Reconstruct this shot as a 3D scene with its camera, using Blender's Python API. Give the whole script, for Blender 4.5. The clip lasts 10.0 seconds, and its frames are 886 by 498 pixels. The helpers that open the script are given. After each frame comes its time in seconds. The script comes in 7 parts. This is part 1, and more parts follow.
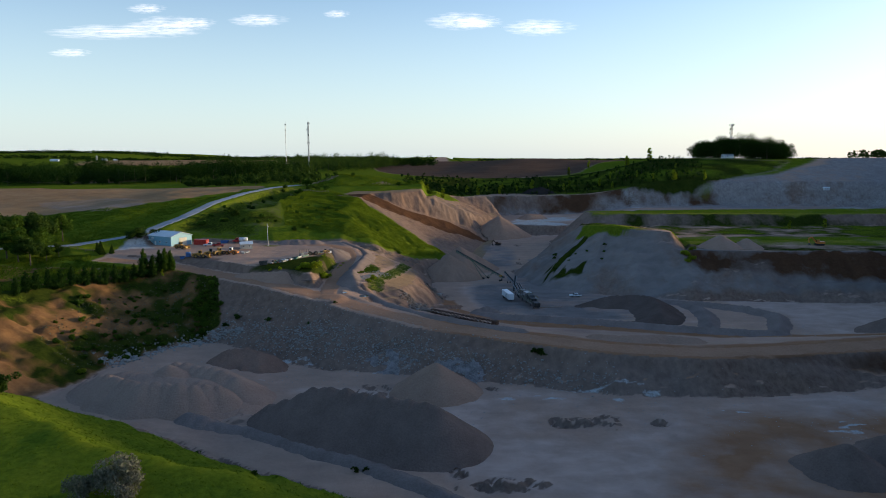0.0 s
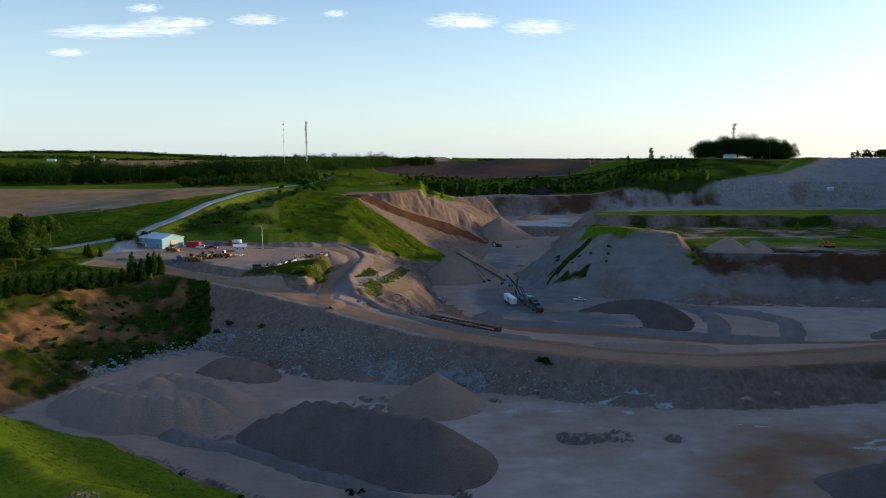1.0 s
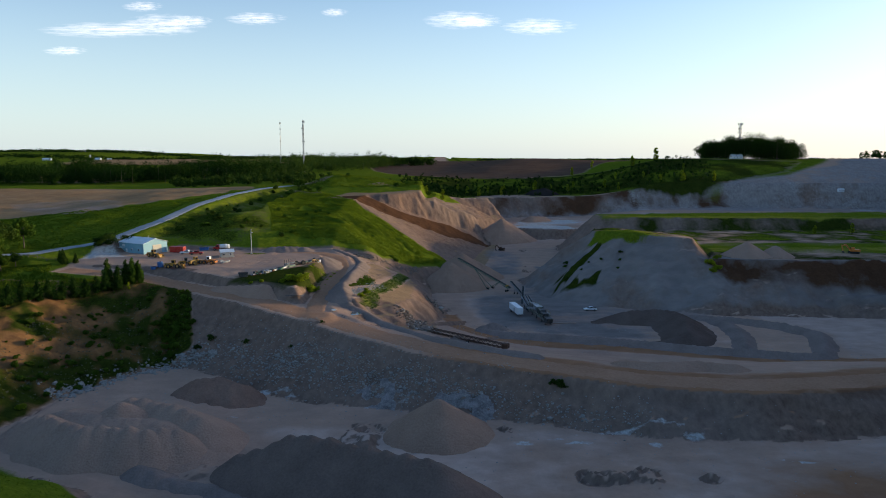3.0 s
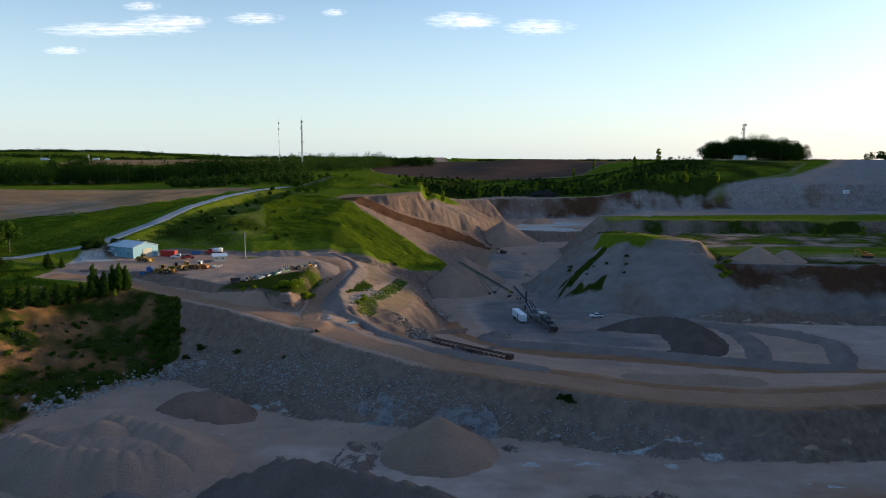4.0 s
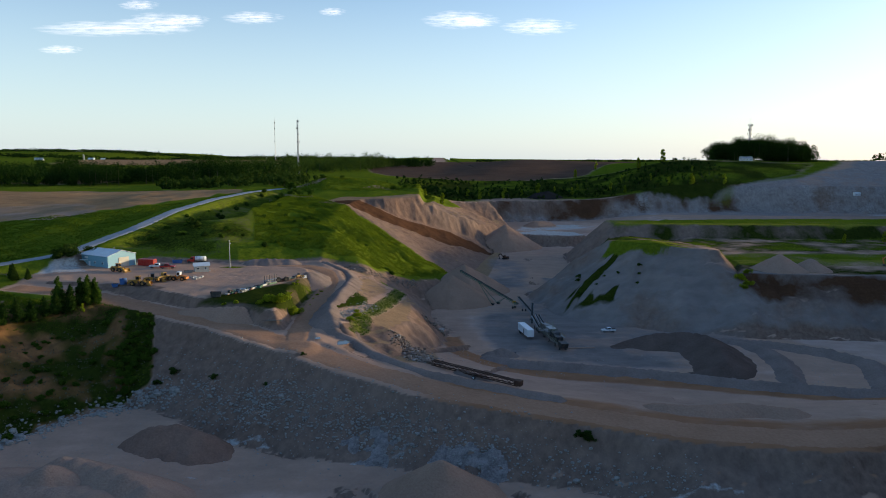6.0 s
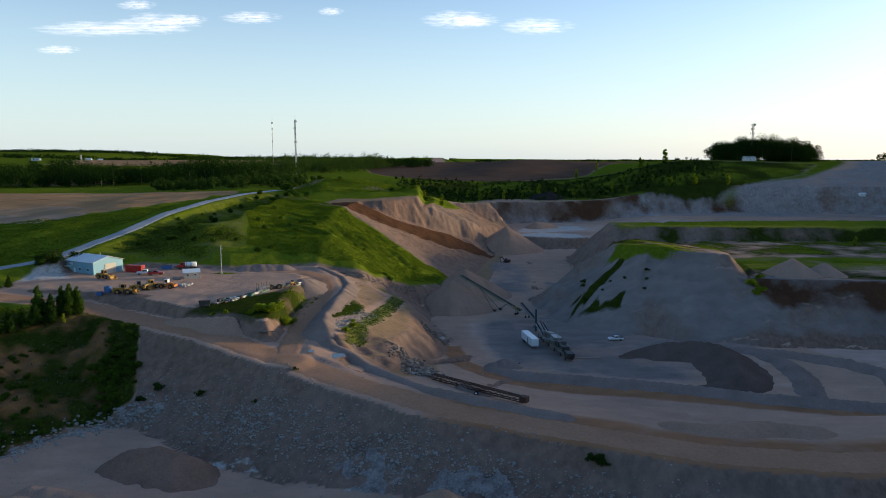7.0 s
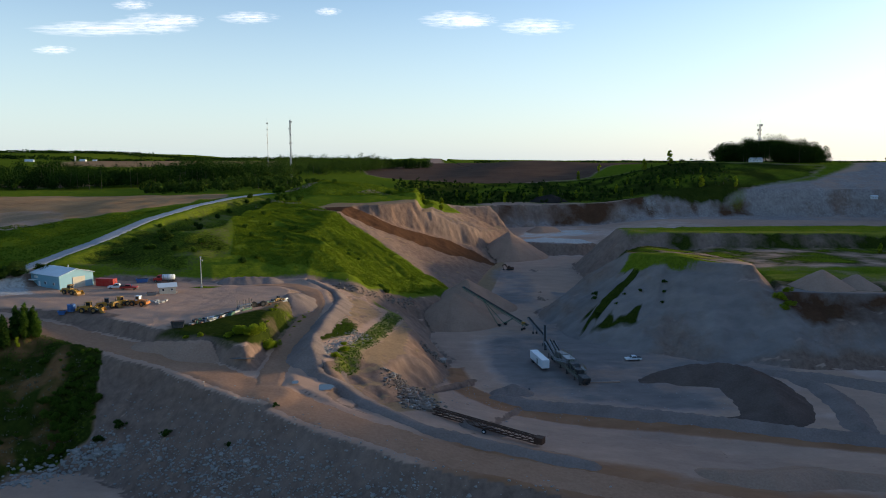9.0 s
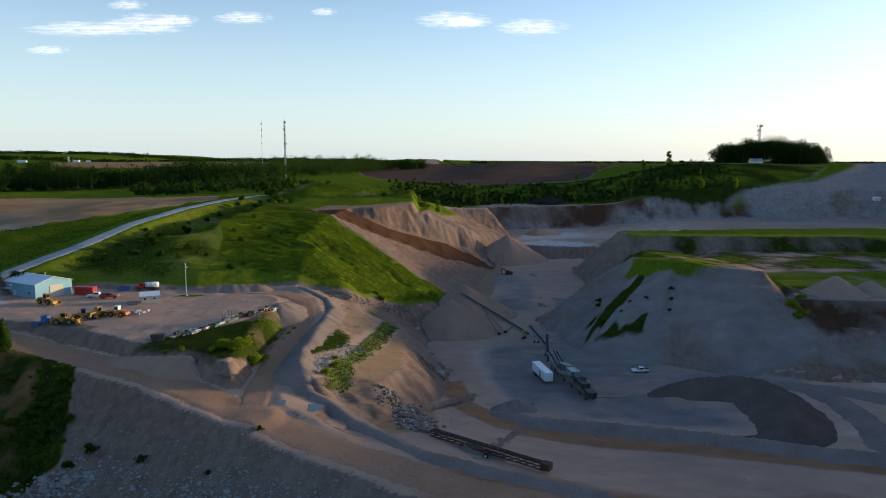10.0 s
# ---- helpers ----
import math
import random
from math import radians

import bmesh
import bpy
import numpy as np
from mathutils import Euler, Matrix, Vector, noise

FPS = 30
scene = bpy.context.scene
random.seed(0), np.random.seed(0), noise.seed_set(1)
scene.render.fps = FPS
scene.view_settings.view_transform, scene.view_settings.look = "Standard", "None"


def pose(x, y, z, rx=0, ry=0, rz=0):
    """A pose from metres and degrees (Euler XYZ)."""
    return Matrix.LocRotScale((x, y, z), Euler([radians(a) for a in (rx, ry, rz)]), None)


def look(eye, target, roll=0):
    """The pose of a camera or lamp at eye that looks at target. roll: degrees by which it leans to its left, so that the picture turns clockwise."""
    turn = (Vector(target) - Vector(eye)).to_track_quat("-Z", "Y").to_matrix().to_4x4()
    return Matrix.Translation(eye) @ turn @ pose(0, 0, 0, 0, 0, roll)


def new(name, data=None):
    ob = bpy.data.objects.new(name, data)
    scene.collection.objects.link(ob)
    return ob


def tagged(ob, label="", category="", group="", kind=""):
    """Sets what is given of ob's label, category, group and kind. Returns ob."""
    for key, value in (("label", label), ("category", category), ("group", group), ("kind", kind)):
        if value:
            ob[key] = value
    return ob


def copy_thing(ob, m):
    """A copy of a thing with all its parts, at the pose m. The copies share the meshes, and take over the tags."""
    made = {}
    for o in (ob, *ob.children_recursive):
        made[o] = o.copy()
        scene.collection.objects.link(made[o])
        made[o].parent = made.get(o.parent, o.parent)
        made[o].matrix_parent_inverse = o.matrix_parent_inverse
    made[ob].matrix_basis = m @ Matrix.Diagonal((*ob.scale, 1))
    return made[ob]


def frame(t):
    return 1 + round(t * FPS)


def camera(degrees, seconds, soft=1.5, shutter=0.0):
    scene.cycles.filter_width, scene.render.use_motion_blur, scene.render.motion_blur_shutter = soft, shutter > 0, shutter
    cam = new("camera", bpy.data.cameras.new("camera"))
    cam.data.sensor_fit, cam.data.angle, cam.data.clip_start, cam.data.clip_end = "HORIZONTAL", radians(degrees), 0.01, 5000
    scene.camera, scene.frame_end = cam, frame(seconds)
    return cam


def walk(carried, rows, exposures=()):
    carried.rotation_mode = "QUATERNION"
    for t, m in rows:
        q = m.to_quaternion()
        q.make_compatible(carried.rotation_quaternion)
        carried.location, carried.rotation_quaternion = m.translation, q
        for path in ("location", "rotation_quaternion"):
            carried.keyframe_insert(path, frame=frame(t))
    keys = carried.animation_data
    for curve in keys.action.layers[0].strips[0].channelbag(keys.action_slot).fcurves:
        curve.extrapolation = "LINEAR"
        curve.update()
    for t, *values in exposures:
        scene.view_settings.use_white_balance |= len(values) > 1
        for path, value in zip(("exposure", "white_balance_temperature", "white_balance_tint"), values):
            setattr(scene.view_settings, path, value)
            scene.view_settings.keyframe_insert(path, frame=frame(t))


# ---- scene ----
cam = camera(65.0, 10.0, soft=1.0)
PATH = [
    (0, (2.722, 3.042, 68.559), (2.72, 5.025, 68.298), -0.1),
    (0.5, (2.47, 8.342, 68.501), (2.469, 10.325, 68.24), -0.1),
    (1, (2.197, 13.677, 68.428), (2.198, 15.66, 68.167), -0.1),
    (1.5, (1.909, 19.106, 68.354), (1.909, 21.089, 68.092), -0.1),
    (2, (1.582, 24.585, 68.286), (1.584, 26.568, 68.023), -0.0),
    (2.5, (1.313, 30.035, 68.248), (1.317, 32.018, 67.986), 0.0),
    (4, (0.699, 46.468, 68.485), (0.704, 48.451, 68.225), 0.1),
    (4.5, (0.514, 52.038, 68.635), (0.52, 54.021, 68.377), 0.1),
    (5, (0.353, 57.663, 68.791), (0.359, 59.646, 68.533), 0.1),
    (5.5, (0.165, 63.332, 68.939), (0.174, 65.315, 68.68), 0.2),
    (7, (-0.366, 80.48, 69.732), (-0.354, 82.463, 69.472), 0.1),
    (7.5, (-0.64, 86.395, 69.953), (-0.627, 88.378, 69.695), 0.1),
    (8, (-0.943, 92.322, 70.165), (-0.928, 94.306, 69.908), 0.1),
    (8.5, (-1.165, 98.24, 70.345), (-1.148, 100.223, 70.087), 0.1),
    (9, (-1.329, 104.185, 70.526), (-1.311, 106.169, 70.268), 0.1),
    (9.5, (-1.511, 110.22, 70.706), (-1.49, 112.203, 70.449), 0.1),
    (10, (-1.705, 116.379, 70.854), (-1.676, 118.362, 70.598), 0.1),
]
walk(cam, [(t, look(eye, target, roll)) for t, eye, target, roll in PATH])

# ---- light ----
SUN_TURN = radians(22)      # from +x towards +y
SUN_HIGH = radians(6.0)
to_sun = Vector((math.cos(SUN_HIGH) * math.cos(SUN_TURN), math.cos(SUN_HIGH) * math.sin(SUN_TURN), math.sin(SUN_HIGH)))
world = bpy.data.worlds.new("sky")
scene.world = world
world.use_nodes = True
wn, wl = world.node_tree.nodes, world.node_tree.links
wn.clear()
sky = wn.new("ShaderNodeTexSky")
sky.sky_type = "NISHITA"
sky.sun_disc = False
sky.sun_elevation = SUN_HIGH
sky.sun_rotation = radians(90) - SUN_TURN
sky.altitude = 0
sky.air_density = 1.0
sky.dust_density = 0.9
sky.ozone_density = 3.2
back = wn.new("ShaderNodeBackground")
back.inputs["Strength"].default_value = 0.15
wout = wn.new("ShaderNodeOutputWorld")
haze = wn.new("ShaderNodeMix")
haze.data_type, haze.blend_type = "RGBA", "MULTIPLY"
haze.inputs["Factor"].default_value = 1.0
haze.inputs[7].default_value = (1.16, 1.04, 1.07, 1.0)
wl.new(sky.outputs["Color"], haze.inputs[6])
# pale evening haze low over the horizon
coords = wn.new("ShaderNodeTexCoord")
split = wn.new("ShaderNodeSeparateXYZ")
low = wn.new("ShaderNodeMapRange")
low.interpolation_type = "SMOOTHSTEP"
low.inputs["From Min"].default_value, low.inputs["From Max"].default_value = -0.02, 0.34
low.inputs["To Min"].default_value, low.inputs["To Max"].default_value = 0.62, 0.0
veil = wn.new("ShaderNodeMix")
veil.data_type = "RGBA"
veil.inputs[7].default_value = (2.75, 3.35, 3.6, 1.0)
wl.new(coords.outputs["Generated"], split.inputs["Vector"])
wl.new(split.outputs["Z"], low.inputs["Value"])
wl.new(low.outputs["Result"], veil.inputs["Factor"])
wl.new(haze.outputs[2], veil.inputs[6])
wl.new(veil.outputs[2], back.inputs["Color"])
wl.new(back.outputs["Background"], wout.inputs["Surface"])
sun_data = bpy.data.lights.new("sun", "SUN")
sun_data.energy = 2.3
sun_data.angle = radians(2.5)
sun_data.color = (1.0, 0.82, 0.52)
sun = new("sun", sun_data)
sun.matrix_world = look(to_sun * 900, (0, 0, 0))
scene.view_settings.exposure = 1.12

# ---- materials ----
def material(name, rough=0.8, metal=0.0, spec=0.3):
    m = bpy.data.materials.new(name)
    m.use_nodes = True
    b = m.node_tree.nodes["Principled BSDF"]
    b.inputs["Roughness"].default_value = rough
    b.inputs["Metallic"].default_value = metal
    b.inputs["Specular IOR Level"].default_value = spec
    return m, m.node_tree.nodes, m.node_tree.links, b


def rgba(c):
    return (c[0], c[1], c[2], 1.0)


def noise_node(nodes, links, scale, detail=4.0, rough=0.6, coords="Object", stretch=None):
    tc = nodes.new("ShaderNodeTexCoord")
    n = nodes.new("ShaderNodeTexNoise")
    n.inputs["Scale"].default_value = scale
    n.inputs["Detail"].default_value = detail
    n.inputs["Roughness"].default_value = rough
    if stretch:
        mp = nodes.new("ShaderNodeMapping")
        mp.inputs["Scale"].default_value = stretch
        links.new(tc.outputs[coords], mp.inputs["Vector"])
        links.new(mp.outputs["Vector"], n.inputs["Vector"])
    else:
        links.new(tc.outputs[coords], n.inputs["Vector"])
    return n.outputs["Fac"]


def ramp(nodes, links, fac, stops):
    r = nodes.new("ShaderNodeValToRGB")
    el = r.color_ramp.elements
    while len(el) < len(stops):
        el.new(0.5)
    for e, (p, c) in zip(el, stops):
        e.position, e.color = p, rgba(c)
    links.new(fac, r.inputs["Fac"])
    return r.outputs["Color"]


def mix(nodes, links, fac, a, b, mode="MIX"):
    m = nodes.new("ShaderNodeMix")
    m.data_type, m.blend_type = "RGBA", mode
    for sock, v in ((m.inputs["Factor"], fac), (m.inputs[6], a), (m.inputs[7], b)):
        if isinstance(v, (int, float)):
            sock.default_value = v
        elif isinstance(v, tuple):
            sock.default_value = rgba(v)
        else:
            links.new(v, sock)
    return m.outputs[2]


def bump(nodes, links, bsdf, height, strength=0.5, distance=0.3):
    b = nodes.new("ShaderNodeBump")
    b.inputs["Strength"].default_value = strength
    b.inputs["Distance"].default_value = distance
    links.new(height, b.inputs["Height"])
    links.new(b.outputs["Normal"], bsdf.inputs["Normal"])


def two_tone(name, a, b, scale, fine, rough=0.85, metal=0.0, relief=0.3, spec=0.3, depth=0.1, shift=0.35):
    """A surface that varies at two scales between the colours a and b."""
    m, n, l, p = material(name, rough, metal, spec)
    big = noise_node(n, l, scale)
    small = noise_node(n, l, fine, 3.0)
    c1 = ramp(n, l, big, [(shift, a), (1 - shift, b)])
    dark = tuple(v * 0.7 for v in a)
    c2 = ramp(n, l, small, [(0.3, dark), (0.7, b)])
    l.new(mix(n, l, 0.4, c1, c2), p.inputs["Base Color"])
    bump(n, l, p, small, relief, depth)
    return m


def paint(name, c, rough=0.45, metal=0.0, dirt=(0.25, 0.2, 0.15), amount=0.35, scale=0.8):
    """Painted sheet metal with dust and wear; the tone differs a little from piece to piece."""
    m, n, l, p = material(name, rough, metal, 0.4)
    big = noise_node(n, l, scale, 5.0, 0.65)
    fac = ramp(n, l, big, [(0.45, (0, 0, 0)), (0.75, (amount, amount, amount))])
    l.new(mix(n, l, fac, c, dirt), p.inputs["Base Color"])
    bump(n, l, p, noise_node(n, l, 6.0), 0.08, 0.02)
    return m


STONE_DUST = two_tone("crushed_stone", (0.341, 0.221, 0.160), (0.432, 0.281, 0.203), 0.12, 2.2, 0.95, relief=0.8, depth=0.35, spec=0.0)
STONE_DARK = two_tone("washed_gravel", (0.170, 0.117, 0.092), (0.253, 0.172, 0.135), 0.12, 2.2, 0.95, relief=0.8, depth=0.35, spec=0.0)
STONE_PALE = two_tone("pale_broken_stone", (0.144, 0.122, 0.112), (0.408, 0.353, 0.325), 0.5, 2.6, 0.95, relief=0.9, depth=0.5, spec=0.0)
STONE_BROWN = two_tone("brown_sand", (0.203, 0.119, 0.085), (0.305, 0.185, 0.133), 0.12, 2.0, 0.95, relief=0.5, depth=0.25, spec=0.0)
STONE_WARM = two_tone("sandy_gravel", (0.324, 0.200, 0.138), (0.418, 0.260, 0.179), 0.1, 2.0, 0.95, relief=0.8, depth=0.35, spec=0.0)

# ---- shape of the land ----
def fbm(X, Y, size, octaves=4, seed=0):
    """Smooth noise between about -1 and 1 on arrays of places."""
    rng = np.random.RandomState(seed)
    table = rng.uniform(-1, 1, (256, 256))
    out, amp, total = np.zeros_like(X, dtype=float), 1.0, 0.0
    for k in range(octaves):
        u, v = X / size + 17.3 * k + 100, Y / size + 9.1 * k + 100
        i, j = np.floor(u).astype(int), np.floor(v).astype(int)
        f, g = u - i, v - j
        f, g = f * f * (3 - 2 * f), g * g * (3 - 2 * g)
        a, b = table[i % 256, j % 256], table[(i + 1) % 256, j % 256]
        c, d = table[i % 256, (j + 1) % 256], table[(i + 1) % 256, (j + 1) % 256]
        out += amp * ((a * (1 - f) + b * f) * (1 - g) + (c * (1 - f) + d * f) * g)
        total += amp
        amp *= 0.5
        size *= 0.5
    return out / total


def smooth(a, b, v):
    t = np.clip((v - a) / (b - a), 0, 1)
    return t * t * (3 - 2 * t)


def line_distance(X, Y, pts, closed=False):
    """Distance to a polyline, the side (positive: right of its way), and the place along it as (segment, share)."""
    pts = [tuple(p) for p in pts]
    if closed:
        pts = pts + [pts[0]]
    best = np.full(np.shape(X), 1e9)
    side, seg, share = np.zeros_like(best), np.zeros(np.shape(X), int), np.zeros_like(best)
    for k in range(len(pts) - 1):
        ax, ay = pts[k][0], pts[k][1]
        dx, dy = pts[k + 1][0] - ax, pts[k + 1][1] - ay
        t = np.clip(((X - ax) * dx + (Y - ay) * dy) / (dx * dx + dy * dy), 0, 1)
        d = np.hypot(X - ax - t * dx, Y - ay - t * dy)
        near = d < best
        best = np.where(near, d, best)
        side = np.where(near, np.sign((X - ax) * dy - (Y - ay) * dx), side)
        seg, share = np.where(near, k, seg), np.where(near, t, share)
    return best, side, seg, share


def inside(X, Y, poly):
    hit = np.zeros(np.shape(X), bool)
    for (ax, ay), (bx, by) in zip(poly, poly[1:] + poly[:1]):
        if ay != by:
            hit ^= ((ay > Y) != (by > Y)) & (X < (bx - ax) * (Y - ay) / (by - ay) + ax)
    return hit


def outside_distance(X, Y, poly):
    return np.where(inside(X, Y, poly), 0.0, line_distance(X, Y, poly, True)[0])


def region(X, Y, poly, soft=3.0):
    """1 inside a polygon, 0 outside, with a soft edge."""
    d = line_distance(X, Y, poly, True)[0]
    return smooth(-soft, soft, np.where(inside(X, Y, poly), d, -d))


def along(X, Y, path):
    """Distance, side and height of the nearest place of a path with heights."""
    d, side, seg, share = line_distance(X, Y, path)
    z = np.array([p[2] for p in path], float)
    return d, side, z[seg] * (1 - share) + z[np.minimum(seg + 1, len(path) - 1)] * share


PIT = [(-112, 190), (-106, 215), (-103, 230), (-92, 248), (-80, 258), (-69, 251), (-42, 240), (-20, 231), (-8, 250), (-2, 280),
       (3, 300), (5, 318), (2, 345), (-4, 372), (-2, 392), (10, 412), (19, 430), (16, 456), (24, 500), (38, 556), (48, 590), (58, 650),
       (66, 700), (62, 770), (120, 785), (200, 800), (270, 818), (330, 822), (505, 800), (445, 680), (372, 565), (330, 500), (285, 430), (250, 372),
       (232, 325),
       (215, 262), (190, 200), (165, 110), (120, 90), (40, 112), (0, 130), (-20, 140), (-75, 172), (-98, 178)]
YARD = [(-150, 296), (-95, 290), (-60, 285), (-40, 262), (-20, 245), (5, 300), (5, 350), (-20, 362), (-45, 372), (-60, 370),
        (-85, 358), (-120, 358), (-152, 352)]
MOUND = [(84, 414), (90, 392), (108, 381), (126, 378), (136, 400), (150, 455), (150, 500), (120, 500), (98, 450)]
LEDGE = [(126, 366), (150, 362), (200, 360), (300, 352), (335, 480), (300, 505), (160, 505), (130, 480)]
BENCH = [(112, 514), (180, 509), (330, 507), (360, 560), (300, 560), (150, 545), (112, 540)]
CLIFF = [(-90, 505), (-62, 514), (-30, 524), (-11, 536), (8, 552), (26, 566), (40, 592), (50, 645), (55, 720)]
SHELF = [(56, 606), (75, 596), (98, 594), (112, 600), (108, 622), (84, 630), (60, 624)]
HAUL = [(-150, 306, 24.5), (-118, 302, 22.5), (-92, 291, 20), (-67, 279, 18.3), (-44, 263, 16.4), (-25, 251, 14), (2, 239, 10.4), (25, 232, 8.8),
        (58, 220, 7.8), (85, 217, 7.2), (110, 220, 7), (150, 229, 6.5), (200, 245, 5)]
BEND = [(-41, 260, 16.4), (-42.5, 272, 16.8), (-43, 287, 17.3), (-43.6, 303, 18.1), (-43, 324, 19.3), (-43, 340, 20.8), (-47, 354, 22.6), (-56, 361, 23.4), (-72, 361, 24)]
TARMAC = [(-420, 262, 24), (-250, 302, 27), (-171, 325, 28), (-152, 350, 30), (-146, 378, 34), (-143, 395, 36), (-145, 448, 40),
          (-142, 509, 43), (-136, 567, 44.4), (-128, 640, 44), (-110, 760, 42)]


def height(X, Y):
    X, Y = np.asarray(X, float), np.asarray(Y, float)
    far_left = np.interp(Y, [0, 270, 330, 400, 510, 600, 900, 1500, 2500, 3600, 4800], [24, 22, 26, 29, 35, 39, 38, 48, 62, 95, 96]) - 32 * smooth(2300, 3400, Y) * smooth(-1750, -1150, X)
    left = np.interp(Y, [0, 150, 270, 330, 400, 450, 510, 570, 700, 900, 1500, 3000, 4800],
                     [26, 26, 21, 26, 34, 38.5, 42, 43.5, 42, 40, 50, 62, 70])
    mid = np.interp(Y, [0, 600, 780, 830, 900, 1000, 1100, 1500, 2200, 4800], [40, 36, 24, 25, 30, 40, 48, 64, 58, 62])
    right = np.interp(Y, [0, 300, 540, 600, 780, 850, 890, 960, 1100, 1500, 4800], [58, 58, 45, 44, 40, 40, 52, 67, 65, 58, 60])
    h = far_left + (left - far_left) * smooth(-290, -160, X)
    edge, over = np.interp(Y, [0, 560, 720, 1000, 1500], [-20, -9, -60, -40, 10]), np.interp(Y, [0, 560, 720, 1000, 1500], [60, 105, 15, 60, 180])
    h = h + (mid - h) * smooth(0, 1, (X - edge) / (over - edge))
    h = h + (right - h) * smooth(90 + 0.08 * Y, 190 + 0.12 * Y, X)
    h += 4.0 * fbm(X, Y, 260, 3, 3) * smooth(560, 900, Y) + 0.8 * fbm(X, Y, 40, 3, 5)
    # grassy knoll behind the green slope
    h += 11 * np.exp(-((X + 92) / 24) ** 2 - ((Y - 650) / 30) ** 2) + 7 * np.exp(-((X + 55) / 22) ** 2 - ((Y - 655) / 28) ** 2) + 5 * np.exp(-((X + 14) / 16) ** 2 - ((Y - 640) / 25) ** 2)
    h += 1.6 * fbm(X, Y, 22, 2, 61) * region(X, Y, [(-125, 610), (0, 590), (10, 690), (-125, 720)], 15)
    # the land drops away towards the far pit
    h = np.minimum(h, 36.5 + 2.5 * fbm(X, Y, 16, 2, 63) - 0.46 * np.clip(X + 4, 0, 100) + 60 * smooth(-10, -34, X) + 45 * smooth(690, 750, Y) + 60 * smooth(540, 500, Y) + 120 * smooth(60, 90, X))
    h += 4.5 * np.exp(-((X + 108) / 17) ** 2 - ((Y - 432) / 48) ** 2)
    # rim of the quarry, raised unseen to one side to shade the pit
    h += np.maximum(0, np.interp(Y, [330, 400, 640, 700, 1000], [60, 47, 47, 74, 74]) - h) * smooth(4, 45, X - 0.637 * Y - 12) * smooth(250, 330, Y) * smooth(1150, 1050, Y)
    # yard and spur cut into the hillside
    cap = np.clip(13 + 0.27 * (-10 - X), 11.5, 24.3 + 0.03 * np.maximum(0, -X - 80))
    h = np.minimum(h, cap + 0.42 * outside_distance(X, Y, YARD))
    # the pit
    floor = np.interp(Y, [210, 262, 480, 560, 760], [-1, 0, 0, 3, 5]) + 2.0 * smooth(-45, -75, X) * smooth(270, 240, Y)
    floor = floor + (12 - floor) * smooth(140, 230, X) * smooth(520, 600, Y)
    steep = 0.72 - 0.28 * smooth(-90, -112, X) - 0.2 * smooth(395, 430, Y) * smooth(640, 620, Y) + 0.5 * smooth(640, 680, Y)
    steep = steep - 0.15 * smooth(185, 165, Y) + 0.25 * smooth(-25, -12, X) * smooth(20, 10, X) * smooth(380, 360, Y) * smooth(240, 270, Y)
    # steeper on the unseen side, so the added rim shades more of the pit
    steep = steep + 0.6 * smooth(0, 20, X - 0.637 * Y - 10) * smooth(780, 720, Y)
    wob = fbm(X, Y, 16, 4, 11)
    d = outside_distance(X, Y, PIT)
    d = np.maximum(0, d + (2.2 * wob + 1.2 * fbm(X, Y, 5, 2, 12)) * smooth(0, 8, d))
    rise = steep * d
    rise = rise + 1.35 * np.sin(rise * 0.78) * smooth(690, 750, Y)
    # sandy cliff above the strip of brown soil
    d, side, seg, share = line_distance(X, Y, CLIFF)
    flute = 2 + np.abs(fbm(X * 0.9 + Y * 0.4 + 2 * wob, (Y * 0.9 - X * 0.4) * 0.6, 5, 3, 62)) * 2.4 + 5 * fbm(X, Y, 18, 3, 64)
    rise = rise + 1.3 * np.maximum(0, np.where(side < 0, d, 0) - flute) * smooth(-85, -70, X) * smooth(720, 690, Y) * smooth(70, 55, X)
    h = np.minimum(h, floor + rise)
    # low shelves on the far pit floor
    d = np.maximum(0, outside_distance(X, Y, SHELF) + 1.8 * wob)
    h = np.maximum(h, 11.5 - 0.03 * np.abs(X - 80) - 0.9 * d)
    # benches left standing on the far side
    d = np.maximum(0, outside_distance(X, Y, MOUND) + 2.0 * wob)
    top = np.interp(X, [84, 100, 128, 152], [29.5, 30.5, 28, 21])
    top = top - 0.075 * np.maximum(0, Y - 398)
    h = np.maximum(h, top - 0.72 * d)
    d = np.maximum(0, outside_distance(X, Y, LEDGE) + 1.6 * wob)
    h = np.maximum(h, 20.0 - 0.62 * d)
    d = np.maximum(0, outside_distance(X, Y, BENCH) + 1.6 * wob)
    h = np.maximum(h, 27.5 - 0.95 * d)
    d = np.maximum(0, outside_distance(X, Y, [(128, 344), (250, 334), (250, 356), (132, 358)]) + wob)
    h = np.maximum(h, 7.5 - 0.6 * d)
    # causeway of the haul road
    d, side, z = along(X, Y, HAUL)
    out = np.maximum(0, d - 6.5 + 1.5 * wob * smooth(6, 10, d))
    h = np.maximum(h, np.where(side > 0, z - 0.66 * out, z - 0.2 * out))
    h = h + (z - h) * smooth(10, 5.5, d)
    d, side, z = along(X, Y, BEND)
    h = h + (z - h) * smooth(8.5, 4.5, d)
    # level ground where ramp and haul road meet
    h = h - np.maximum(0, h - (17.0 - 0.2 * np.clip(X + 37, 0, 40))) * region(X, Y, [(-40, 258), (-40, 280), (-33, 278), (-22, 269), (-10, 258), (-16, 250)], 3)
    d, side, z = along(X, Y, TARMAC)
    h = h + (z - h) * smooth(14, 5, d)
    return h


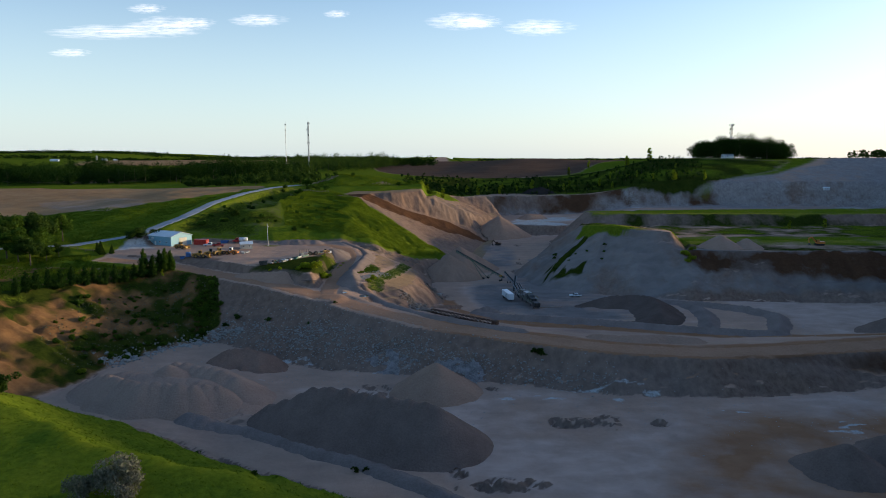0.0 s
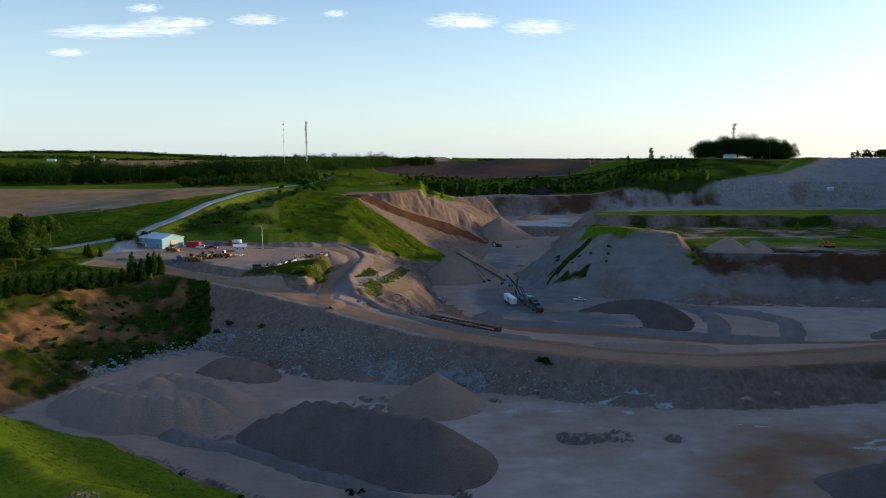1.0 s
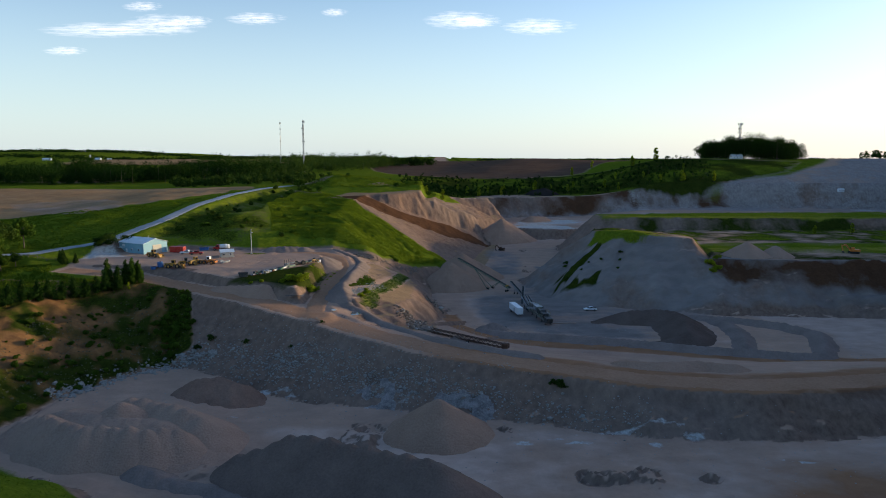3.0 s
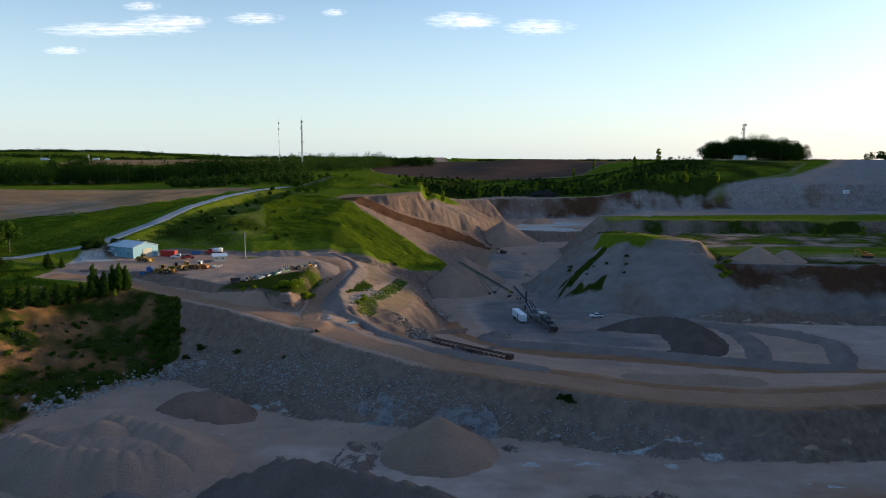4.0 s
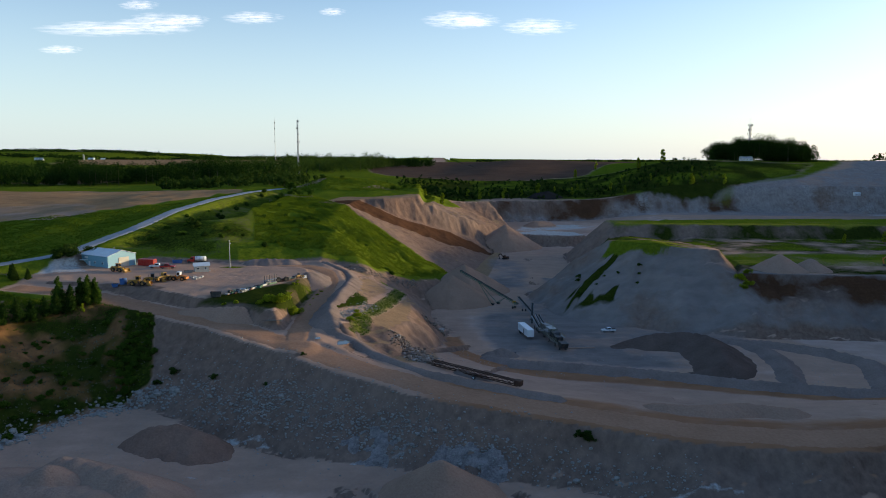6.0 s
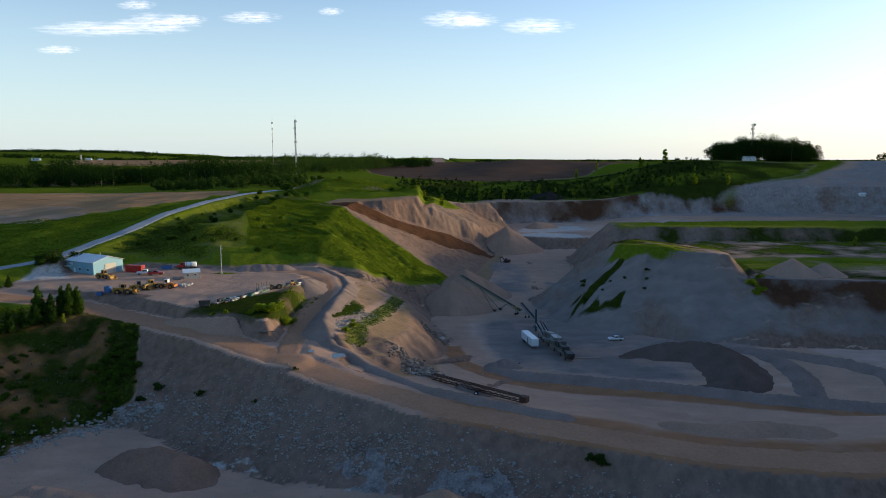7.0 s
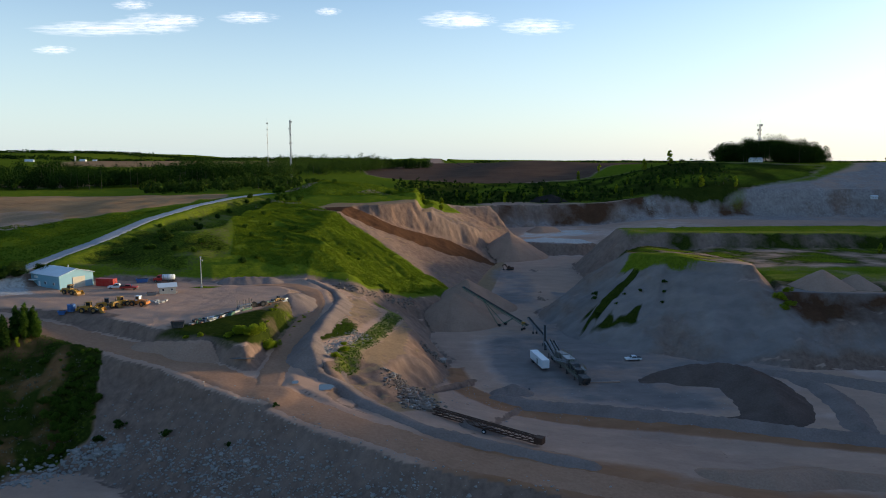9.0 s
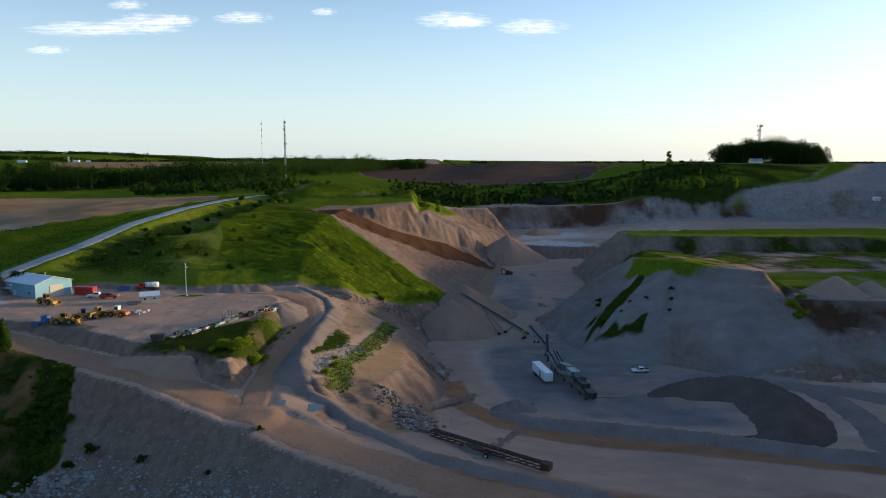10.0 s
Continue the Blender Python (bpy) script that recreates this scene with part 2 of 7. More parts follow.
def rough_height(X, Y):
    """The land with its small unevenness."""
    h = height(X, Y)
    grass = grassy(X, Y, h)
    rows = fbm((X * 0.6 + Y * 0.8) * 3.4, (X * 0.8 - Y * 0.6) * 0.6, 9, 2, 24) * region(X, Y, [(-70, 400), (14, 424), (-60, 510), (-95, 505)], 6)
    calm = smooth(6, 11, np.minimum(line_distance(X, Y, TARMAC)[0], np.minimum(line_distance(X, Y, HAUL)[0], line_distance(X, Y, BEND)[0])))
    grass = grass * calm
    h = h + grass * (0.42 * fbm(X, Y, 6, 3, 21) + 0.9 * fbm(X, Y, 17, 2, 25)) + 0.9 * rows + (1 - grass) * 0.22 * fbm(X, Y, 3.5, 3, 22)
    return h


GREEN = [(-300, 150), (-165, 240), (-134, 272), (-114, 296), (-150, 300), (-152, 352), (-120, 362), (-85, 362), (-60, 372), (-44, 375), (-37, 374), (-30, 378),
         (-20, 398), (-10, 407), (4, 430), (6, 442), (-10, 458), (-27, 471), (-41, 483), (-57, 490), (-76, 506), (-66, 540), (-50, 543), (-36, 553), (-14, 573), (-2, 596), (14, 640), (24, 680), (-20, 720), (-60, 900), (-2000, 900), (-2000, 150)]
LOBE = [(-28, 277), (-29, 289), (-25, 309), (-22, 329), (-19, 350), (-27, 368), (-20, 372), (-14, 362), (-13, 351), (-18, 312), (-22, 297), (-22, 282), (-26, 278)]
NEAR = [(-2000, -950), (-2000, 190), (-105, 186), (-74, 166), (-20, 134), (0, 124), (36, 112), (120, 88), (170, 105), (230, 90), (2000, 90), (2000, -950)]


def grassy(X, Y, h):
    g = np.maximum(region(X, Y, GREEN, 2.5), region(X, Y, NEAR, 2.5))
    g = np.maximum(g, 0.62 * region(X, Y, LOBE, 2.0))
    return g


def axis(stops):
    """Grid lines: (from, to, step) stretches joined."""
    vals = []
    for a, b, s in stops:
        n = max(1, round((b - a) / s))
        vals += list(np.linspace(a, b, n, endpoint=False))
    return np.array(vals + [stops[-1][1]])


def growing(start, end, first, factor):
    vals, step = [start], first
    while vals[-1] < end:
        vals.append(vals[-1] + step)
        step *= factor
    return vals


near_x = axis([(-175, -125, 1.1), (-125, 110, 0.85), (110, 300, 1.5)])
gx = np.array([-v for v in growing(175, 4600, 2.0, 1.07)[:0:-1]] + list(near_x) + growing(300, 4600, 2.5, 1.07)[1:])
near_y = axis([(60, 110, 2.0), (110, 400, 0.85), (400, 620, 1.4)])
gy = np.array([-v for v in growing(-60, 900, 6.0, 1.2)[:0:-1]] + list(near_y) + growing(620, 4700, 2.0, 1.013)[1:])
GX, GY = np.meshgrid(gx, gy)
GZ = rough_height(GX, GY)
# rain gullies and slumps on the steeper faces
_d, _side, _seg, _share = line_distance(GX, GY, PIT, True)
_len = np.array([math.dist(a, b) for a, b in zip(PIT, PIT[1:] + PIT[:1])])
_s = (np.cumsum(_len) - _len)[_seg] + _share * _len[_seg]
_front = [(84, 425), (84, 414), (90, 392), (108, 381), (126, 372), (150, 362), (200, 360), (300, 352)]
_d2, _side, _seg, _share = line_distance(GX, GY, _front)
_len = np.array([math.dist(a, b) for a, b in zip(_front, _front[1:])])
_s2 = (np.cumsum(_len) - _len)[_seg] + _share * _len[_seg]
_slope = np.hypot(np.gradient(GZ, axis=1) / np.gradient(GX, axis=1), np.gradient(GZ, axis=0) / np.gradient(GY, axis=0))
GZ = GZ + smooth(0.22, 0.5, _slope) * smooth(900, 840, GY) * (1 - 0.65 * grassy(GX, GY, GZ)) * (1 - 0.85 * region(GX, GY, [(0, 440), (30, 430), (42, 550), (8, 553), (-30, 523), (-66, 514), (-60, 495)], 4)) * smooth(6, 10, np.minimum(line_distance(GX, GY, BEND)[0], line_distance(GX, GY, HAUL)[0])) * (
    -1.5 * np.abs(fbm(_s, _d * 0.16, 5, 2, 30)) - 2.2 * np.abs(fbm(_s2, _d2 * 0.1, 7, 3, 34)) * region(GX, GY, [(40, 320), (320, 320), (320, 372), (126, 385), (90, 420), (60, 430)], 8) - 2.4 * np.abs(fbm(_s, _d * 0.14, 4.5, 3, 35)) * region(GX, GY, [(-150, 200), (-150, 250), (-112, 286), (-86, 262), (-106, 222), (-112, 200)], 5) + 3.2 * fbm(GX, GY, 24, 2, 29) * region(GX, GY, [(40, 320), (320, 320), (320, 420), (60, 430)], 20) +
    1.0 * fbm(GX, GY, 8, 2, 26) - 0.6 * np.abs(fbm(GX, GY, 5, 2, 27)) + 0.28 * fbm(GX, GY, 2.4, 2, 28))
NX, NY = len(gx), len(gy)


def ground_z(x, y):
    """Height of the ground sheet at a place."""
    i = int(np.clip(np.searchsorted(gx, x) - 1, 0, NX - 2))
    j = int(np.clip(np.searchsorted(gy, y) - 1, 0, NY - 2))
    u, v = (x - gx[i]) / (gx[i + 1] - gx[i]), (y - gy[j]) / (gy[j + 1] - gy[j])
    return float((GZ[j, i] * (1 - u) + GZ[j, i + 1] * u) * (1 - v) + (GZ[j + 1, i] * (1 - u) + GZ[j + 1, i + 1] * u) * v)


def grid_mesh(name, X, Y, Z, keep=None):
    """A mesh of a grid of places; keep: which of its cells are used."""
    ny, nx = X.shape
    idx = np.arange(nx * ny).reshape(ny, nx)
    quads = np.stack([idx[:-1, :-1], idx[:-1, 1:], idx[1:, 1:], idx[1:, :-1]], -1).reshape(-1, 4)
    co = np.stack([X, Y, Z], -1).reshape(-1, 3)
    if keep is not None:
        quads = quads[keep.reshape(-1)]
        used = np.unique(quads)
        remap = np.zeros(nx * ny, int)
        remap[used] = np.arange(len(used))
        quads, co = remap[quads], co[used]
    me = bpy.data.meshes.new(name)
    me.vertices.add(len(co))
    me.vertices.foreach_set("co", co.astype(np.float32).ravel())
    me.loops.add(quads.size)
    me.loops.foreach_set("vertex_index", quads.astype(np.int32).ravel())
    me.polygons.add(len(quads))
    me.polygons.foreach_set("loop_start", np.arange(0, quads.size, 4, dtype=np.int32))
    me.polygons.foreach_set("loop_total", np.full(len(quads), 4, np.int32))
    me.polygons.foreach_set("use_smooth", np.ones(len(quads), bool))
    me.update()
    me.validate()
    return me


def mask_layer(me, name, values):
    at = me.attributes.new(name, "FLOAT", "POINT")
    at.data.foreach_set("value", np.clip(values, 0, 1).astype(np.float32).ravel())


# ---- surface of the land ----
def ground_material():
    m, n, l, p = material("ground", 1.0, 0.0, 0.0)

    def layer(name):
        a = n.new("ShaderNodeAttribute")
        a.attribute_name = name
        return a.outputs["Fac"]

    def ragged(name, fac_noise, sharp=0.22):
        """A mask whose edge is broken up by noise."""
        s = n.new("ShaderNodeMath")
        s.operation = "MULTIPLY_ADD"
        l.new(fac_noise, s.inputs[0])
        s.inputs[1].default_value = 0.9
        l.new(layer(name), s.inputs[2])
        r = n.new("ShaderNodeMapRange")
        r.inputs["From Min"].default_value, r.inputs["From Max"].default_value = 0.95 - sharp, 0.95 + sharp
        l.new(s.outputs[0], r.inputs["Value"])
        return r.outputs["Result"]

    big = noise_node(n, l, 0.02, 5.0, 0.6)
    mid = noise_node(n, l, 0.11, 5.0, 0.65)
    fine = noise_node(n, l, 0.9, 4.0, 0.7)
    grain = noise_node(n, l, 4.0, 3.0, 0.7)
    wide = noise_node(n, l, 0.012, 4.0, 0.6)
    track = noise_node(n, l, 0.16, 5.0, 0.62, "Object", (0.6, 1.15, 1.0))
    gravel = mix(n, l, 0.5, ramp(n, l, wide, [(0.36, (0.378, 0.243, 0.175)), (0.5, (0.522, 0.326, 0.221)), (0.64, (0.653, 0.387, 0.249))]),
                 ramp(n, l, track, [(0.3, (0.290, 0.188, 0.136)), (0.55, (0.436, 0.275, 0.193)), (0.75, (0.608, 0.393, 0.284))]))
    gravel = mix(n, l, 0.25, gravel, ramp(n, l, fine, [(0.25, (0.145, 0.109, 0.092)), (0.75, (0.348, 0.251, 0.205))]))
    red = mix(n, l, 0.4, ramp(n, l, mid, [(0.3, (0.245, 0.118, 0.060)), (0.7, (0.365, 0.185, 0.100))]),
              ramp(n, l, track, [(0.25, (0.195, 0.100, 0.056)), (0.75, (0.385, 0.205, 0.115))]))
    sand = mix(n, l, 0.45, ramp(n, l, mid, [(0.3, (0.252, 0.162, 0.092)), (0.7, (0.350, 0.231, 0.131))]),
               ramp(n, l, fine, [(0.3, (0.189, 0.120, 0.069)), (0.7, (0.371, 0.246, 0.144))]))
    streak = noise_node(n, l, 0.5, 5.0, 0.7, "Object", (1.0, 1.0, 0.12))
    bank = mix(n, l, 0.5, ramp(n, l, mid, [(0.3, (0.181, 0.124, 0.096)), (0.7, (0.305, 0.204, 0.152))]),
               ramp(n, l, streak, [(0.3, (0.109, 0.077, 0.062)), (0.75, (0.336, 0.235, 0.181))]))
    bank = mix(n, l, ramp(n, l, wide, [(0.42, (0, 0, 0)), (0.6, (0.906, 0.720, 0.648))]), bank, ramp(n, l, streak, [(0.3, (0.127, 0.077, 0.054)), (0.75, (0.315, 0.192, 0.134))]))
    dirt = mix(n, l, 0.5, ramp(n, l, mid, [(0.3, (0.070, 0.034, 0.018)), (0.7, (0.115, 0.056, 0.030))]),
               ramp(n, l, fine, [(0.3, (0.056, 0.027, 0.015)), (0.75, (0.125, 0.064, 0.036))]))
    field = mix(n, l, 0.45, ramp(n, l, big, [(0.35, (0.30, 0.165, 0.08)), (0.65, (0.44, 0.255, 0.125))]),
                ramp(n, l, mid, [(0.3, (0.22, 0.125, 0.062)), (0.7, (0.42, 0.25, 0.13))]))
    earth = mix(n, l, 0.5, ramp(n, l, mid, [(0.3, (0.15, 0.072, 0.028)), (0.7, (0.30, 0.15, 0.06))]),
                ramp(n, l, streak, [(0.3, (0.09, 0.045, 0.022)), (0.75, (0.32, 0.17, 0.075))]))
    dust = mix(n, l, 0.5, ramp(n, l, mid, [(0.3, (0.405, 0.284, 0.222)), (0.7, (0.563, 0.397, 0.309))]),
               ramp(n, l, track, [(0.3, (0.338, 0.225, 0.168)), (0.75, (0.609, 0.435, 0.346))]))
    grass = mix(n, l, 0.5, ramp(n, l, mid, [(0.28, (0.053, 0.080, 0.007)), (0.5, (0.106, 0.130, 0.010)), (0.75, (0.170, 0.170, 0.017))]),
                ramp(n, l, fine, [(0.3, (0.031, 0.065, 0.007)), (0.7, (0.170, 0.220, 0.018))]))
    scrub = mix(n, l, 0.5, ramp(n, l, mid, [(0.3, (0.013, 0.024, 0.004)), (0.7, (0.042, 0.056, 0.008))]),
                ramp(n, l, fine, [(0.3, (0.012, 0.020, 0.004)), (0.75, (0.060, 0.070, 0.012))]))
    pale = mix(n, l, 0.5, ramp(n, l, mid, [(0.3, (0.20, 0.165, 0.145)), (0.7, (0.37, 0.31, 0.275))]), ramp(n, l, streak, [(0.3, (0.15, 0.12, 0.105)), (0.7, (0.40, 0.345, 0.31))]))
    # bright grass with the low sun's light put into its colour
    sunlit_grass = mix(n, l, 0.5, ramp(n, l, mid, [(0.3, (0.10, 0.115, 0.012)), (0.7, (0.25, 0.235, 0.03))]), ramp(n, l, fine, [(0.3, (0.08, 0.10, 0.012)), (0.7, (0.28, 0.265, 0.04))]))
    slate = mix(n, l, 0.5, ramp(n, l, wide, [(0.38, (0.163, 0.138, 0.125)), (0.62, (0.280, 0.230, 0.200))]), ramp(n, l, track, [(0.3, (0.150, 0.128, 0.116)), (0.7, (0.319, 0.262, 0.227))]))
    furrow = noise_node(n, l, 0.3, 3.0, 0.5, "Object", (0.12, 1.0, 1.0))
    plough = mix(n, l, 0.5, ramp(n, l, big, [(0.35, (0.085, 0.052, 0.036)), (0.65, (0.135, 0.082, 0.055))]), ramp(n, l, furrow, [(0.3, (0.07, 0.043, 0.03)), (0.7, (0.15, 0.095, 0.066))]))
    white = mix(n, l, 0.5, (0.40, 0.37, 0.33), ramp(n, l, fine, [(0.35, (0.34, 0.31, 0.28)), (0.65, (0.68, 0.65, 0.60))]))
    col = gravel
    for name, c in (("dust", dust), ("red", red), ("sand", sand), ("bank", bank), ("slate", slate), ("pale", pale), ("plough", plough), ("earth", earth), ("field", field), ("dirt", dirt), ("white", white), ("scrub", scrub), ("grass", grass), ("sunlit_grass", sunlit_grass)):
        col = mix(n, l, ragged(name, fine if name in ("grass", "white") else mid), col, c)
    l.new(col, p.inputs["Base Color"])
    both = mix(n, l, 0.4, fine, grain)
    bump(n, l, p, both, 0.5, 0.35)
    return m


def land_masks(X, Y, Z):
    gyy, gxx = np.gradient(Z)
    dx, dy = np.gradient(X, axis=1), np.gradient(Y, axis=0)
    steep = np.hypot(gxx / dx, gyy / dy)
    grass = grassy(X, Y, Z)
    left_bank = smooth(1.5, -1.5, X + 80 + 0.36 * (Y - 256)) * smooth(180, 195, Y) * smooth(298, 288, Y) * smooth(0, 4, line_distance(X, Y, PIT, True)[0]) * (1 - inside(X, Y, PIT))
    patch = fbm(X, Y, 18, 4, 31)
    grass = np.where(left_bank > 0.5, np.minimum(0.08 + 0.6 * patch, 0.6), grass)
    grass = np.maximum(grass, 0.4 * smooth(0.1, 0.35, fbm(X, Y, 22, 3, 33)) * region(X, Y, [(-80, 292), (-58, 288), (-46, 300), (-46, 335), (-56, 312)], 2))
    grass = np.maximum(grass, 0.95 * region(X, Y, [(82, 404), (96, 402), (150, 430), (200, 440), (330, 420), (330, 500), (160, 500), (110, 470)], 4) * (0.36 + 0.8 * patch))
    grass = np.maximum(grass, 0.9 * region(X, Y, [(79, 406), (86, 392), (100, 384), (116, 382), (104, 398), (90, 416)], 2))
    grass = np.maximum(grass, region(X, Y, [(-90, 349.5), (-83, 350), (-79, 353.5), (-86, 353.8)], 0.8))
    grass = np.maximum(grass, region(X, Y, BENCH, 3) * (0.85 + 0.4 * patch))
    grass = np.maximum(grass, (0.8 + 0.5 * patch) * region(X, Y, [(128, 392), (160, 388), (320, 380), (325, 425), (160, 432), (134, 420)], 4))
    upper = smooth(812, 850, Y) * (1 - region(X, Y, [(300, 780), (330, 848), (420, 878), (500, 945), (540, 1010), (900, 1010), (900, 780)], 8))
    far_scrub = region(X, Y, [(-20, 700), (30, 740), (62, 795), (120, 806), (300, 832), (420, 890), (470, 950), (300, 960), (200, 1040), (110, 1000), (20, 1000), (-60, 1080), (-100, 1000), (-50, 720)], 8)
    grass = np.maximum(grass, upper * smooth(0, 40, X) * 0.95) * (1 - 0.95 * far_scrub)
    grass = np.maximum(grass, smooth(600, 625, Y) * smooth(-20, -50, X) * 0.95)
    fields = region(X, Y, [(-153, 610), (-160, 535), (-183, 484), (-222, 456), (-300, 440), (-700, 420), (-700, 690), (-250, 690), (-165, 650)], 4)
    far_field = region(X, Y, [(-110, 1200), (-60, 1080), (20, 1000), (110, 1000), (210, 1060), (300, 1300), (900, 2200), (-200, 2400), (-150, 1500)], 10)
    fields = np.maximum(fields, region(X, Y, [(-1500, 880), (-420, 900), (-420, 1250), (-1500, 1300)], 20))
    grass = np.where(inside(X, Y, [(-62, 626), (-34, 614), (-24, 628), (-50, 640)]) | inside(X, Y, [(-125, 628), (-98, 624), (-92, 640), (-112, 652)]), 0.3, grass)
    fields = np.maximum(fields, region(X, Y, [(-900, 1700), (-300, 1700), (-400, 2300), (-1200, 2400)], 20))
    red = region(X, Y, [(-2, 330), (4, 300), (14, 286), (60, 276), (110, 262), (180, 250), (180, 258), (110, 274), (60, 289), (20, 298), (10, 312), (8, 334)], 2.5)
    red = np.maximum(red, 0.75 * smooth(22, 8, along(X, Y, HAUL)[0]) * smooth(-20, 10, X))
    red = np.maximum(red, region(X, Y, [(30, 100), (170, 100), (170, 195), (70, 190)], 18) * (0.62 + 0.5 * patch))
    sand = region(X, Y, [(-24, 281), (-22, 297), (-18, 312), (-13, 345), (-10, 364), (-3, 338), (2, 316), (-2, 298), (0, 275), (-12, 261), (-22, 270)], 2)
    sand = np.maximum(sand, (0.7 + 0.5 * patch) * region(X, Y, [(-42, 371), (-30, 375), (-20, 395), (-10, 406), (-6, 405), (-14, 380), (-21, 378), (-31, 362)], 2))
    sand = np.maximum(sand, (0.6 + 0.5 * patch) * region(X, Y, [(-35, 330), (-26, 318), (-20, 348), (-30, 362), (-36, 352)], 2))
    sand = np.maximum(sand, region(X, Y, [(-76, 506), (-57, 490), (-27, 471), (6, 442), (18, 426), (28, 470), (44, 560), (-8, 560), (-66, 540)], 1.5))
    sand = np.maximum(sand, region(X, Y, [(-80, 512), (-62, 514), (-30, 524), (8, 554), (40, 575), (62, 650), (68, 720), (40, 705), (20, 650), (2, 600), (-14, 572), (-36, 552), (-55, 542)], 2))
    sand = np.maximum(sand, 0.9 * region(X, Y, [(-125, 628), (-98, 624), (-92, 640), (-112, 652)], 4))
    sand = np.maximum(sand, 0.85 * region(X, Y, [(-62, 626), (-34, 614), (-24, 628), (-50, 640)], 4))
    earth = (0.95 + 0.3 * fbm(X, Y, 12, 3, 41)) * left_bank
    spread = fbm(X, Y, 30, 4, 47)
    dust = (0.68 + 0.9 * spread) * region(X, Y, [(-40, 205), (0, 150), (60, 112), (165, 105), (200, 190), (140, 202), (40, 205)], 12)
    dust = np.maximum(dust, (0.42 + 0.85 * spread) * region(X, Y, [(10, 345), (24, 302), (60, 293), (120, 275), (128, 300), (110, 318), (60, 350), (40, 440), (60, 540), (30, 560)], 8))
    dust = np.maximum(dust, (0.75 + 0.6 * spread) * region(X, Y, [(140, 262), (152, 300), (130, 335), (240, 330), (240, 250), (170, 252)], 5))
    dust = np.maximum(dust, (0.5 + 0.6 * spread) * region(X, Y, [(60, 560), (200, 600), (260, 720), (200, 790), (90, 770), (50, 640)], 20))
    scrub = np.maximum(left_bank * (0.40 + 0.95 * fbm(X, Y, 9, 3, 43) + 0.45 * smooth(-118, -96, X)), far_scrub * (1.0 + 0.35 * patch) * smooth(810, 835, Y + 0.35 * np.maximum(0, 60 - X) * 3))
    scrub = np.maximum(scrub, (0.75 + 0.6 * patch) * region(X, Y, [(-34, 331), (-27, 323), (-26, 313), (-31, 302), (-35, 293), (-37, 317)], 2))
    scrub = np.maximum(scrub, (0.62 + 0.7 * fbm(X, Y, 9, 3, 44)) * region(X, Y, [(-56, 303), (-49, 331), (-47.5, 352), (-46, 340), (-46.5, 320), (-48, 297), (-50, 286), (-55, 281), (-61, 286), (-71, 291), (-80, 298), (-74, 302)], 1.5))
    scrub = np.maximum(scrub, (0.62 + 0.6 * patch) * region(X, Y, [(130, 380), (150, 366), (300, 356), (335, 480), (300, 505), (160, 505), (125, 470)], 5))
    scrub = np.maximum(scrub, (0.66 + 0.6 * patch) * region(X, Y, [(-80, 293), (-58, 287), (-46, 296), (-44, 335), (-51, 338), (-58, 312)], 2))
    scrub = np.maximum(scrub, 0.95 * smooth(0.0, 0.25, fbm((X * 0.65 - Y * 0.75) * 2.2, (X * 0.75 + Y * 0.65) * 0.5, 13, 3, 46)) * region(X, Y, [(56, 374), (62, 398), (84, 412), (97, 388), (103, 379), (76, 366)], 3))
    scrub = np.maximum(scrub, (0.45 + 0.8 * patch) * region(X, Y, [(104, 518), (112, 506), (180, 498), (330, 496), (330, 512), (180, 515), (118, 522)], 3))
    scrub = np.maximum(scrub, (0.7 + 0.7 * patch) * region(X, Y, [(80, 420), (96, 396), (130, 384), (150, 425), (150, 500), (110, 500)], 4))
    # bushy strip of the hill, its shade also put into the dark colour
    scrub = np.maximum(scrub, (0.8 + 0.6 * patch) * region(X, Y, [(-140, 364), (-98, 365), (-84, 380), (-94, 420), (-110, 470), (-112, 500), (-108, 600), (-130, 600), (-137, 500)], 6))
    hollow = region(X, Y, [(-262, 475), (-230, 452), (-205, 440), (-196, 462), (-212, 500), (-240, 535), (-268, 540), (-300, 520)], 6)
    sand = np.maximum(sand, hollow * (0.6 + 0.6 * patch))
    dirt = 1.1 * region(X, Y, [(-64, 500), (-52, 493), (-29, 503), (-11, 512), (8, 521), (35, 545), (38, 553), (20, 556), (8, 553), (-11, 535), (-30, 523), (-68, 516)], 1.2)
    dirt = np.maximum(dirt, (0.75 + 0.5 * patch) * region(X, Y, [(124, 368), (150, 363), (300, 354), (300, 336), (200, 343), (135, 350)], 4))
    dirt = np.maximum(dirt, (0.5 + 0.6 * patch) * region(X, Y, [(60, 208), (150, 212), (200, 226), (200, 234), (150, 222), (85, 212)], 4))
    dirt = np.maximum(dirt, (0.55 + 0.7 * fbm(X, Y, 20, 3, 48)) * region(X, Y, [(60, 772), (120, 782), (270, 815), (330, 820), (335, 840), (270, 838), (120, 806), (55, 792)], 5))
    dirt = np.maximum(dirt, 0.8 * region(X, Y, [(-125, 690), (-80, 690), (-85, 640), (-118, 640)], 6))
    bank = smooth(0.28, 0.45, steep) * smooth(900, 860, Y) * 0.9 * (1 - left_bank)
    bank = np.maximum(bank, region(X, Y, [(-112, 307), (-101, 300), (-95, 308), (-107, 313)], 1.5))
    bank = np.maximum(bank, region(X, Y, [(-80, 293), (-64, 287), (-54, 286), (-70, 298)], 1.5))
    white = smooth(0.40, 0.56, fbm(X * 0.5, Y * 1.3, 4.5, 3, 37)) * region(X, Y, [(-70, 205), (60, 190), (150, 150), (150, 195), (20, 212), (-60, 240)], 6) * 0.75
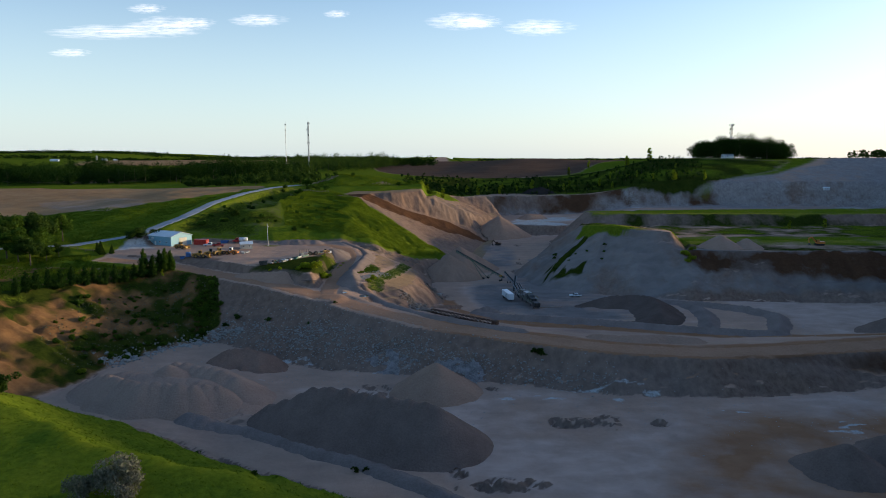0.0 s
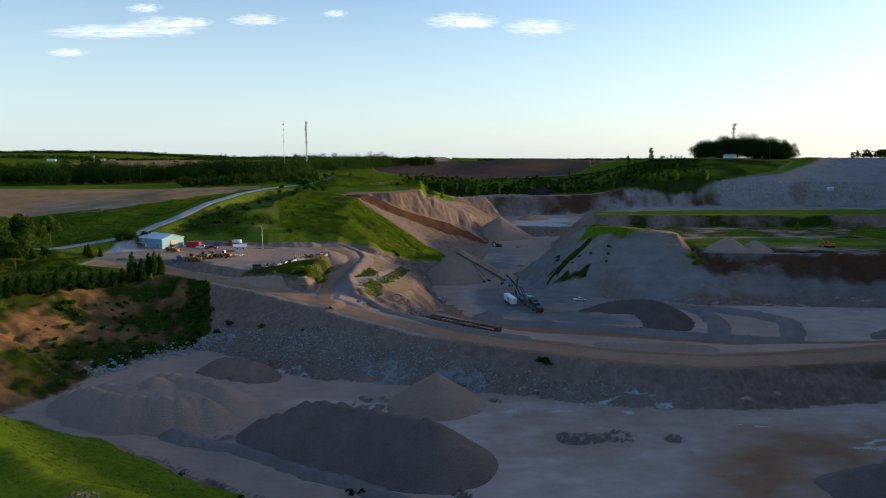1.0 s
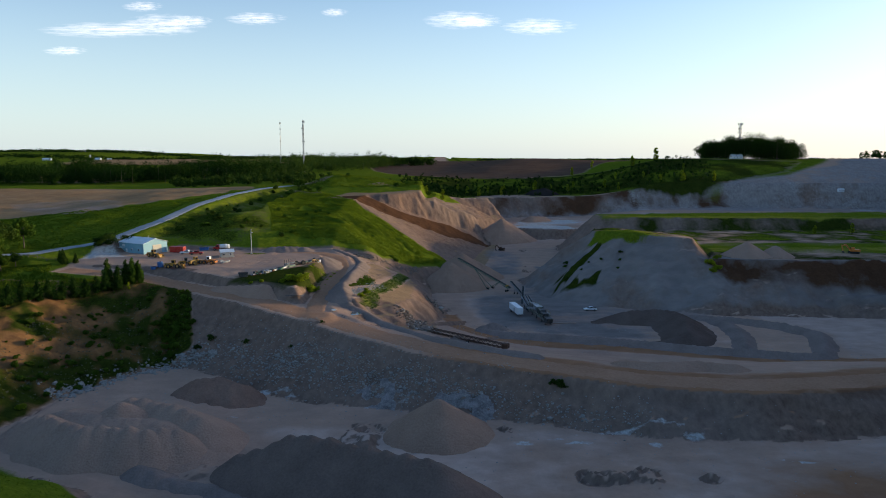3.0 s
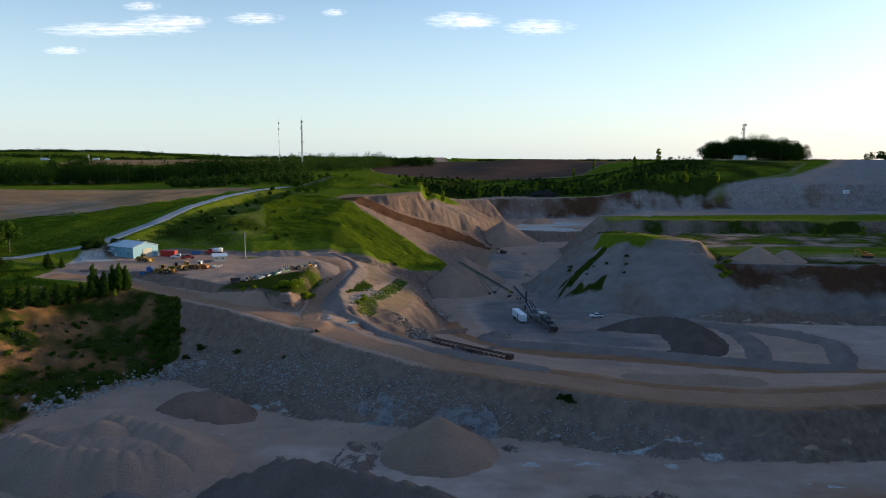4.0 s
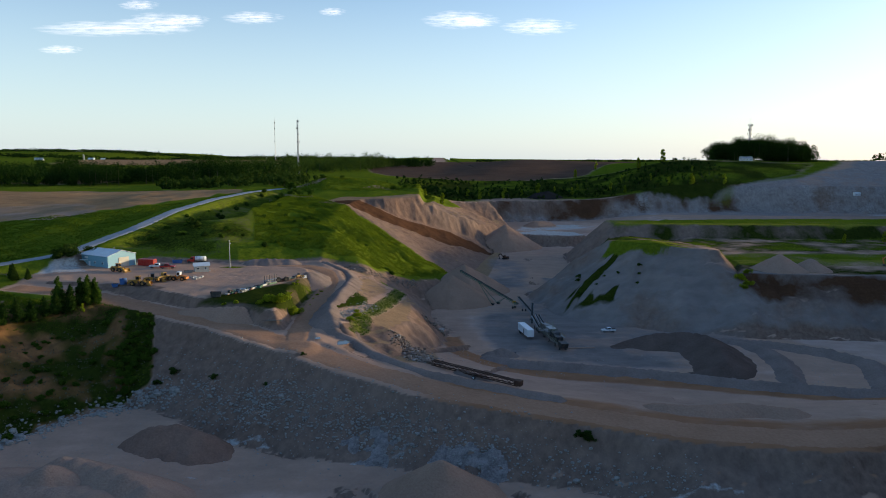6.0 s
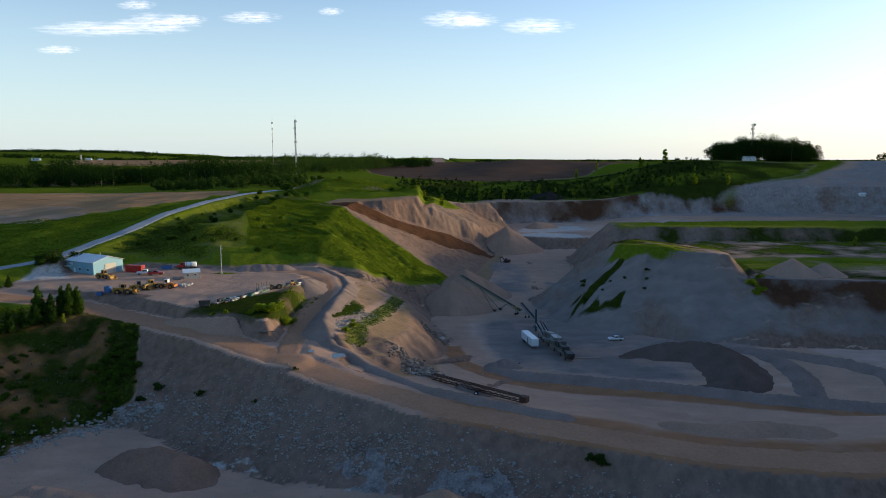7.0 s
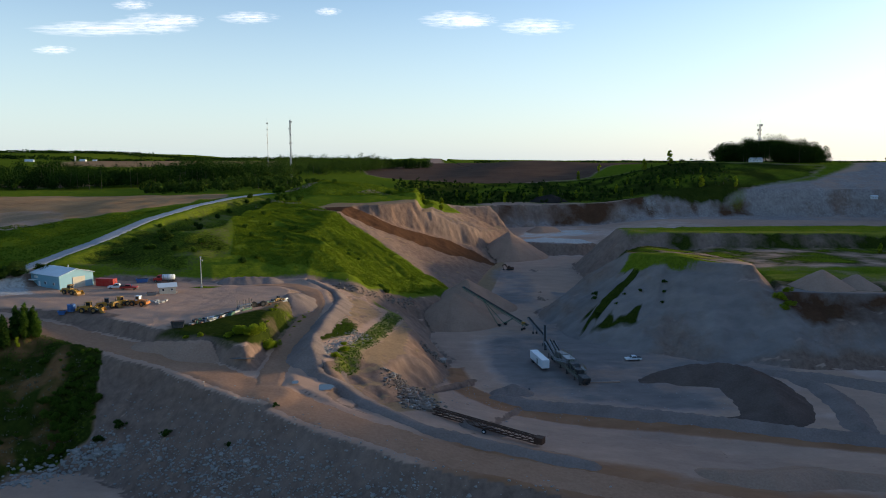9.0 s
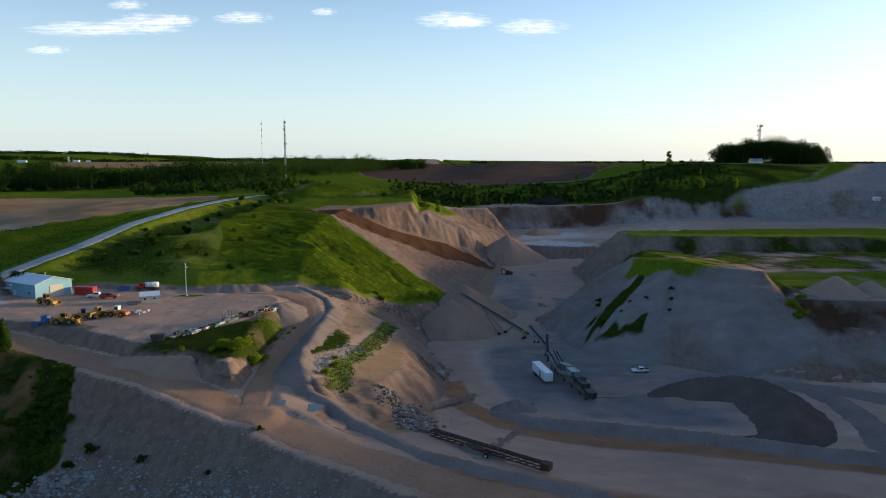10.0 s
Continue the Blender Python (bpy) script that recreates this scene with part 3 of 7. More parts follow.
    far_wall = region(X, Y, [(150, 790), (215, 828), (300, 838), (335, 850), (385, 890), (500, 925), (560, 1000), (760, 1000), (720, 760), (330, 770)], 5)
    pale = (0.75 + 0.5 * fbm(X, Y * 0.6, 30, 4, 38)) * far_wall
    white = np.maximum(white, (0.05 + 0.8 * fbm(X, Y * 0.6, 24, 4, 42)) * far_wall)
    pale = np.maximum(pale, (0.5 + 0.8 * fbm(X, Y, 16, 4, 39)) * region(X, Y, [(58, 766), (120, 780), (200, 796), (200, 806), (120, 792), (58, 778)], 2))
    white = np.maximum(white, (0.62 + 0.5 * fbm(X, Y, 8, 3, 40)) * region(X, Y, [(66, 690), (120, 700), (150, 730), (130, 748), (80, 735)], 5))
    white = np.maximum(white, 0.8 * region(X, Y, SHELF, 3))
    white = np.maximum(white, 0.8 * region(X, Y, [(-172, 328), (-158, 322), (-134, 331), (-146, 346)], 3))
    dust = np.maximum(dust, hollow * (0.3 + 0.9 * patch))
    fields = fields * (1 - 0.8 * hollow)
    grass = grass * (1 - fields) * (1 - far_field) * (1 - hollow)
    # grass thinned there so the painted shade and thicket show
    grass = grass * (1 - 0.62 * (0.85 + 0.5 * patch) * region(X, Y, [(-139, 364), (-98, 365), (-84, 380), (-94, 420), (-110, 470), (-112, 500), (-108, 600), (-130, 600), (-137, 500)], 6))
    grass = np.maximum(grass, far_scrub * (0.28 + 0.75 * fbm(X, Y, 26, 3, 45)))
    # sunlight painted onto the grass strips of mound and bench
    sunlit_grass = (0.7 + 0.6 * patch) * region(X, Y, [(84, 404), (96, 400), (128, 392), (150, 396), (320, 392), (320, 410), (160, 410), (134, 405), (100, 408)], 2)
    sunlit_grass = np.maximum(sunlit_grass, (0.75 + 0.6 * patch) * region(X, Y, [(112, 514), (180, 509), (330, 507), (330, 516), (180, 519), (114, 524)], 1.5))
    slate = (0.55 + 0.75 * spread) * region(X, Y, [(14, 345), (24, 303), (60, 294), (98, 287), (108, 318), (124, 338), (70, 352), (48, 440), (58, 540), (34, 545), (26, 440)], 7)
    slate = np.maximum(slate, (0.72 + 0.5 * patch) * region(X, Y, [(46, 345), (130, 338), (320, 330), (320, 360), (150, 366), (126, 382), (90, 402), (84, 425), (98, 455), (60, 470)], 4))
    return dict(sunlit_grass=sunlit_grass, slate=slate, grass=grass, field=fields, red=red, sand=sand, dirt=dirt, bank=bank, white=white, scrub=scrub, earth=earth, dust=dust, pale=pale, plough=far_field)


ground_mesh = grid_mesh("ground", GX, GY, GZ)
for key, vals in land_masks(GX, GY, GZ).items():
    mask_layer(ground_mesh, key, vals)
ground_mesh.materials.append(ground_material())
ground = tagged(new("ground", ground_mesh), "open gravel quarry with bare benches, grassy banks and ploughed fields", "ground", kind="structure")


def ribbon(name, path, width, mat, lift=0.05, step=1.2, label="", category="road", across=8, ragged_edge=0.4, crown=0.0):
    """A road laid on the land along a path."""
    pts = [Vector((p[0], p[1], 0)) for p in path]
    line = []
    for a, b in zip(pts, pts[1:]):
        k = max(1, int((b - a).length / step))
        line += [a.lerp(b, i / k) for i in range(k)]
    line.append(pts[-1])
    for _ in range(6):
        line = [line[0]] + [(p + 2 * q + r) / 4 for p, q, r in zip(line, line[1:], line[2:])] + [line[-1]]
    bm = bmesh.new()
    rows = []
    rng = random.Random(5)
    for i, p in enumerate(line):
        d = (line[min(i + 1, len(line) - 1)] - line[max(i - 1, 0)]).normalized()
        nrm = Vector((d.y, -d.x, 0))
        row = []
        for k in range(across + 1):
            s = (k / across - 0.5) * width
            if k in (0, across):
                s += (rng.random() - 0.5) * ragged_edge
            q = p + nrm * s
            near_end = min(i, len(line) - 1 - i)
            z = ground_z(q.x, q.y) + (lift * min(1, near_end / 5) - 0.2 * (near_end < 2) if 0 < k < across else -0.12) + crown * (1 - (2 * k / across - 1) ** 2)
            row.append(bm.verts.new((q.x, q.y, z)))
        rows.append(row)
    for a, b in zip(rows, rows[1:]):
        for k in range(across):
            bm.faces.new((a[k], a[k + 1], b[k + 1], b[k])).smooth = True
    me = bpy.data.meshes.new(name)
    bm.to_mesh(me)
    bm.free()
    me.materials.append(mat)
    return tagged(new(name, me), label, category, kind="structure")


HAUL_DIRT = two_tone("packed_haul_road", (0.326, 0.180, 0.107), (0.416, 0.237, 0.148), 0.09, 1.3, 0.95, relief=0.4, depth=0.15, spec=0.0)
ASPHALT = two_tone("pale_worn_asphalt", (0.25, 0.26, 0.275), (0.33, 0.34, 0.35), 0.05, 1.5, 0.85, relief=0.15, depth=0.05)
ribbon("road_haul", HAUL, 11.0, HAUL_DIRT, 0.12, label="tan packed dirt haul road along the quarry wall", ragged_edge=1.2)
ribbon("road_bend", BEND, 7.6, HAUL_DIRT, 0.14, label="grey gravel ramp curving up to the machine yard", ragged_edge=0.9)
ribbon("road_asphalt", TARMAC[:-1], 7.2, ASPHALT, 0.25, 2.0, label="pale worn asphalt road climbing past the fields", ragged_edge=0.3)

# ---- stockpiles ----
def stockpile(name, ridge, slope, mat, label, heaps=0.0, heap_step=3.0, seed=0, cell=0.7, rill=0.25, group=""):
    """A heap of loose stone: its ridge as (x, y, height above sea), falling off at the slope of loose material."""
    zmax = max(p[2] for p in ridge)
    lo = min(ground_z(p[0], p[1]) for p in ridge)
    reach = (zmax - lo) / slope * 1.25 + 4
    xs = np.arange(min(p[0] for p in ridge) - reach, max(p[0] for p in ridge) + reach, cell)
    ys = np.arange(min(p[1] for p in ridge) - reach, max(p[1] for p in ridge) + reach, cell)
    X, Y = np.meshgrid(xs, ys)
    bend = 1.2 * fbm(X, Y, 14, 3, seed + 50)
    H = np.full(X.shape, -1e3)
    if len(ridge) == 1:
        x, y, z = ridge[0]
        r = np.hypot(X - x, Y - y)
        a = np.arctan2(Y - y, X - x)
        H = z - slope * (np.sqrt(r * r + 0.5) - 0.7) * (1 + 0.10 * fbm(np.cos(a) * 3 + 9, np.sin(a) * 3 + 9, 1.3, 2, seed)) + 0.25 * bend
        H -= 0.5 * np.abs(fbm(np.cos(a) * 9 + 30, np.sin(a) * 9 + r * 0.05 + 30, 1.1, 3, seed + 4)) * smooth(0.5, 4, r)
    else:
        d, side, z = along(X + 0.7 * bend, Y + 0.7 * fbm(X, Y, 9, 2, seed + 3), ridge)
        H = z - slope * (np.sqrt(d * d + 0.6) - 0.7)
        run = line_distance(X, Y, ridge)
        H -= 0.55 * np.abs(fbm((run[2] + run[3]) * 9 + 40, d * 0.08 + 40 + 20 * (side > 0), 1.4, 3, seed + 4)) * smooth(0.6, 4, d)
        if heaps:
            rng = random.Random(seed)
            for a, b in zip(ridge, ridge[1:]):
                n = max(1, int(math.dist(a[:2], b[:2]) / heap_step))
                for k in range(n):
                    t = (k + 0.5) / n
                    hx, hy = a[0] + (b[0] - a[0]) * t + rng.uniform(-0.5, 0.5), a[1] + (b[1] - a[1]) * t + rng.uniform(-0.5, 0.5)
                    hz = a[2] + (b[2] - a[2]) * t + heaps * rng.uniform(0.6, 1.1)
                    H = np.maximum(H, hz - slope * 1.02 * (np.sqrt((X - hx) ** 2 + (Y - hy) ** 2 + 0.3) - 0.5))
    G = height(X, Y)
    H += rill * fbm(X, Y, 2.6, 3, seed + 8)
    over = H - G
    H += 0.18 * np.abs(fbm(X * 2.0, Y * 2.0, 7, 3, seed + 9)) * smooth(0.5, 4, over)
    keep_v = over > -0.6
    # only the heap itself, no outliers
    grown = np.zeros_like(keep_v)
    for p in ridge:
        grown |= np.hypot(X - p[0], Y - p[1]) < 2.5 * cell
    grown &= keep_v
    for _ in range(400):
        wide = grown.copy()
        wide[1:] |= grown[:-1]
        wide[:-1] |= grown[1:]
        wide[:, 1:] |= grown[:, :-1]
        wide[:, :-1] |= grown[:, 1:]
        wide &= keep_v
        if wide.sum() == grown.sum():
            break
        grown = wide
    keep_v = grown
    keep = keep_v[:-1, :-1] & keep_v[1:, :-1] & keep_v[:-1, 1:] & keep_v[1:, 1:]
    ox, oy = ridge[0][0], ridge[0][1]
    me = grid_mesh(name, X - ox, Y - oy, H - lo, keep)
    me.materials.append(mat)
    ob = tagged(new(name, me), label, "stockpile", group)
    ob.location = (ox, oy, lo)
    return ob


PILES = "stockpiles in the quarry"
stockpile("stockpile", [(-45, 181.5, 1.8), (-29, 177.5, 9.4), (-16, 171.5, 9.3), (0.5, 164.5, 9.3)], 0.75, STONE_DARK,
          "long grey gravel stockpile with rounded heaps on its ridge", 0.9, 3.7, 1, 0.5, 0.1, group=PILES)
stockpile("stockpile", [(0.2, 204.5, 7.6)], 0.66, STONE_WARM, "steep conical tan sand stockpile on the quarry floor", seed=2, group=PILES)
stockpile("stockpile", [(-103, 199, 2.6), (-94, 195.5, 6.4), (-87, 190, 6.7), (-80.6, 187, 6.7), (-72, 186.5, 6.5), (-64.8, 188, 5.9), (-59, 191, 4.3)], 0.72, STONE_DUST,
          "broad pale stockpile with rough dumped heaps along its rim", 1.25, 2.6, 3, 0.4, 0.12, group=PILES)
stockpile("stockpile", [(-80, 207.5, 6.0), (-73, 205.5, 6.1), (-67, 203, 5.9), (-61, 199.5, 5.3), (-56, 196, 4.4)], 0.62, STONE_DUST,
          "row of small pale heaps dumped side by side", 1.7, 2.5, 16, 0.45, 0.15, group=PILES)
stockpile("stockpile", [(-78, 200.5, 8.4)], 0.6, STONE_DUST, "rounded pale heap inside the broad stockpile", seed=13, rill=0.12, cell=0.5, group=PILES)
stockpile("stockpile", [(-92, 201, 5.9), (-80, 197, 6.0), (-66, 195, 5.4)], 0.34, STONE_DUST, "flat dumped middle of the broad pale stockpile", 0.35, 2.2, 14, 0.5, 0.3, group=PILES)
stockpile("stockpile", [(-70, 229, 4.6), (-65, 229, 5.4), (-60, 228, 5.2), (-56, 227, 4.2)], 0.66, STONE_BROWN, "small brown sand heap below the quarry wall", 0.5, 2.4, 4, 0.5, 0.6, PILES)
stockpile("stockpile", [(-66, 250, 4.4), (-52, 244.5, 5.4), (-44, 242, 6.2), (-34, 239, 6.4), (-20, 233, 5.8), (-6, 227.5, 4.8), (14, 219.5, 3.2)], 0.66, STONE_PALE,
          "long pale rip-rap bank heaped against the quarry wall", 0.3, 3, 15, 0.6, 0.7, PILES)
stockpile("stockpile", [(92.3, 150.5, 5.5)], 0.66, STONE_DARK, "dark conical gravel stockpile on the lower floor", seed=5, group=PILES)
stockpile("stockpile", [(108.5, 158, 4.6)], 0.66, STONE_DARK, "dark conical gravel stockpile on the lower floor", seed=6, group=PILES)
stockpile("stockpile", [(6, 402, 12.6)], 0.62, STONE_WARM, "large brown stockpile under the conveyor's upper end", seed=7, group=PILES)
stockpile("stockpile", [(13, 428, 14), (22, 430, 9)], 0.6, STONE_WARM, "brown sand stockpile against the ramp's foot", 0, 3, 8, group=PILES)
stockpile("stockpile", [(49, 585, 20)], 0.62, STONE_WARM, "tall sandy cone stockpile on the far pit floor", seed=9, cell=1.0, group=PILES)
stockpile("stockpile", [(152, 376, 27)], 0.62, STONE_DUST, "pale gravel heap on the upper bench", seed=10, group=PILES)
stockpile("stockpile", [(167, 378, 25)], 0.62, STONE_DUST, "pale gravel heap on the upper bench", seed=11, group=PILES)
stockpile("stockpile", [(178, 268, 7), (190, 272, 8)], 0.55, STONE_DARK, "dark gravel stockpile at the edge of the middle floor", 0.3, 3, 12, group=PILES)

# ---- building kit ----
def thing(name, label, category, m, group=""):
    ob = tagged(new(name), label, category, group)
    ob.empty_display_size = 0.3
    ob.matrix_world = m
    return ob


def part(name, bm, mat, parent, label="", smooth_faces=False):
    me = bpy.data.meshes.new(name)
    if smooth_faces:
        for f in bm.faces:
            f.smooth = True
    bm.to_mesh(me)
    bm.free()
    me.materials.append(mat)
    ob = new(name, me)
    ob.parent = parent
    if label:
        tagged(ob, label)
    return ob


def box(x, y, z, sx, sy, sz, bevel=0.0, turn=0.0, tilt=0.0, bm=None):
    """A box on its centre; turn about z and tilt about y in degrees."""
    bm = bm or bmesh.new()
    m = pose(x, y, z, 0, tilt, turn) @ Matrix.Diagonal((sx, sy, sz, 1))
    made = bmesh.ops.create_cube(bm, size=1, matrix=m)["verts"]
    if bevel:
        edges = list({e for v in made for e in v.link_edges})
        bmesh.ops.bevel(bm, geom=edges, offset=bevel, segments=2, affect="EDGES", profile=0.6)
    return bm


def rod(a, b, r, r2=None, sides=8, bm=None):
    """A round bar from a to b."""
    bm = bm or bmesh.new()
    a, b = Vector(a), Vector(b)
    d = b - a
    m = Matrix.Translation((a + b) / 2) @ d.to_track_quat("Z", "Y").to_matrix().to_4x4()
    bmesh.ops.create_cone(bm, cap_ends=True, segments=sides, radius1=r, radius2=r if r2 is None else r2, depth=d.length, matrix=m)
    return bm


def prism(profile, width, bm=None, axis="y", bevel=0.0):
    """A side view (x, z) drawn out sideways by width, centred on y = 0."""
    bm = bm or bmesh.new()
    lo = [bm.verts.new((x, -width / 2, z)) for x, z in profile]
    hi = [bm.verts.new((x, width / 2, z)) for x, z in profile]
    n = len(profile)
    faces = [bm.faces.new(lo), bm.faces.new(hi[::-1])]
    for i in range(n):
        faces.append(bm.faces.new((lo[i], hi[i], hi[(i + 1) % n], lo[(i + 1) % n])))
    bmesh.ops.recalc_face_normals(bm, faces=faces)
    if bevel:
        bmesh.ops.bevel(bm, geom=list({e for f in faces for e in f.edges}), offset=bevel, segments=2, affect="EDGES", profile=0.6)
    return bm


def girder(a, b, size, bar=0.06, bays=8, bm=None):
    """An open lattice beam from a to b."""
    bm = bm or bmesh.new()
    a, b = Vector(a), Vector(b)
    d = (b - a).normalized()
    s = d.cross(Vector((0, 0, 1))).normalized() * size / 2
    u = s.cross(d).normalized() * size / 2
    corners = [s + u, s - u, -s - u, -s + u]
    for c in corners:
        rod(a + c, b + c, bar, sides=5, bm=bm)
    for k in range(bays):
        p, q = a.lerp(b, k / bays), a.lerp(b, (k + 1) / bays)
        for i in range(4):
            rod(p + corners[i], q + corners[(i + 1) % 4], bar * 0.7, sides=4, bm=bm)
    return bm


def wheel(parent, x, y, z, r, w, rim_mat, tyre_mat):
    bm = bmesh.new()
    rings = [(r * 0.55, w / 2), (r * 0.9, w / 2), (r, w / 2 - 0.12 * w), (r, -w / 2 + 0.12 * w), (r * 0.9, -w / 2), (r * 0.55, -w / 2)]
    n, loops = 18, []
    for rr, yy in rings:
        loops.append([bm.verts.new((x + rr * math.cos(6.2832 * k / n), y + yy, z + rr * math.sin(6.2832 * k / n))) for k in range(n)])
    for a, b in zip(loops, loops[1:] + loops[:1]):
        for k in range(n):
            bm.faces.new((a[k], a[(k + 1) % n], b[(k + 1) % n], b[k]))
    bmesh.ops.recalc_face_normals(bm, faces=bm.faces)
    tyre = part("wheel", bm, tyre_mat, parent)
    bm = rod((x, y - w * 0.36, z), (x, y + w * 0.36, z), r * 0.57, sides=14)
    rod((x, y - w * 0.45, z), (x, y + w * 0.45, z), r * 0.2, sides=10, bm=bm)
    part("rim", bm, rim_mat, tyre)
    return tyre


YELLOW = paint("yellow_machine_paint", (0.40, 0.20, 0.02), 0.5, amount=0.7)
ORANGE = paint("orange_machine_paint", (0.55, 0.17, 0.02), 0.5, amount=0.4)
RED = paint("red_paint", (0.42, 0.02, 0.015), 0.4, amount=0.25)
WHITE = paint("white_paint", (0.72, 0.73, 0.73), 0.4, amount=0.18)
PALE_BLUE = paint("pale_blue_steel_cladding", (0.21, 0.41, 0.50), 0.5, amount=0.12, scale=0.3)
ROOF_WHITE = paint("white_steel_roofing", (0.66, 0.70, 0.71), 0.4, amount=0.2, scale=0.2)
BLUE = paint("blue_plastic", (0.03, 0.12, 0.32), 0.5, amount=0.2)
GREEN_PAINT = paint("green_machine_paint", (0.03, 0.12, 0.07), 0.5, amount=0.4)
GREY_STEEL = paint("dull_grey_steel", (0.20, 0.21, 0.21), 0.55, 0.4, amount=0.5)
OLIVE_STEEL = paint("faded_olive_steel", (0.17, 0.175, 0.125), 0.6, 0.2, amount=0.5)
DARK_STEEL = paint("dark_greasy_steel", (0.05, 0.05, 0.05), 0.55, 0.4, amount=0.5)
RUST = two_tone("rusty_steel", (0.07, 0.036, 0.024), (0.14, 0.07, 0.042), 0.9, 6.0, 0.8, 0.2, relief=0.3, depth=0.03)
RUBBER = two_tone("black_rubber", (0.02, 0.02, 0.02), (0.04, 0.038, 0.035), 1.0, 8.0, 0.9, relief=0.2, depth=0.02)
CREAM = paint("cream_siding", (0.52, 0.47, 0.38), 0.7, amount=0.15)
POLE_STEEL = paint("galvanised_steel", (0.36, 0.37, 0.38), 0.45, 0.7, amount=0.3)
WOODEN = two_tone("weathered_timber", (0.13, 0.10, 0.075), (0.24, 0.19, 0.15), 0.8, 7.0, 0.9, relief=0.3, depth=0.02)
CONCRETE = two_tone("weathered_concrete", (0.34, 0.33, 0.31), (0.47, 0.46, 0.43), 0.5, 5.0, 0.9, relief=0.3, depth=0.03)
GLASS, _n, _l, _p = material("dark_window_glass", 0.06, 0.0, 0.6)
_p.inputs["Base Color"].default_value = (0.015, 0.02, 0.025, 1)
LAMP_LENS, _n, _l, _p = material("frosted_lens", 0.2, 0.0, 0.5)
_p.inputs["Base Color"].default_value = (0.75, 0.75, 0.7, 1)


def foliage(name, dark, light, through_share=0.35):
    """Leaves: light comes off them and a part of it through them; each leaf has a tone of its own."""
    m = bpy.data.materials.new(name)
    m.use_nodes = True
    n, l = m.node_tree.nodes, m.node_tree.links
    n.clear()
    geo = n.new("ShaderNodeNewGeometry")
    info = n.new("ShaderNodeObjectInfo")
    own = ramp(n, l, geo.outputs["Random Per Island"], [(0.0, dark), (1.0, light)])
    tone = ramp(n, l, info.outputs["Random"], [(0.0, (0.75, 0.8, 0.75)), (1.0, (1.15, 1.1, 1.0))])
    col = mix(n, l, 1.0, own, tone, "MULTIPLY")
    d, t, x, o = (n.new(k) for k in ("ShaderNodeBsdfDiffuse", "ShaderNodeBsdfTranslucent", "ShaderNodeMixShader", "ShaderNodeOutputMaterial"))
    l.new(col, d.inputs["Color"])
    l.new(col, t.inputs["Color"])
    x.inputs["Fac"].default_value = through_share
    l.new(d.outputs[0], x.inputs[1])
    l.new(t.outputs[0], x.inputs[2])
    l.new(x.outputs[0], o.inputs["Surface"])
    return m


LEAF_DARK = foliage("dark_broad_leaves", (0.018, 0.042, 0.009), (0.065, 0.105, 0.02))
LEAF_MID = foliage("green_broad_leaves", (0.035, 0.075, 0.010), (0.10, 0.16, 0.022))
LEAF_BRIGHT = foliage("young_yellow_green_leaves", (0.16, 0.22, 0.014), (0.36, 0.42, 0.035), 0.6)
LEAF_WOOD = foliage("shaded_forest_leaves", (0.008, 0.024, 0.006), (0.034, 0.066, 0.012), 0.15)
LEAF_DRY = foliage("dry_grey_twigs", (0.10, 0.10, 0.07), (0.22, 0.21, 0.16), 0.2)
BLADES = foliage("grass_blades", (0.055, 0.10, 0.008), (0.17, 0.215, 0.018), 0.45)
BARK = two_tone("bark", (0.06, 0.045, 0.032), (0.13, 0.105, 0.08), 2.0, 12.0, 0.95, relief=0.4, depth=0.03)


def leaf_quads(rng, centres, radii, count, size, flat=0.75):
    """Many small leaves on and in the clumps given by centres and radii; returns an array of quads."""
    pick = rng.choice(len(centres), count, p=radii ** 2 / np.sum(radii ** 2))
    d = rng.normal(size=(count, 3))
    d /= np.linalg.norm(d, axis=1)[:, None]
    r = radii[pick] * rng.uniform(0.55, 1.08, count)
    p = centres[pick] + d * r[:, None] * np.array([1, 1, flat])
    nrm = d + rng.normal(scale=0.55, size=(count, 3))
    nrm /= np.linalg.norm(nrm, axis=1)[:, None]
    a = np.cross(nrm, rng.normal(size=(count, 3)))
    a /= np.linalg.norm(a, axis=1)[:, None]
    b = np.cross(nrm, a)
    s = size * rng.uniform(0.6, 1.3, count)[:, None]
    return np.stack([p - a * s * 0.5, p + b * s * 0.38, p + a * s * 0.6, p - b * s * 0.42], 1)


def soup(name, quads, mat):
    """A mesh of loose quads."""
    n = len(quads)
    me = bpy.data.meshes.new(name)
    me.vertices.add(n * 4)
    me.vertices.foreach_set("co", quads.astype(np.float32).ravel())
    me.loops.add(n * 4)
    me.loops.foreach_set("vertex_index", np.arange(n * 4, dtype=np.int32))
    me.polygons.add(n)
    me.polygons.foreach_set("loop_start", np.arange(0, n * 4, 4, dtype=np.int32))
    me.polygons.foreach_set("loop_total", np.full(n, 4, np.int32))
    me.update()
    me.materials.append(mat)
    return me


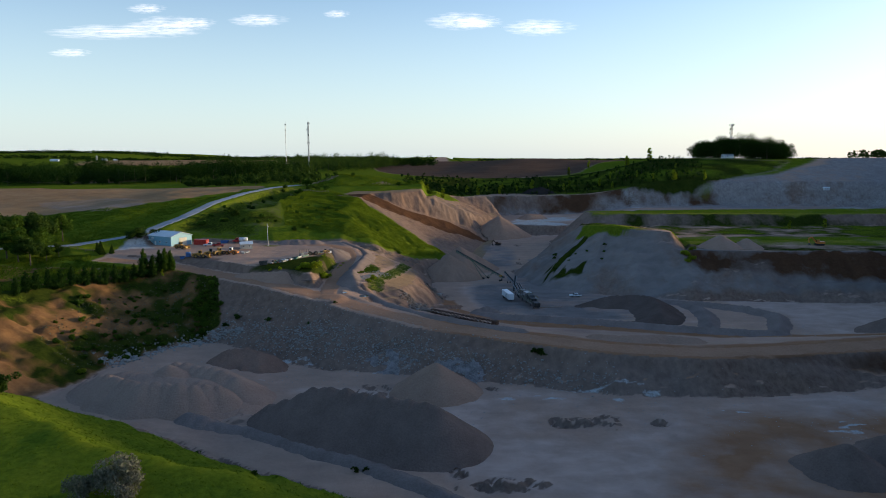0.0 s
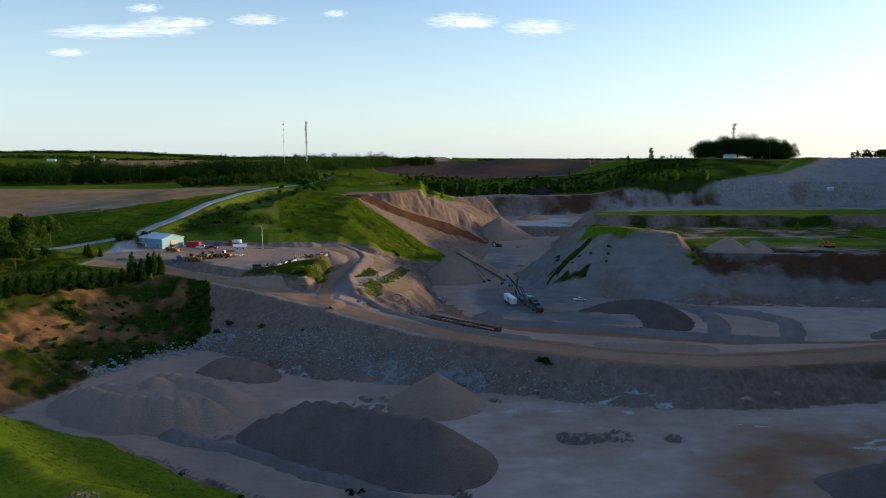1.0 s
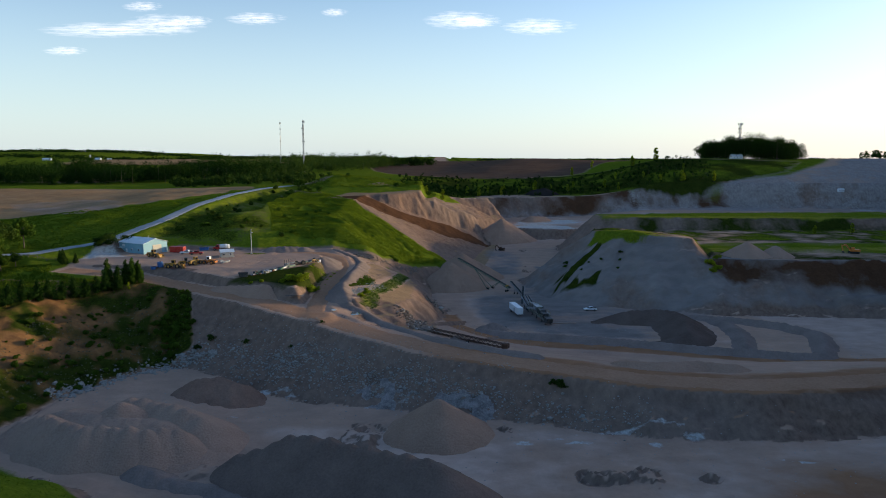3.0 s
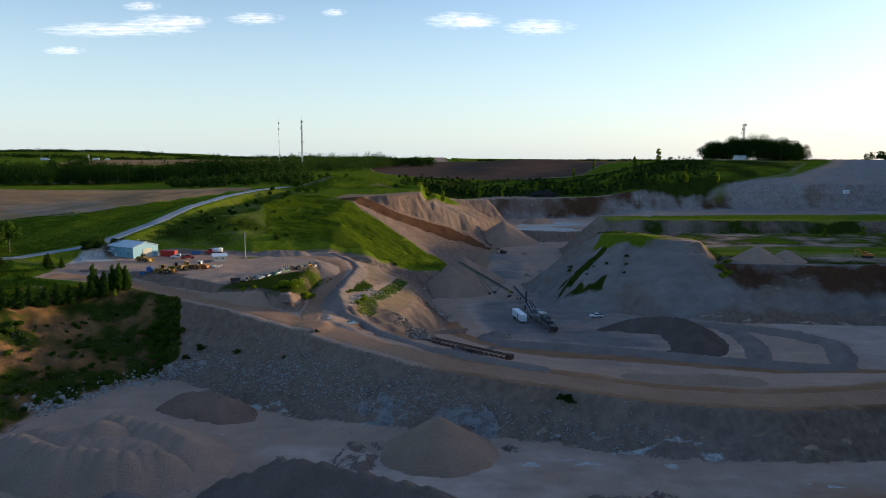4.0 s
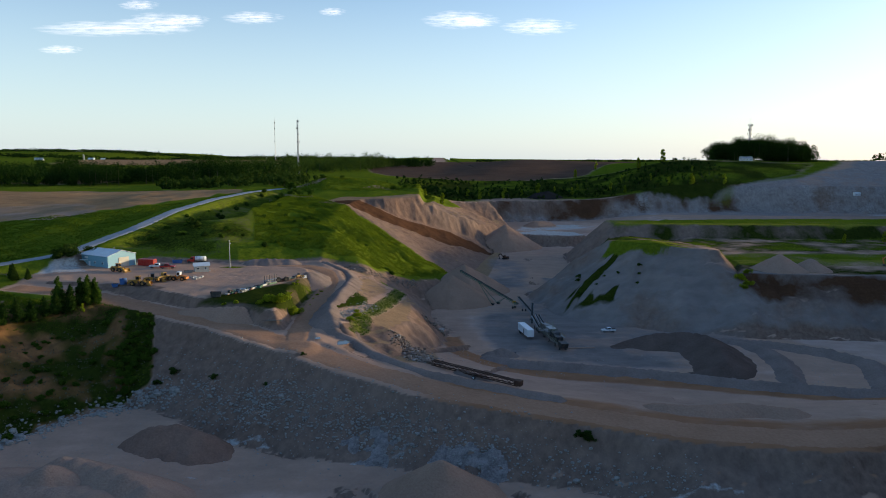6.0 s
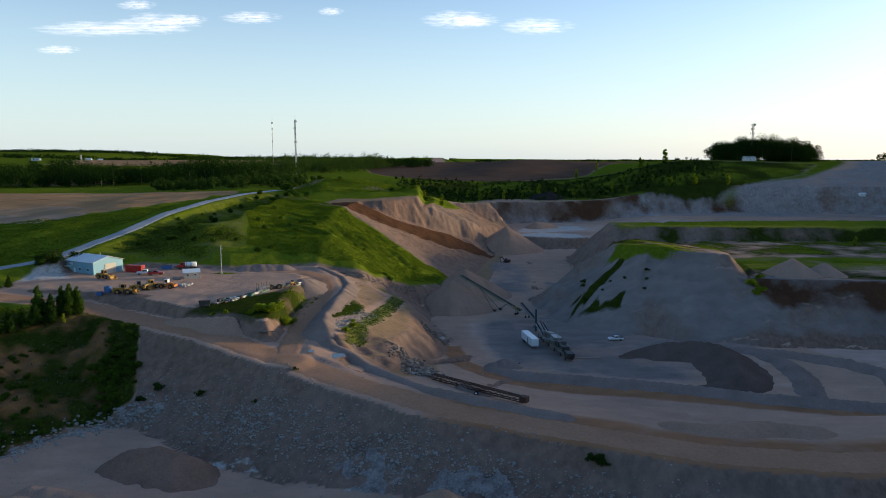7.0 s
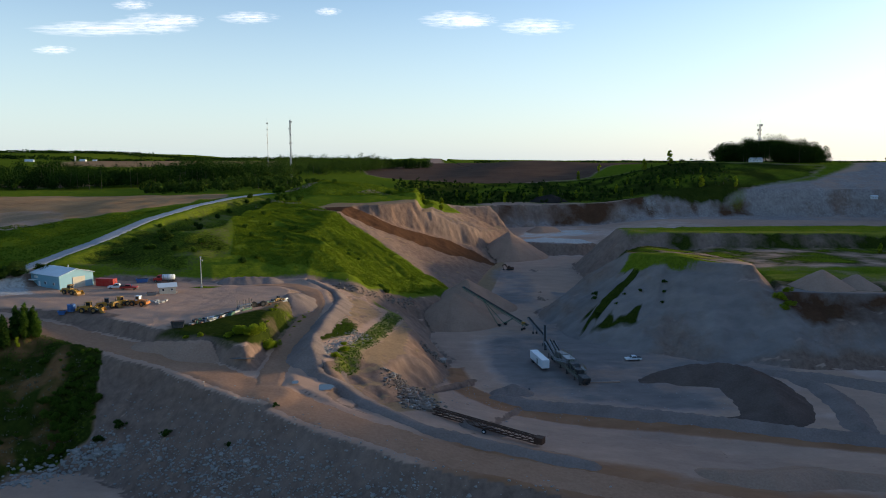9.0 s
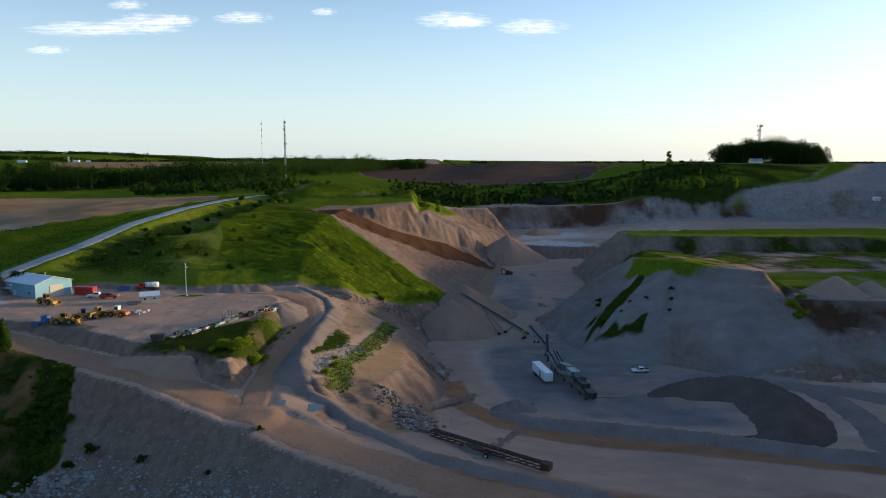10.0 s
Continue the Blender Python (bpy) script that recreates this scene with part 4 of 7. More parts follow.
def crown_clumps(rng, kind, h):
    """Centres and radii of the clumps of a crown, for a tree of height h."""
    if kind == "column":
        n = 26
        z = np.linspace(0.1, 0.97, n) * h
        w = h * 0.15 * np.sin(np.clip((z / h) * 1.02, 0, 1) ** 0.6 * math.pi) ** 0.7 + 0.1
        a = rng.uniform(0, 6.28, n)
        c = np.stack([np.cos(a) * w * 0.5, np.sin(a) * w * 0.5, z], 1)
        return c, w * rng.uniform(0.55, 0.9, n) + 0.25
    if kind == "cone":
        n = 34
        z = np.linspace(0.06, 0.97, n) * h
        w = h * 0.25 * (1 - z / h) ** 0.9 + 0.12
        a = np.arange(n) * 2.4
        c = np.stack([np.cos(a) * w * 0.62, np.sin(a) * w * 0.62, z], 1)
        return c, w * rng.uniform(0.4, 0.65, n) + 0.2
    if kind == "slim":
        n = 22
        z = rng.uniform(0.15, 0.95, n) * h
        w = h * 0.2 * (1 - 0.6 * (z / h - 0.2))
        a = rng.uniform(0, 6.28, n)
        c = np.stack([np.cos(a) * w * rng.uniform(0.2, 0.8, n), np.sin(a) * w * rng.uniform(0.2, 0.8, n), z], 1)
        return c, h * rng.uniform(0.08, 0.14, n)
    if kind == "oval":
        n = 30
        z = rng.uniform(0.14, 0.97, n) * h
        w = h * 0.2 * np.sin(np.clip(z / h, 0, 1) ** 0.8 * math.pi) ** 0.6 + 0.1
        a = rng.uniform(0, 6.28, n)
        q = np.sqrt(rng.uniform(0, 1, n)) * 0.8
        return np.stack([np.cos(a) * w * q, np.sin(a) * w * q, z], 1), h * rng.uniform(0.05, 0.085, n)
    if kind == "shrub":
        n = 14
        a, r = rng.uniform(0, 6.28, n), rng.uniform(0, 0.6, n) * h
        c = np.stack([np.cos(a) * r, np.sin(a) * r, h * rng.uniform(0.2, 0.75, n)], 1)
        return c, h * rng.uniform(0.2, 0.34, n)
    n = 24
    a, r = rng.uniform(0, 6.28, n), np.sqrt(rng.uniform(0, 1, n)) * 0.34 * h
    z = h * (0.34 + rng.uniform(0, 0.56, n) * (1 - 0.45 * (r / (0.34 * h)) ** 2))
    return np.stack([np.cos(a) * r, np.sin(a) * r, z], 1), h * rng.uniform(0.09, 0.17, n)


def tree(name, kind, h, leaf, count, size, label, category, seed, m, group=""):
    rng = np.random.RandomState(seed)
    top = thing(name, label, category, m, group)
    c, r = crown_clumps(rng, kind, h)
    bm = bmesh.new()
    lean = rng.uniform(-0.03, 0.03, 2) * h
    tr = max(0.05, h * (0.02 if kind != "shrub" else 0.012))
    knee = Vector((lean[0] * 0.4, lean[1] * 0.4, h * 0.4))
    tip = Vector((lean[0], lean[1], h * 0.85))
    rod((0, 0, -0.4), knee, tr, tr * 0.7, 7, bm)
    rod(knee, tip, tr * 0.7, tr * 0.15, 6, bm)
    for k in range(0, len(c), 2 if kind != "shrub" else 1):
        base = knee.lerp(tip, min(0.9, max(0.0, (c[k][2] / h - 0.45) * 1.5))) if kind != "shrub" else Vector((0, 0, 0.05))
        rod(base, Vector(c[k]), tr * 0.3, tr * 0.08, 4, bm)
    part("trunk", bm, BARK, top)
    crown = new("crown", soup("crown", leaf_quads(rng, c, r, count, size), leaf))
    crown.parent = top
    return top

# ---- the machine yard ----
def workshop():
    """Steel-clad hall: local x along the long wall, y across, the corner towards the yard at the origin."""
    L, W, eave, ridge = 16.5, 12.5, 4.7, 6.5
    m = Matrix.Translation((-130, 339, ground_z(-131, 342) - 0.15)) @ Matrix.Rotation(math.atan2(0.497, -0.868), 4, "Z")
    hall = thing("workshop_building", "pale blue steel-clad workshop with a white low-pitched roof", "building", m)
    # the hall lies on the -y side of its long front wall in this frame
    bm = bmesh.new()
    prof = [(0, -0.6), (-W, -0.6), (-W, eave), (-W / 2, ridge), (0, eave)]
    a = [bm.verts.new((0, y, z)) for y, z in prof]
    b = [bm.verts.new((L, y, z)) for y, z in prof]
    bm.faces.new(a)
    bm.faces.new(b[::-1])
    for i in range(5):
        bm.faces.new((a[i], b[i], b[(i + 1) % 5], a[(i + 1) % 5]))
    bmesh.ops.recalc_face_normals(bm, faces=bm.faces)
    walls = part("wall", bm, PALE_BLUE, hall, "pale blue ribbed steel cladding")
    for k in range(34):
        part("cladding_rib", box(0.25 + k * 0.485, 0.03, eave / 2, 0.07, 0.05, eave - 0.1), PALE_BLUE, walls)
    for side in (0, 1):
        bm = bmesh.new()
        y0, y1 = (0.45, -W / 2) if side == 0 else (-W - 0.45, -W / 2)
        z0 = eave - (ridge - eave) / (W / 2) * 0.45
        vs = [bm.verts.new(v) for v in ((-0.4, y0, z0 + 0.06), (L + 0.4, y0, z0 + 0.06), (L + 0.4, y1, ridge + 0.06), (-0.4, y1, ridge + 0.06))]
        f = bm.faces.new(vs)
        ext = bmesh.ops.extrude_face_region(bm, geom=[f])["geom"]
        bmesh.ops.translate(bm, vec=(0, 0, 0.12), verts=[g for g in ext if isinstance(g, bmesh.types.BMVert)])
        bmesh.ops.recalc_face_normals(bm, faces=bm.faces)
        roof = part("roof", bm, ROOF_WHITE, hall, "white standing-seam steel roof")
        for k in range(17):
            x = 0.1 + k * 1.02
            part("seam", rod((x, y0, z0 + 0.2), (x, y1, ridge + 0.2), 0.035, sides=5), ROOF_WHITE, roof)
    part("ridge_cap", box(L / 2, -W / 2, ridge + 0.2, L + 0.8, 0.5, 0.08), ROOF_WHITE, hall)
    door = part("garage_door", box(-0.06, -W * 0.56, 1.85, 0.12, 4.6, 3.9), CREAM, hall, "cream roll-up garage door")
    for k in range(6):
        part("door_panel", box(-0.14, -W * 0.56, 0.25 + k * 0.63, 0.06, 4.5, 0.56, 0.02), CREAM, door)
    for x, z in ((3.2, 1.9), (8.0, 1.9)):
        w = part("window", box(x, 0.06, z, 1.1, 0.12, 0.9), WHITE, hall)
        part("pane", box(x, 0.11, z, 0.9, 0.06, 0.7), GLASS, w)
    d = part("door", box(11.5, 0.06, 1.05, 1.0, 0.12, 2.1, 0.02), WHITE, hall)
    part("door_handle", box(11.85, 0.16, 1.05, 0.12, 0.06, 0.05), DARK_STEEL, d)
    part("porch_roof", prism([(12.6, 2.5), (15.6, 2.5), (15.6, 2.7), (12.6, 2.7)], 1.6), ROOF_WHITE, hall).location = (0, 0.8, 0)
    part("wall_sign", box(13.4, 0.08, 3.6, 2.0, 0.08, 0.8), WHITE, hall, "white wall sign")
    part("flue", rod((6, -W / 2 - 1, ridge - 0.4), (6, -W / 2 - 1, ridge + 0.9), 0.16), POLE_STEEL, hall)


workshop()


def hut():
    m = pose(-93, 338.3, ground_z(-93, 340) - 0.05, 0, 0, 25)
    top = thing("weigh_hut", "small cream site hut with a pale blue gabled roof", "hut", m)
    part("wall", prism([(-2.6, -0.3), (2.6, -0.3), (2.6, 2.5), (-2.6, 2.5)], 3.8), CREAM, top).location = (0, 1.9, 0)
    bm = bmesh.new()
    a = [bm.verts.new((-3.1, y, z)) for y, z in ((-0.5, 2.4), (4.3, 2.4), (1.9, 3.6))]
    b = [bm.verts.new((3.1, y, z)) for y, z in ((-0.5, 2.4), (4.3, 2.4), (1.9, 3.6))]
    bm.faces.new(a)
    bm.faces.new(b[::-1])
    for i in range(3):
        bm.faces.new((a[i], b[i], b[(i + 1) % 3], a[(i + 1) % 3]))
    bmesh.ops.recalc_face_normals(bm, faces=bm.faces)
    part("roof", bm, ROOF_WHITE, top, "pale blue-white gabled roof")
    for x in (-1.5, 1.3):
        w = part("window", box(x, -0.03, 1.5, 0.9, 0.08, 0.8), WHITE, top)
        part("pane", box(x, -0.06, 1.5, 0.72, 0.05, 0.62), GLASS, w)
    part("door", box(2.63, 1.6, 1.0, 0.08, 0.95, 2.0), WHITE, top)
    part("step", box(3.0, 1.6, 0.1, 0.6, 1.2, 0.25, 0.02), CONCRETE, top)


hut()


def container(x, y, turn, mat, label, l=6.9, name="container", h=2.6):
    top = thing(name, label, "container", pose(x, y, ground_z(x, y), 0, 0, turn))
    part("body", box(0, 0, h / 2 + 0.1, l, 2.4, h, 0.03), mat, top)
    for k in range(int(l / 0.34)):
        part("rib", box(-l / 2 + 0.25 + k * 0.33, -1.22, h / 2 + 0.1, 0.14, 0.06, h - 0.3), mat, top)
    for s in (-1, 1):
        d = part("door", box(l / 2 + 0.03, s * 0.58, h / 2 + 0.1, 0.06, 1.1, h - 0.25, 0.02), mat, top)
        part("lock_rod", rod((l / 2 + 0.09, s * 0.3, 0.3), (l / 2 + 0.09, s * 0.3, h - 0.1), 0.03, sides=6), GREY_STEEL, d)
    part("base_rail", box(0, 0, 0.06, l, 2.3, 0.14), DARK_STEEL, top)


container(-118.6, 348.6, -12, RED, "red steel storage container beside the workshop")


def pickup(x, y, turn, mat, label, z=None):
    top = thing("pickup_truck", label, "truck", pose(x, y, ground_z(x, y) if z is None else z, 0, 0, turn), "pickup trucks")
    body = [(-2.85, 0.55), (2.8, 0.55), (2.9, 0.75), (2.85, 1.08), (1.35, 1.18), (-2.85, 1.18)]
    part("body", prism(body, 1.95, bevel=0.05), mat, top)
    cab = part("cab", prism([(1.2, 1.15), (0.55, 1.85), (-0.95, 1.88), (-1.15, 1.15)], 1.75, bevel=0.05), mat, top)
    part("windscreen", prism([(1.12, 1.26), (0.60, 1.80), (0.66, 1.82), (1.2, 1.27)], 1.5), GLASS, cab)
    part("side_window", prism([(0.95, 1.25), (0.5, 1.76), (-0.85, 1.78), (-0.95, 1.25)], 1.80), GLASS, cab)
    part("load_bed", box(-2.0, 0, 1.2, 1.55, 1.6, 0.06), RUBBER, top, "dark empty load bed")
    for sx in (-1.75, 1.85):
        for sy in (-0.86, 0.86):
            wheel(top, sx, sy, 0.38, 0.38, 0.26, GREY_STEEL, RUBBER)
    for sy in (-0.7, 0.7):
        part("headlight", box(2.88, sy, 0.88, 0.06, 0.3, 0.18, 0.02), LAMP_LENS, top)
        part("tail_light", box(-2.87, sy * 1.2, 0.95, 0.05, 0.12, 0.3, 0.01), RED, top)
    part("bumper", box(2.92, 0, 0.55, 0.12, 1.9, 0.2, 0.03), GREY_STEEL, top)
    part("bumper", box(-2.92, 0, 0.6, 0.12, 1.9, 0.2, 0.03), GREY_STEEL, top)


pickup(-113, 344.2, 188, WHITE, "white pickup truck parked beside the red container")
pickup(-108.3, 343, 8, RED, "red pickup truck parked next to the white pickup")
pickup(68, 342, 184, WHITE, "white pickup truck with an empty bed on the quarry floor")


def tank_truck():
    x, y = -102, 358.5
    top = thing("tank_truck", "red truck with a white cylindrical tank at the yard's edge", "truck", pose(x, y, ground_z(x, y), 0, 0, 186))
    part("chassis", box(-0.2, 0, 0.75, 7.2, 1.0, 0.25), DARK_STEEL, top)
    part("hood", prism([(3.7, 0.7), (3.7, 1.5), (2.4, 1.75), (2.4, 0.7)], 1.9, bevel=0.06), RED, top)
    cab = part("cab", prism([(2.4, 0.7), (2.4, 1.75), (2.1, 2.6), (0.9, 2.65), (0.9, 0.7)], 2.2, bevel=0.06), RED, top)
    part("windscreen", prism([(2.42, 1.8), (2.16, 2.5), (2.22, 2.52), (2.5, 1.8)], 1.9), GLASS, cab)
    part("side_window", prism([(2.2, 1.75), (2.0, 2.4), (1.1, 2.42), (1.1, 1.75)], 2.24), GLASS, cab)
    bm = rod((-3.7, 0, 1.85), (0.6, 0, 1.85), 0.98, sides=20)
    part("tank", bm, WHITE, top, "white cylindrical tank", True)
    for k in (-3.0, -1.5, 0.0):
        part("tank_band", rod((k - 0.05, 0, 1.85), (k + 0.05, 0, 1.85), 1.01, sides=20), GREY_STEEL, top)
    for sx in (2.9, -1.7, -2.9):
        for sy in (-0.9, 0.9):
            wheel(top, sx, sy, 0.5, 0.5, 0.35, GREY_STEEL, RUBBER)


tank_truck()


def loader(x, y, turn, mat, label, cab_mat=None, scale=1.0, bucket_up=0.0):
    """Articulated wheel loader; its bucket points along +x."""
    m = pose(x, y, ground_z(x, y), 0, 0, turn) @ Matrix.Scale(scale, 4)
    top = thing("wheel_loader", label, "wheel loader", m, "wheel loaders in the yard")
    part("rear_body", prism([(-3.6, 0.9), (-0.2, 0.9), (-0.2, 1.7), (-0.9, 2.25), (-3.2, 2.05), (-3.7, 1.7)], 1.7, bevel=0.06), mat, top)
    part("counterweight", box(-3.7, 0, 1.15, 0.5, 2.3, 0.8, 0.08), mat, top)
    part("engine_grille", box(-3.72, 0, 1.8, 0.1, 1.2, 0.45), DARK_STEEL, top)
    cab = part("cab", box(-0.45, 0, 2.55, 1.35, 1.45, 1.5, 0.06), cab_mat or mat, top)
    for sy in (-1, 1):
        part("side_window", box(-0.45, sy * 0.735, 2.7, 1.1, 0.04, 0.95), GLASS, cab)
    part("windscreen", box(0.235, 0, 2.65, 0.04, 1.25, 1.1), GLASS, cab)
    part("cab_roof", box(-0.45, 0, 3.36, 1.6, 1.65, 0.12, 0.04), cab_mat or mat, cab)
    part("front_frame", prism([(0.1, 0.7), (2.0, 0.7), (2.0, 1.5), (0.6, 1.9), (0.1, 1.5)], 1.2, bevel=0.05), mat, top)
    for sy in (-0.5, 0.5):
        arm = part("lift_arm", prism([(0.7, 1.75), (1.4, 1.95), (3.3, 0.75 + bucket_up), (3.2, 0.45 + bucket_up), (1.3, 1.5)], 0.18), mat, top)
        arm.location = (0, sy, 0)
        part("hydraulic_ram", rod((0.9, sy * 1.2, 1.1), (2.5, sy * 1.2, 1.05 + bucket_up * 0.7), 0.08, sides=8), POLE_STEEL, arm)
    bz = bucket_up
    part("bucket", prism([(3.2, 0.1 + bz), (4.5, 0.08 + bz), (4.5, 0.16 + bz), (3.45, 0.3 + bz), (3.25, 0.9 + bz), (3.55, 1.45 + bz), (3.4, 1.5 + bz), (3.05, 0.9 + bz)], 2.9), mat, top, "worn steel bucket")
    for sy in (-1.43, 1.43):
        part("bucket_side", prism([(3.2, 0.1 + bz), (4.45, 0.1 + bz), (3.5, 1.45 + bz), (3.1, 0.9 + bz)], 0.06), mat, top).location = (0, sy, 0)
    for sx in (-2.2, 1.2):
        for sy in (-1.05, 1.05):
            wheel(top, sx, sy, 0.85, 0.85, 0.62, mat, RUBBER)
    part("exhaust", rod((-1.9, 0.35, 2.1), (-1.9, 0.35, 3.1), 0.07, sides=8), DARK_STEEL, top)
    part("ladder", box(-0.1, -1.0, 1.2, 0.5, 0.08, 0.9), DARK_STEEL, top)
    return top


loader(-105.6, 310.6, 5, YELLOW, "faded yellow wheel loader with its bucket down")
loader(-102.3, 315, 20, YELLOW, "dusty yellow wheel loader parked between two others", DARK_STEEL, 0.9)
loader(-99.3, 317.3, 60, YELLOW, "yellow wheel loader with a square cab seen end on", None, 0.95)
loader(-95, 318.6, 170, ORANGE, "orange wheel loader with a white cab roof", WHITE, 0.95)
loader(-122.5, 332.3, -20, YELLOW, "brown-yellow wheel loader standing before the workshop door", None, 0.95)


def drum_tank():
    x, y = -111.3, 310.5
    top = thing("water_tank", "blue plastic tank standing beside the wheel loaders", "tank", pose(x, y, ground_z(x, y)))
    bm = rod((0, 0, 0), (0, 0, 2.2), 1.15, sides=20)
    part("tank", bm, BLUE, top)
    for z in (0.3, 0.9, 1.5, 2.0):
        part("hoop", rod((0, 0, z - 0.05), (0, 0, z + 0.05), 1.19, sides=20), BLUE, top)
    part("lid", rod((0, 0, 2.2), (0, 0, 2.38), 0.35, sides=14), DARK_STEEL, top)
    part("pallet", box(0, 0, 0.05, 2.5, 2.5, 0.14), WOODEN, top)


drum_tank()


def skip(x, y, turn, mat, label, l=3.4, h=1.3):
    top = thing("skip", label, "skip", pose(x, y, ground_z(x, y), 0, 0, turn))
    part("body", prism([(-l / 2 + 0.4, 0.05), (l / 2 - 0.4, 0.05), (l / 2, h), (-l / 2, h)], 1.7, bevel=0.03), mat, top)
    part("rim", box(0, 0, h, l + 0.1, 1.8, 0.1, 0.02), mat, top)
    part("load", box(0, 0, h + 0.02, l - 0.3, 1.4, 0.12, 0.04), RUST, top)


skip(-113.6, 309.4, 15, BLUE, "blue steel skip beside the water tank", 2.2, 1.2)
skip(-109.5, 357, 10, BLUE, "dark blue trailer body at the hill's foot", 4.2, 1.4)
skip(-74.2, 296.3, 12, DARK_STEEL, "black steel box at the end of the scrap row", 3.6, 1.8)
skip(-97, 334.5, 20, GREY_STEEL, "grey steel bin beside the site hut", 3.4, 1.0)


def light_pole():
    x, y = -86, 351.5
    top = thing("lamp_post", "tall steel pole with two floodlights in the yard", "lamp post", pose(x, y, ground_z(x, y)))
    part("pole", rod((0, 0, -0.3), (0, 0, 11.2), 0.2, 0.11, 10), POLE_STEEL, top)
    for sy, z in ((-0.6, 10.9), (0.6, 9.6)):
        arm = part("arm", rod((0, 0, z), (0, sy, z + 0.1), 0.05, sides=6), POLE_STEEL, top)
        head = part("floodlight", box(0.15, sy, z + 0.12, 0.5, 0.55, 0.45, 0.05), GREY_STEEL, arm)
        head.data.update()
        part("lens", box(0.42, sy, z + 0.12, 0.04, 0.45, 0.35), LAMP_LENS, arm)
    part("base", rod((0, 0, -0.2), (0, 0, 0.35), 0.5, 0.45, 12), CONCRETE, top)


light_pole()


def scrap_row():
    """Loose pipes, beams, tyres and racks lying along the yard's edge."""
    rng = random.Random(8)
    line = [(-71, 298.5), (-67, 303.5), (-61, 312), (-55, 322.5), (-51.5, 331)]
    mats = [GREY_STEEL, WHITE, RUST, POLE_STEEL, DARK_STEEL, CONCRETE, GREEN_PAINT]
    for k in range(40):
        t = rng.random() * (len(line) - 1.001)
        i = int(t)
        a, b = line[i], line[i + 1]
        x, y = a[0] + (b[0] - a[0]) * (t - i) + rng.uniform(-1.2, 1.0), a[1] + (b[1] - a[1]) * (t - i) + rng.uniform(-1.0, 1.0)
        z = ground_z(x, y)
        turn = 58 + rng.uniform(-28, 28)
        mat = rng.choice(mats)
        if k % 3 == 0:
            l, r = rng.uniform(2.5, 6), rng.uniform(0.14, 0.3)
            top = thing("pipe", "length of old pipe in the scrap row", "pipe", pose(x, y, z + r * 0.7, 0, 0, turn), "scrap along the yard's edge")
            part("tube", rod((-l / 2, 0, 0), (l / 2, 0, 0), r, sides=12), mat, top)
            part("flange", rod((l / 2 - 0.08, 0, 0), (l / 2, 0, 0), r * 1.35, sides=12), mat, top)
        elif k % 3 == 1:
            l = rng.uniform(2, 5)
            top = thing("steel_beam", "discarded steel beam in the scrap row", "beam", pose(x, y, z + 0.2, 0, 0, turn), "scrap along the yard's edge")
            part("web", box(0, 0, 0.05, l, 0.05, 0.5), mat, top)
            part("flange", box(0, 0, 0.32, l, 0.35, 0.06), mat, top)
            part("flange", box(0, 0, -0.2, l, 0.35, 0.06), mat, top)
        else:
            top = thing("machine_frame", "dismantled machine frame in the scrap row", "machine part", pose(x, y, z, 0, 0, turn), "scrap along the yard's edge")
            l, h = rng.uniform(1.5, 3.2), rng.uniform(0.6, 1.4)
            part("body", prism([(-l / 2, 0), (l / 2, 0), (l / 2 - 0.3, h), (-l / 2 + 0.5, h * 0.8)], rng.uniform(0.7, 1.4), bevel=0.04), mat, top)
            part("drum", rod((-l * 0.2, -0.6, h * 0.7), (-l * 0.2, 0.6, h * 0.7), 0.3, sides=12), DARK_STEEL, top)
    for x, y in ((-58.4, 318), (-56, 319.5)):
        top = thing("tyre", "large black tyre leaning in the scrap row", "tyre", pose(x, y, ground_z(x, y) + 0.85, 0, 12, 40))
        wheel(top, 0, 0, 0, 0.95, 0.6, DARK_STEEL, RUBBER)
    top = thing("storage_rack", "open steel rack with upright posts in the scrap row", "rack", pose(-60.5, 315, ground_z(-60.5, 315), 0, 0, 58))
    for sx in (-2.4, 0, 2.4):
        for sy in (-0.6, 0.6):
            part("post", box(sx, sy, 1.5, 0.14, 0.14, 3.2), DARK_STEEL, top)
    for z in (0.6, 1.5):
        part("shelf", box(0, 0, z, 5.0, 1.3, 0.1), GREY_STEEL, top)
    loader(-52.8, 327.5, 60, YELLOW, "small yellow loader attachment carrier at the row's end", DARK_STEEL, 0.5)
    for k in range(9):
        x, y = -90.5 + rng.uniform(-3.5, 2), 322.5 + rng.uniform(-2, 3.5)
        top = thing("concrete_block", "grey concrete block lying in the yard", "block", pose(x, y, ground_z(x, y), 0, 0, rng.uniform(0, 90)), "concrete blocks in the yard")
        part("block", box(0, 0, 0.3, 1.3, 0.65, 0.6, 0.04), CONCRETE, top)


scrap_row()


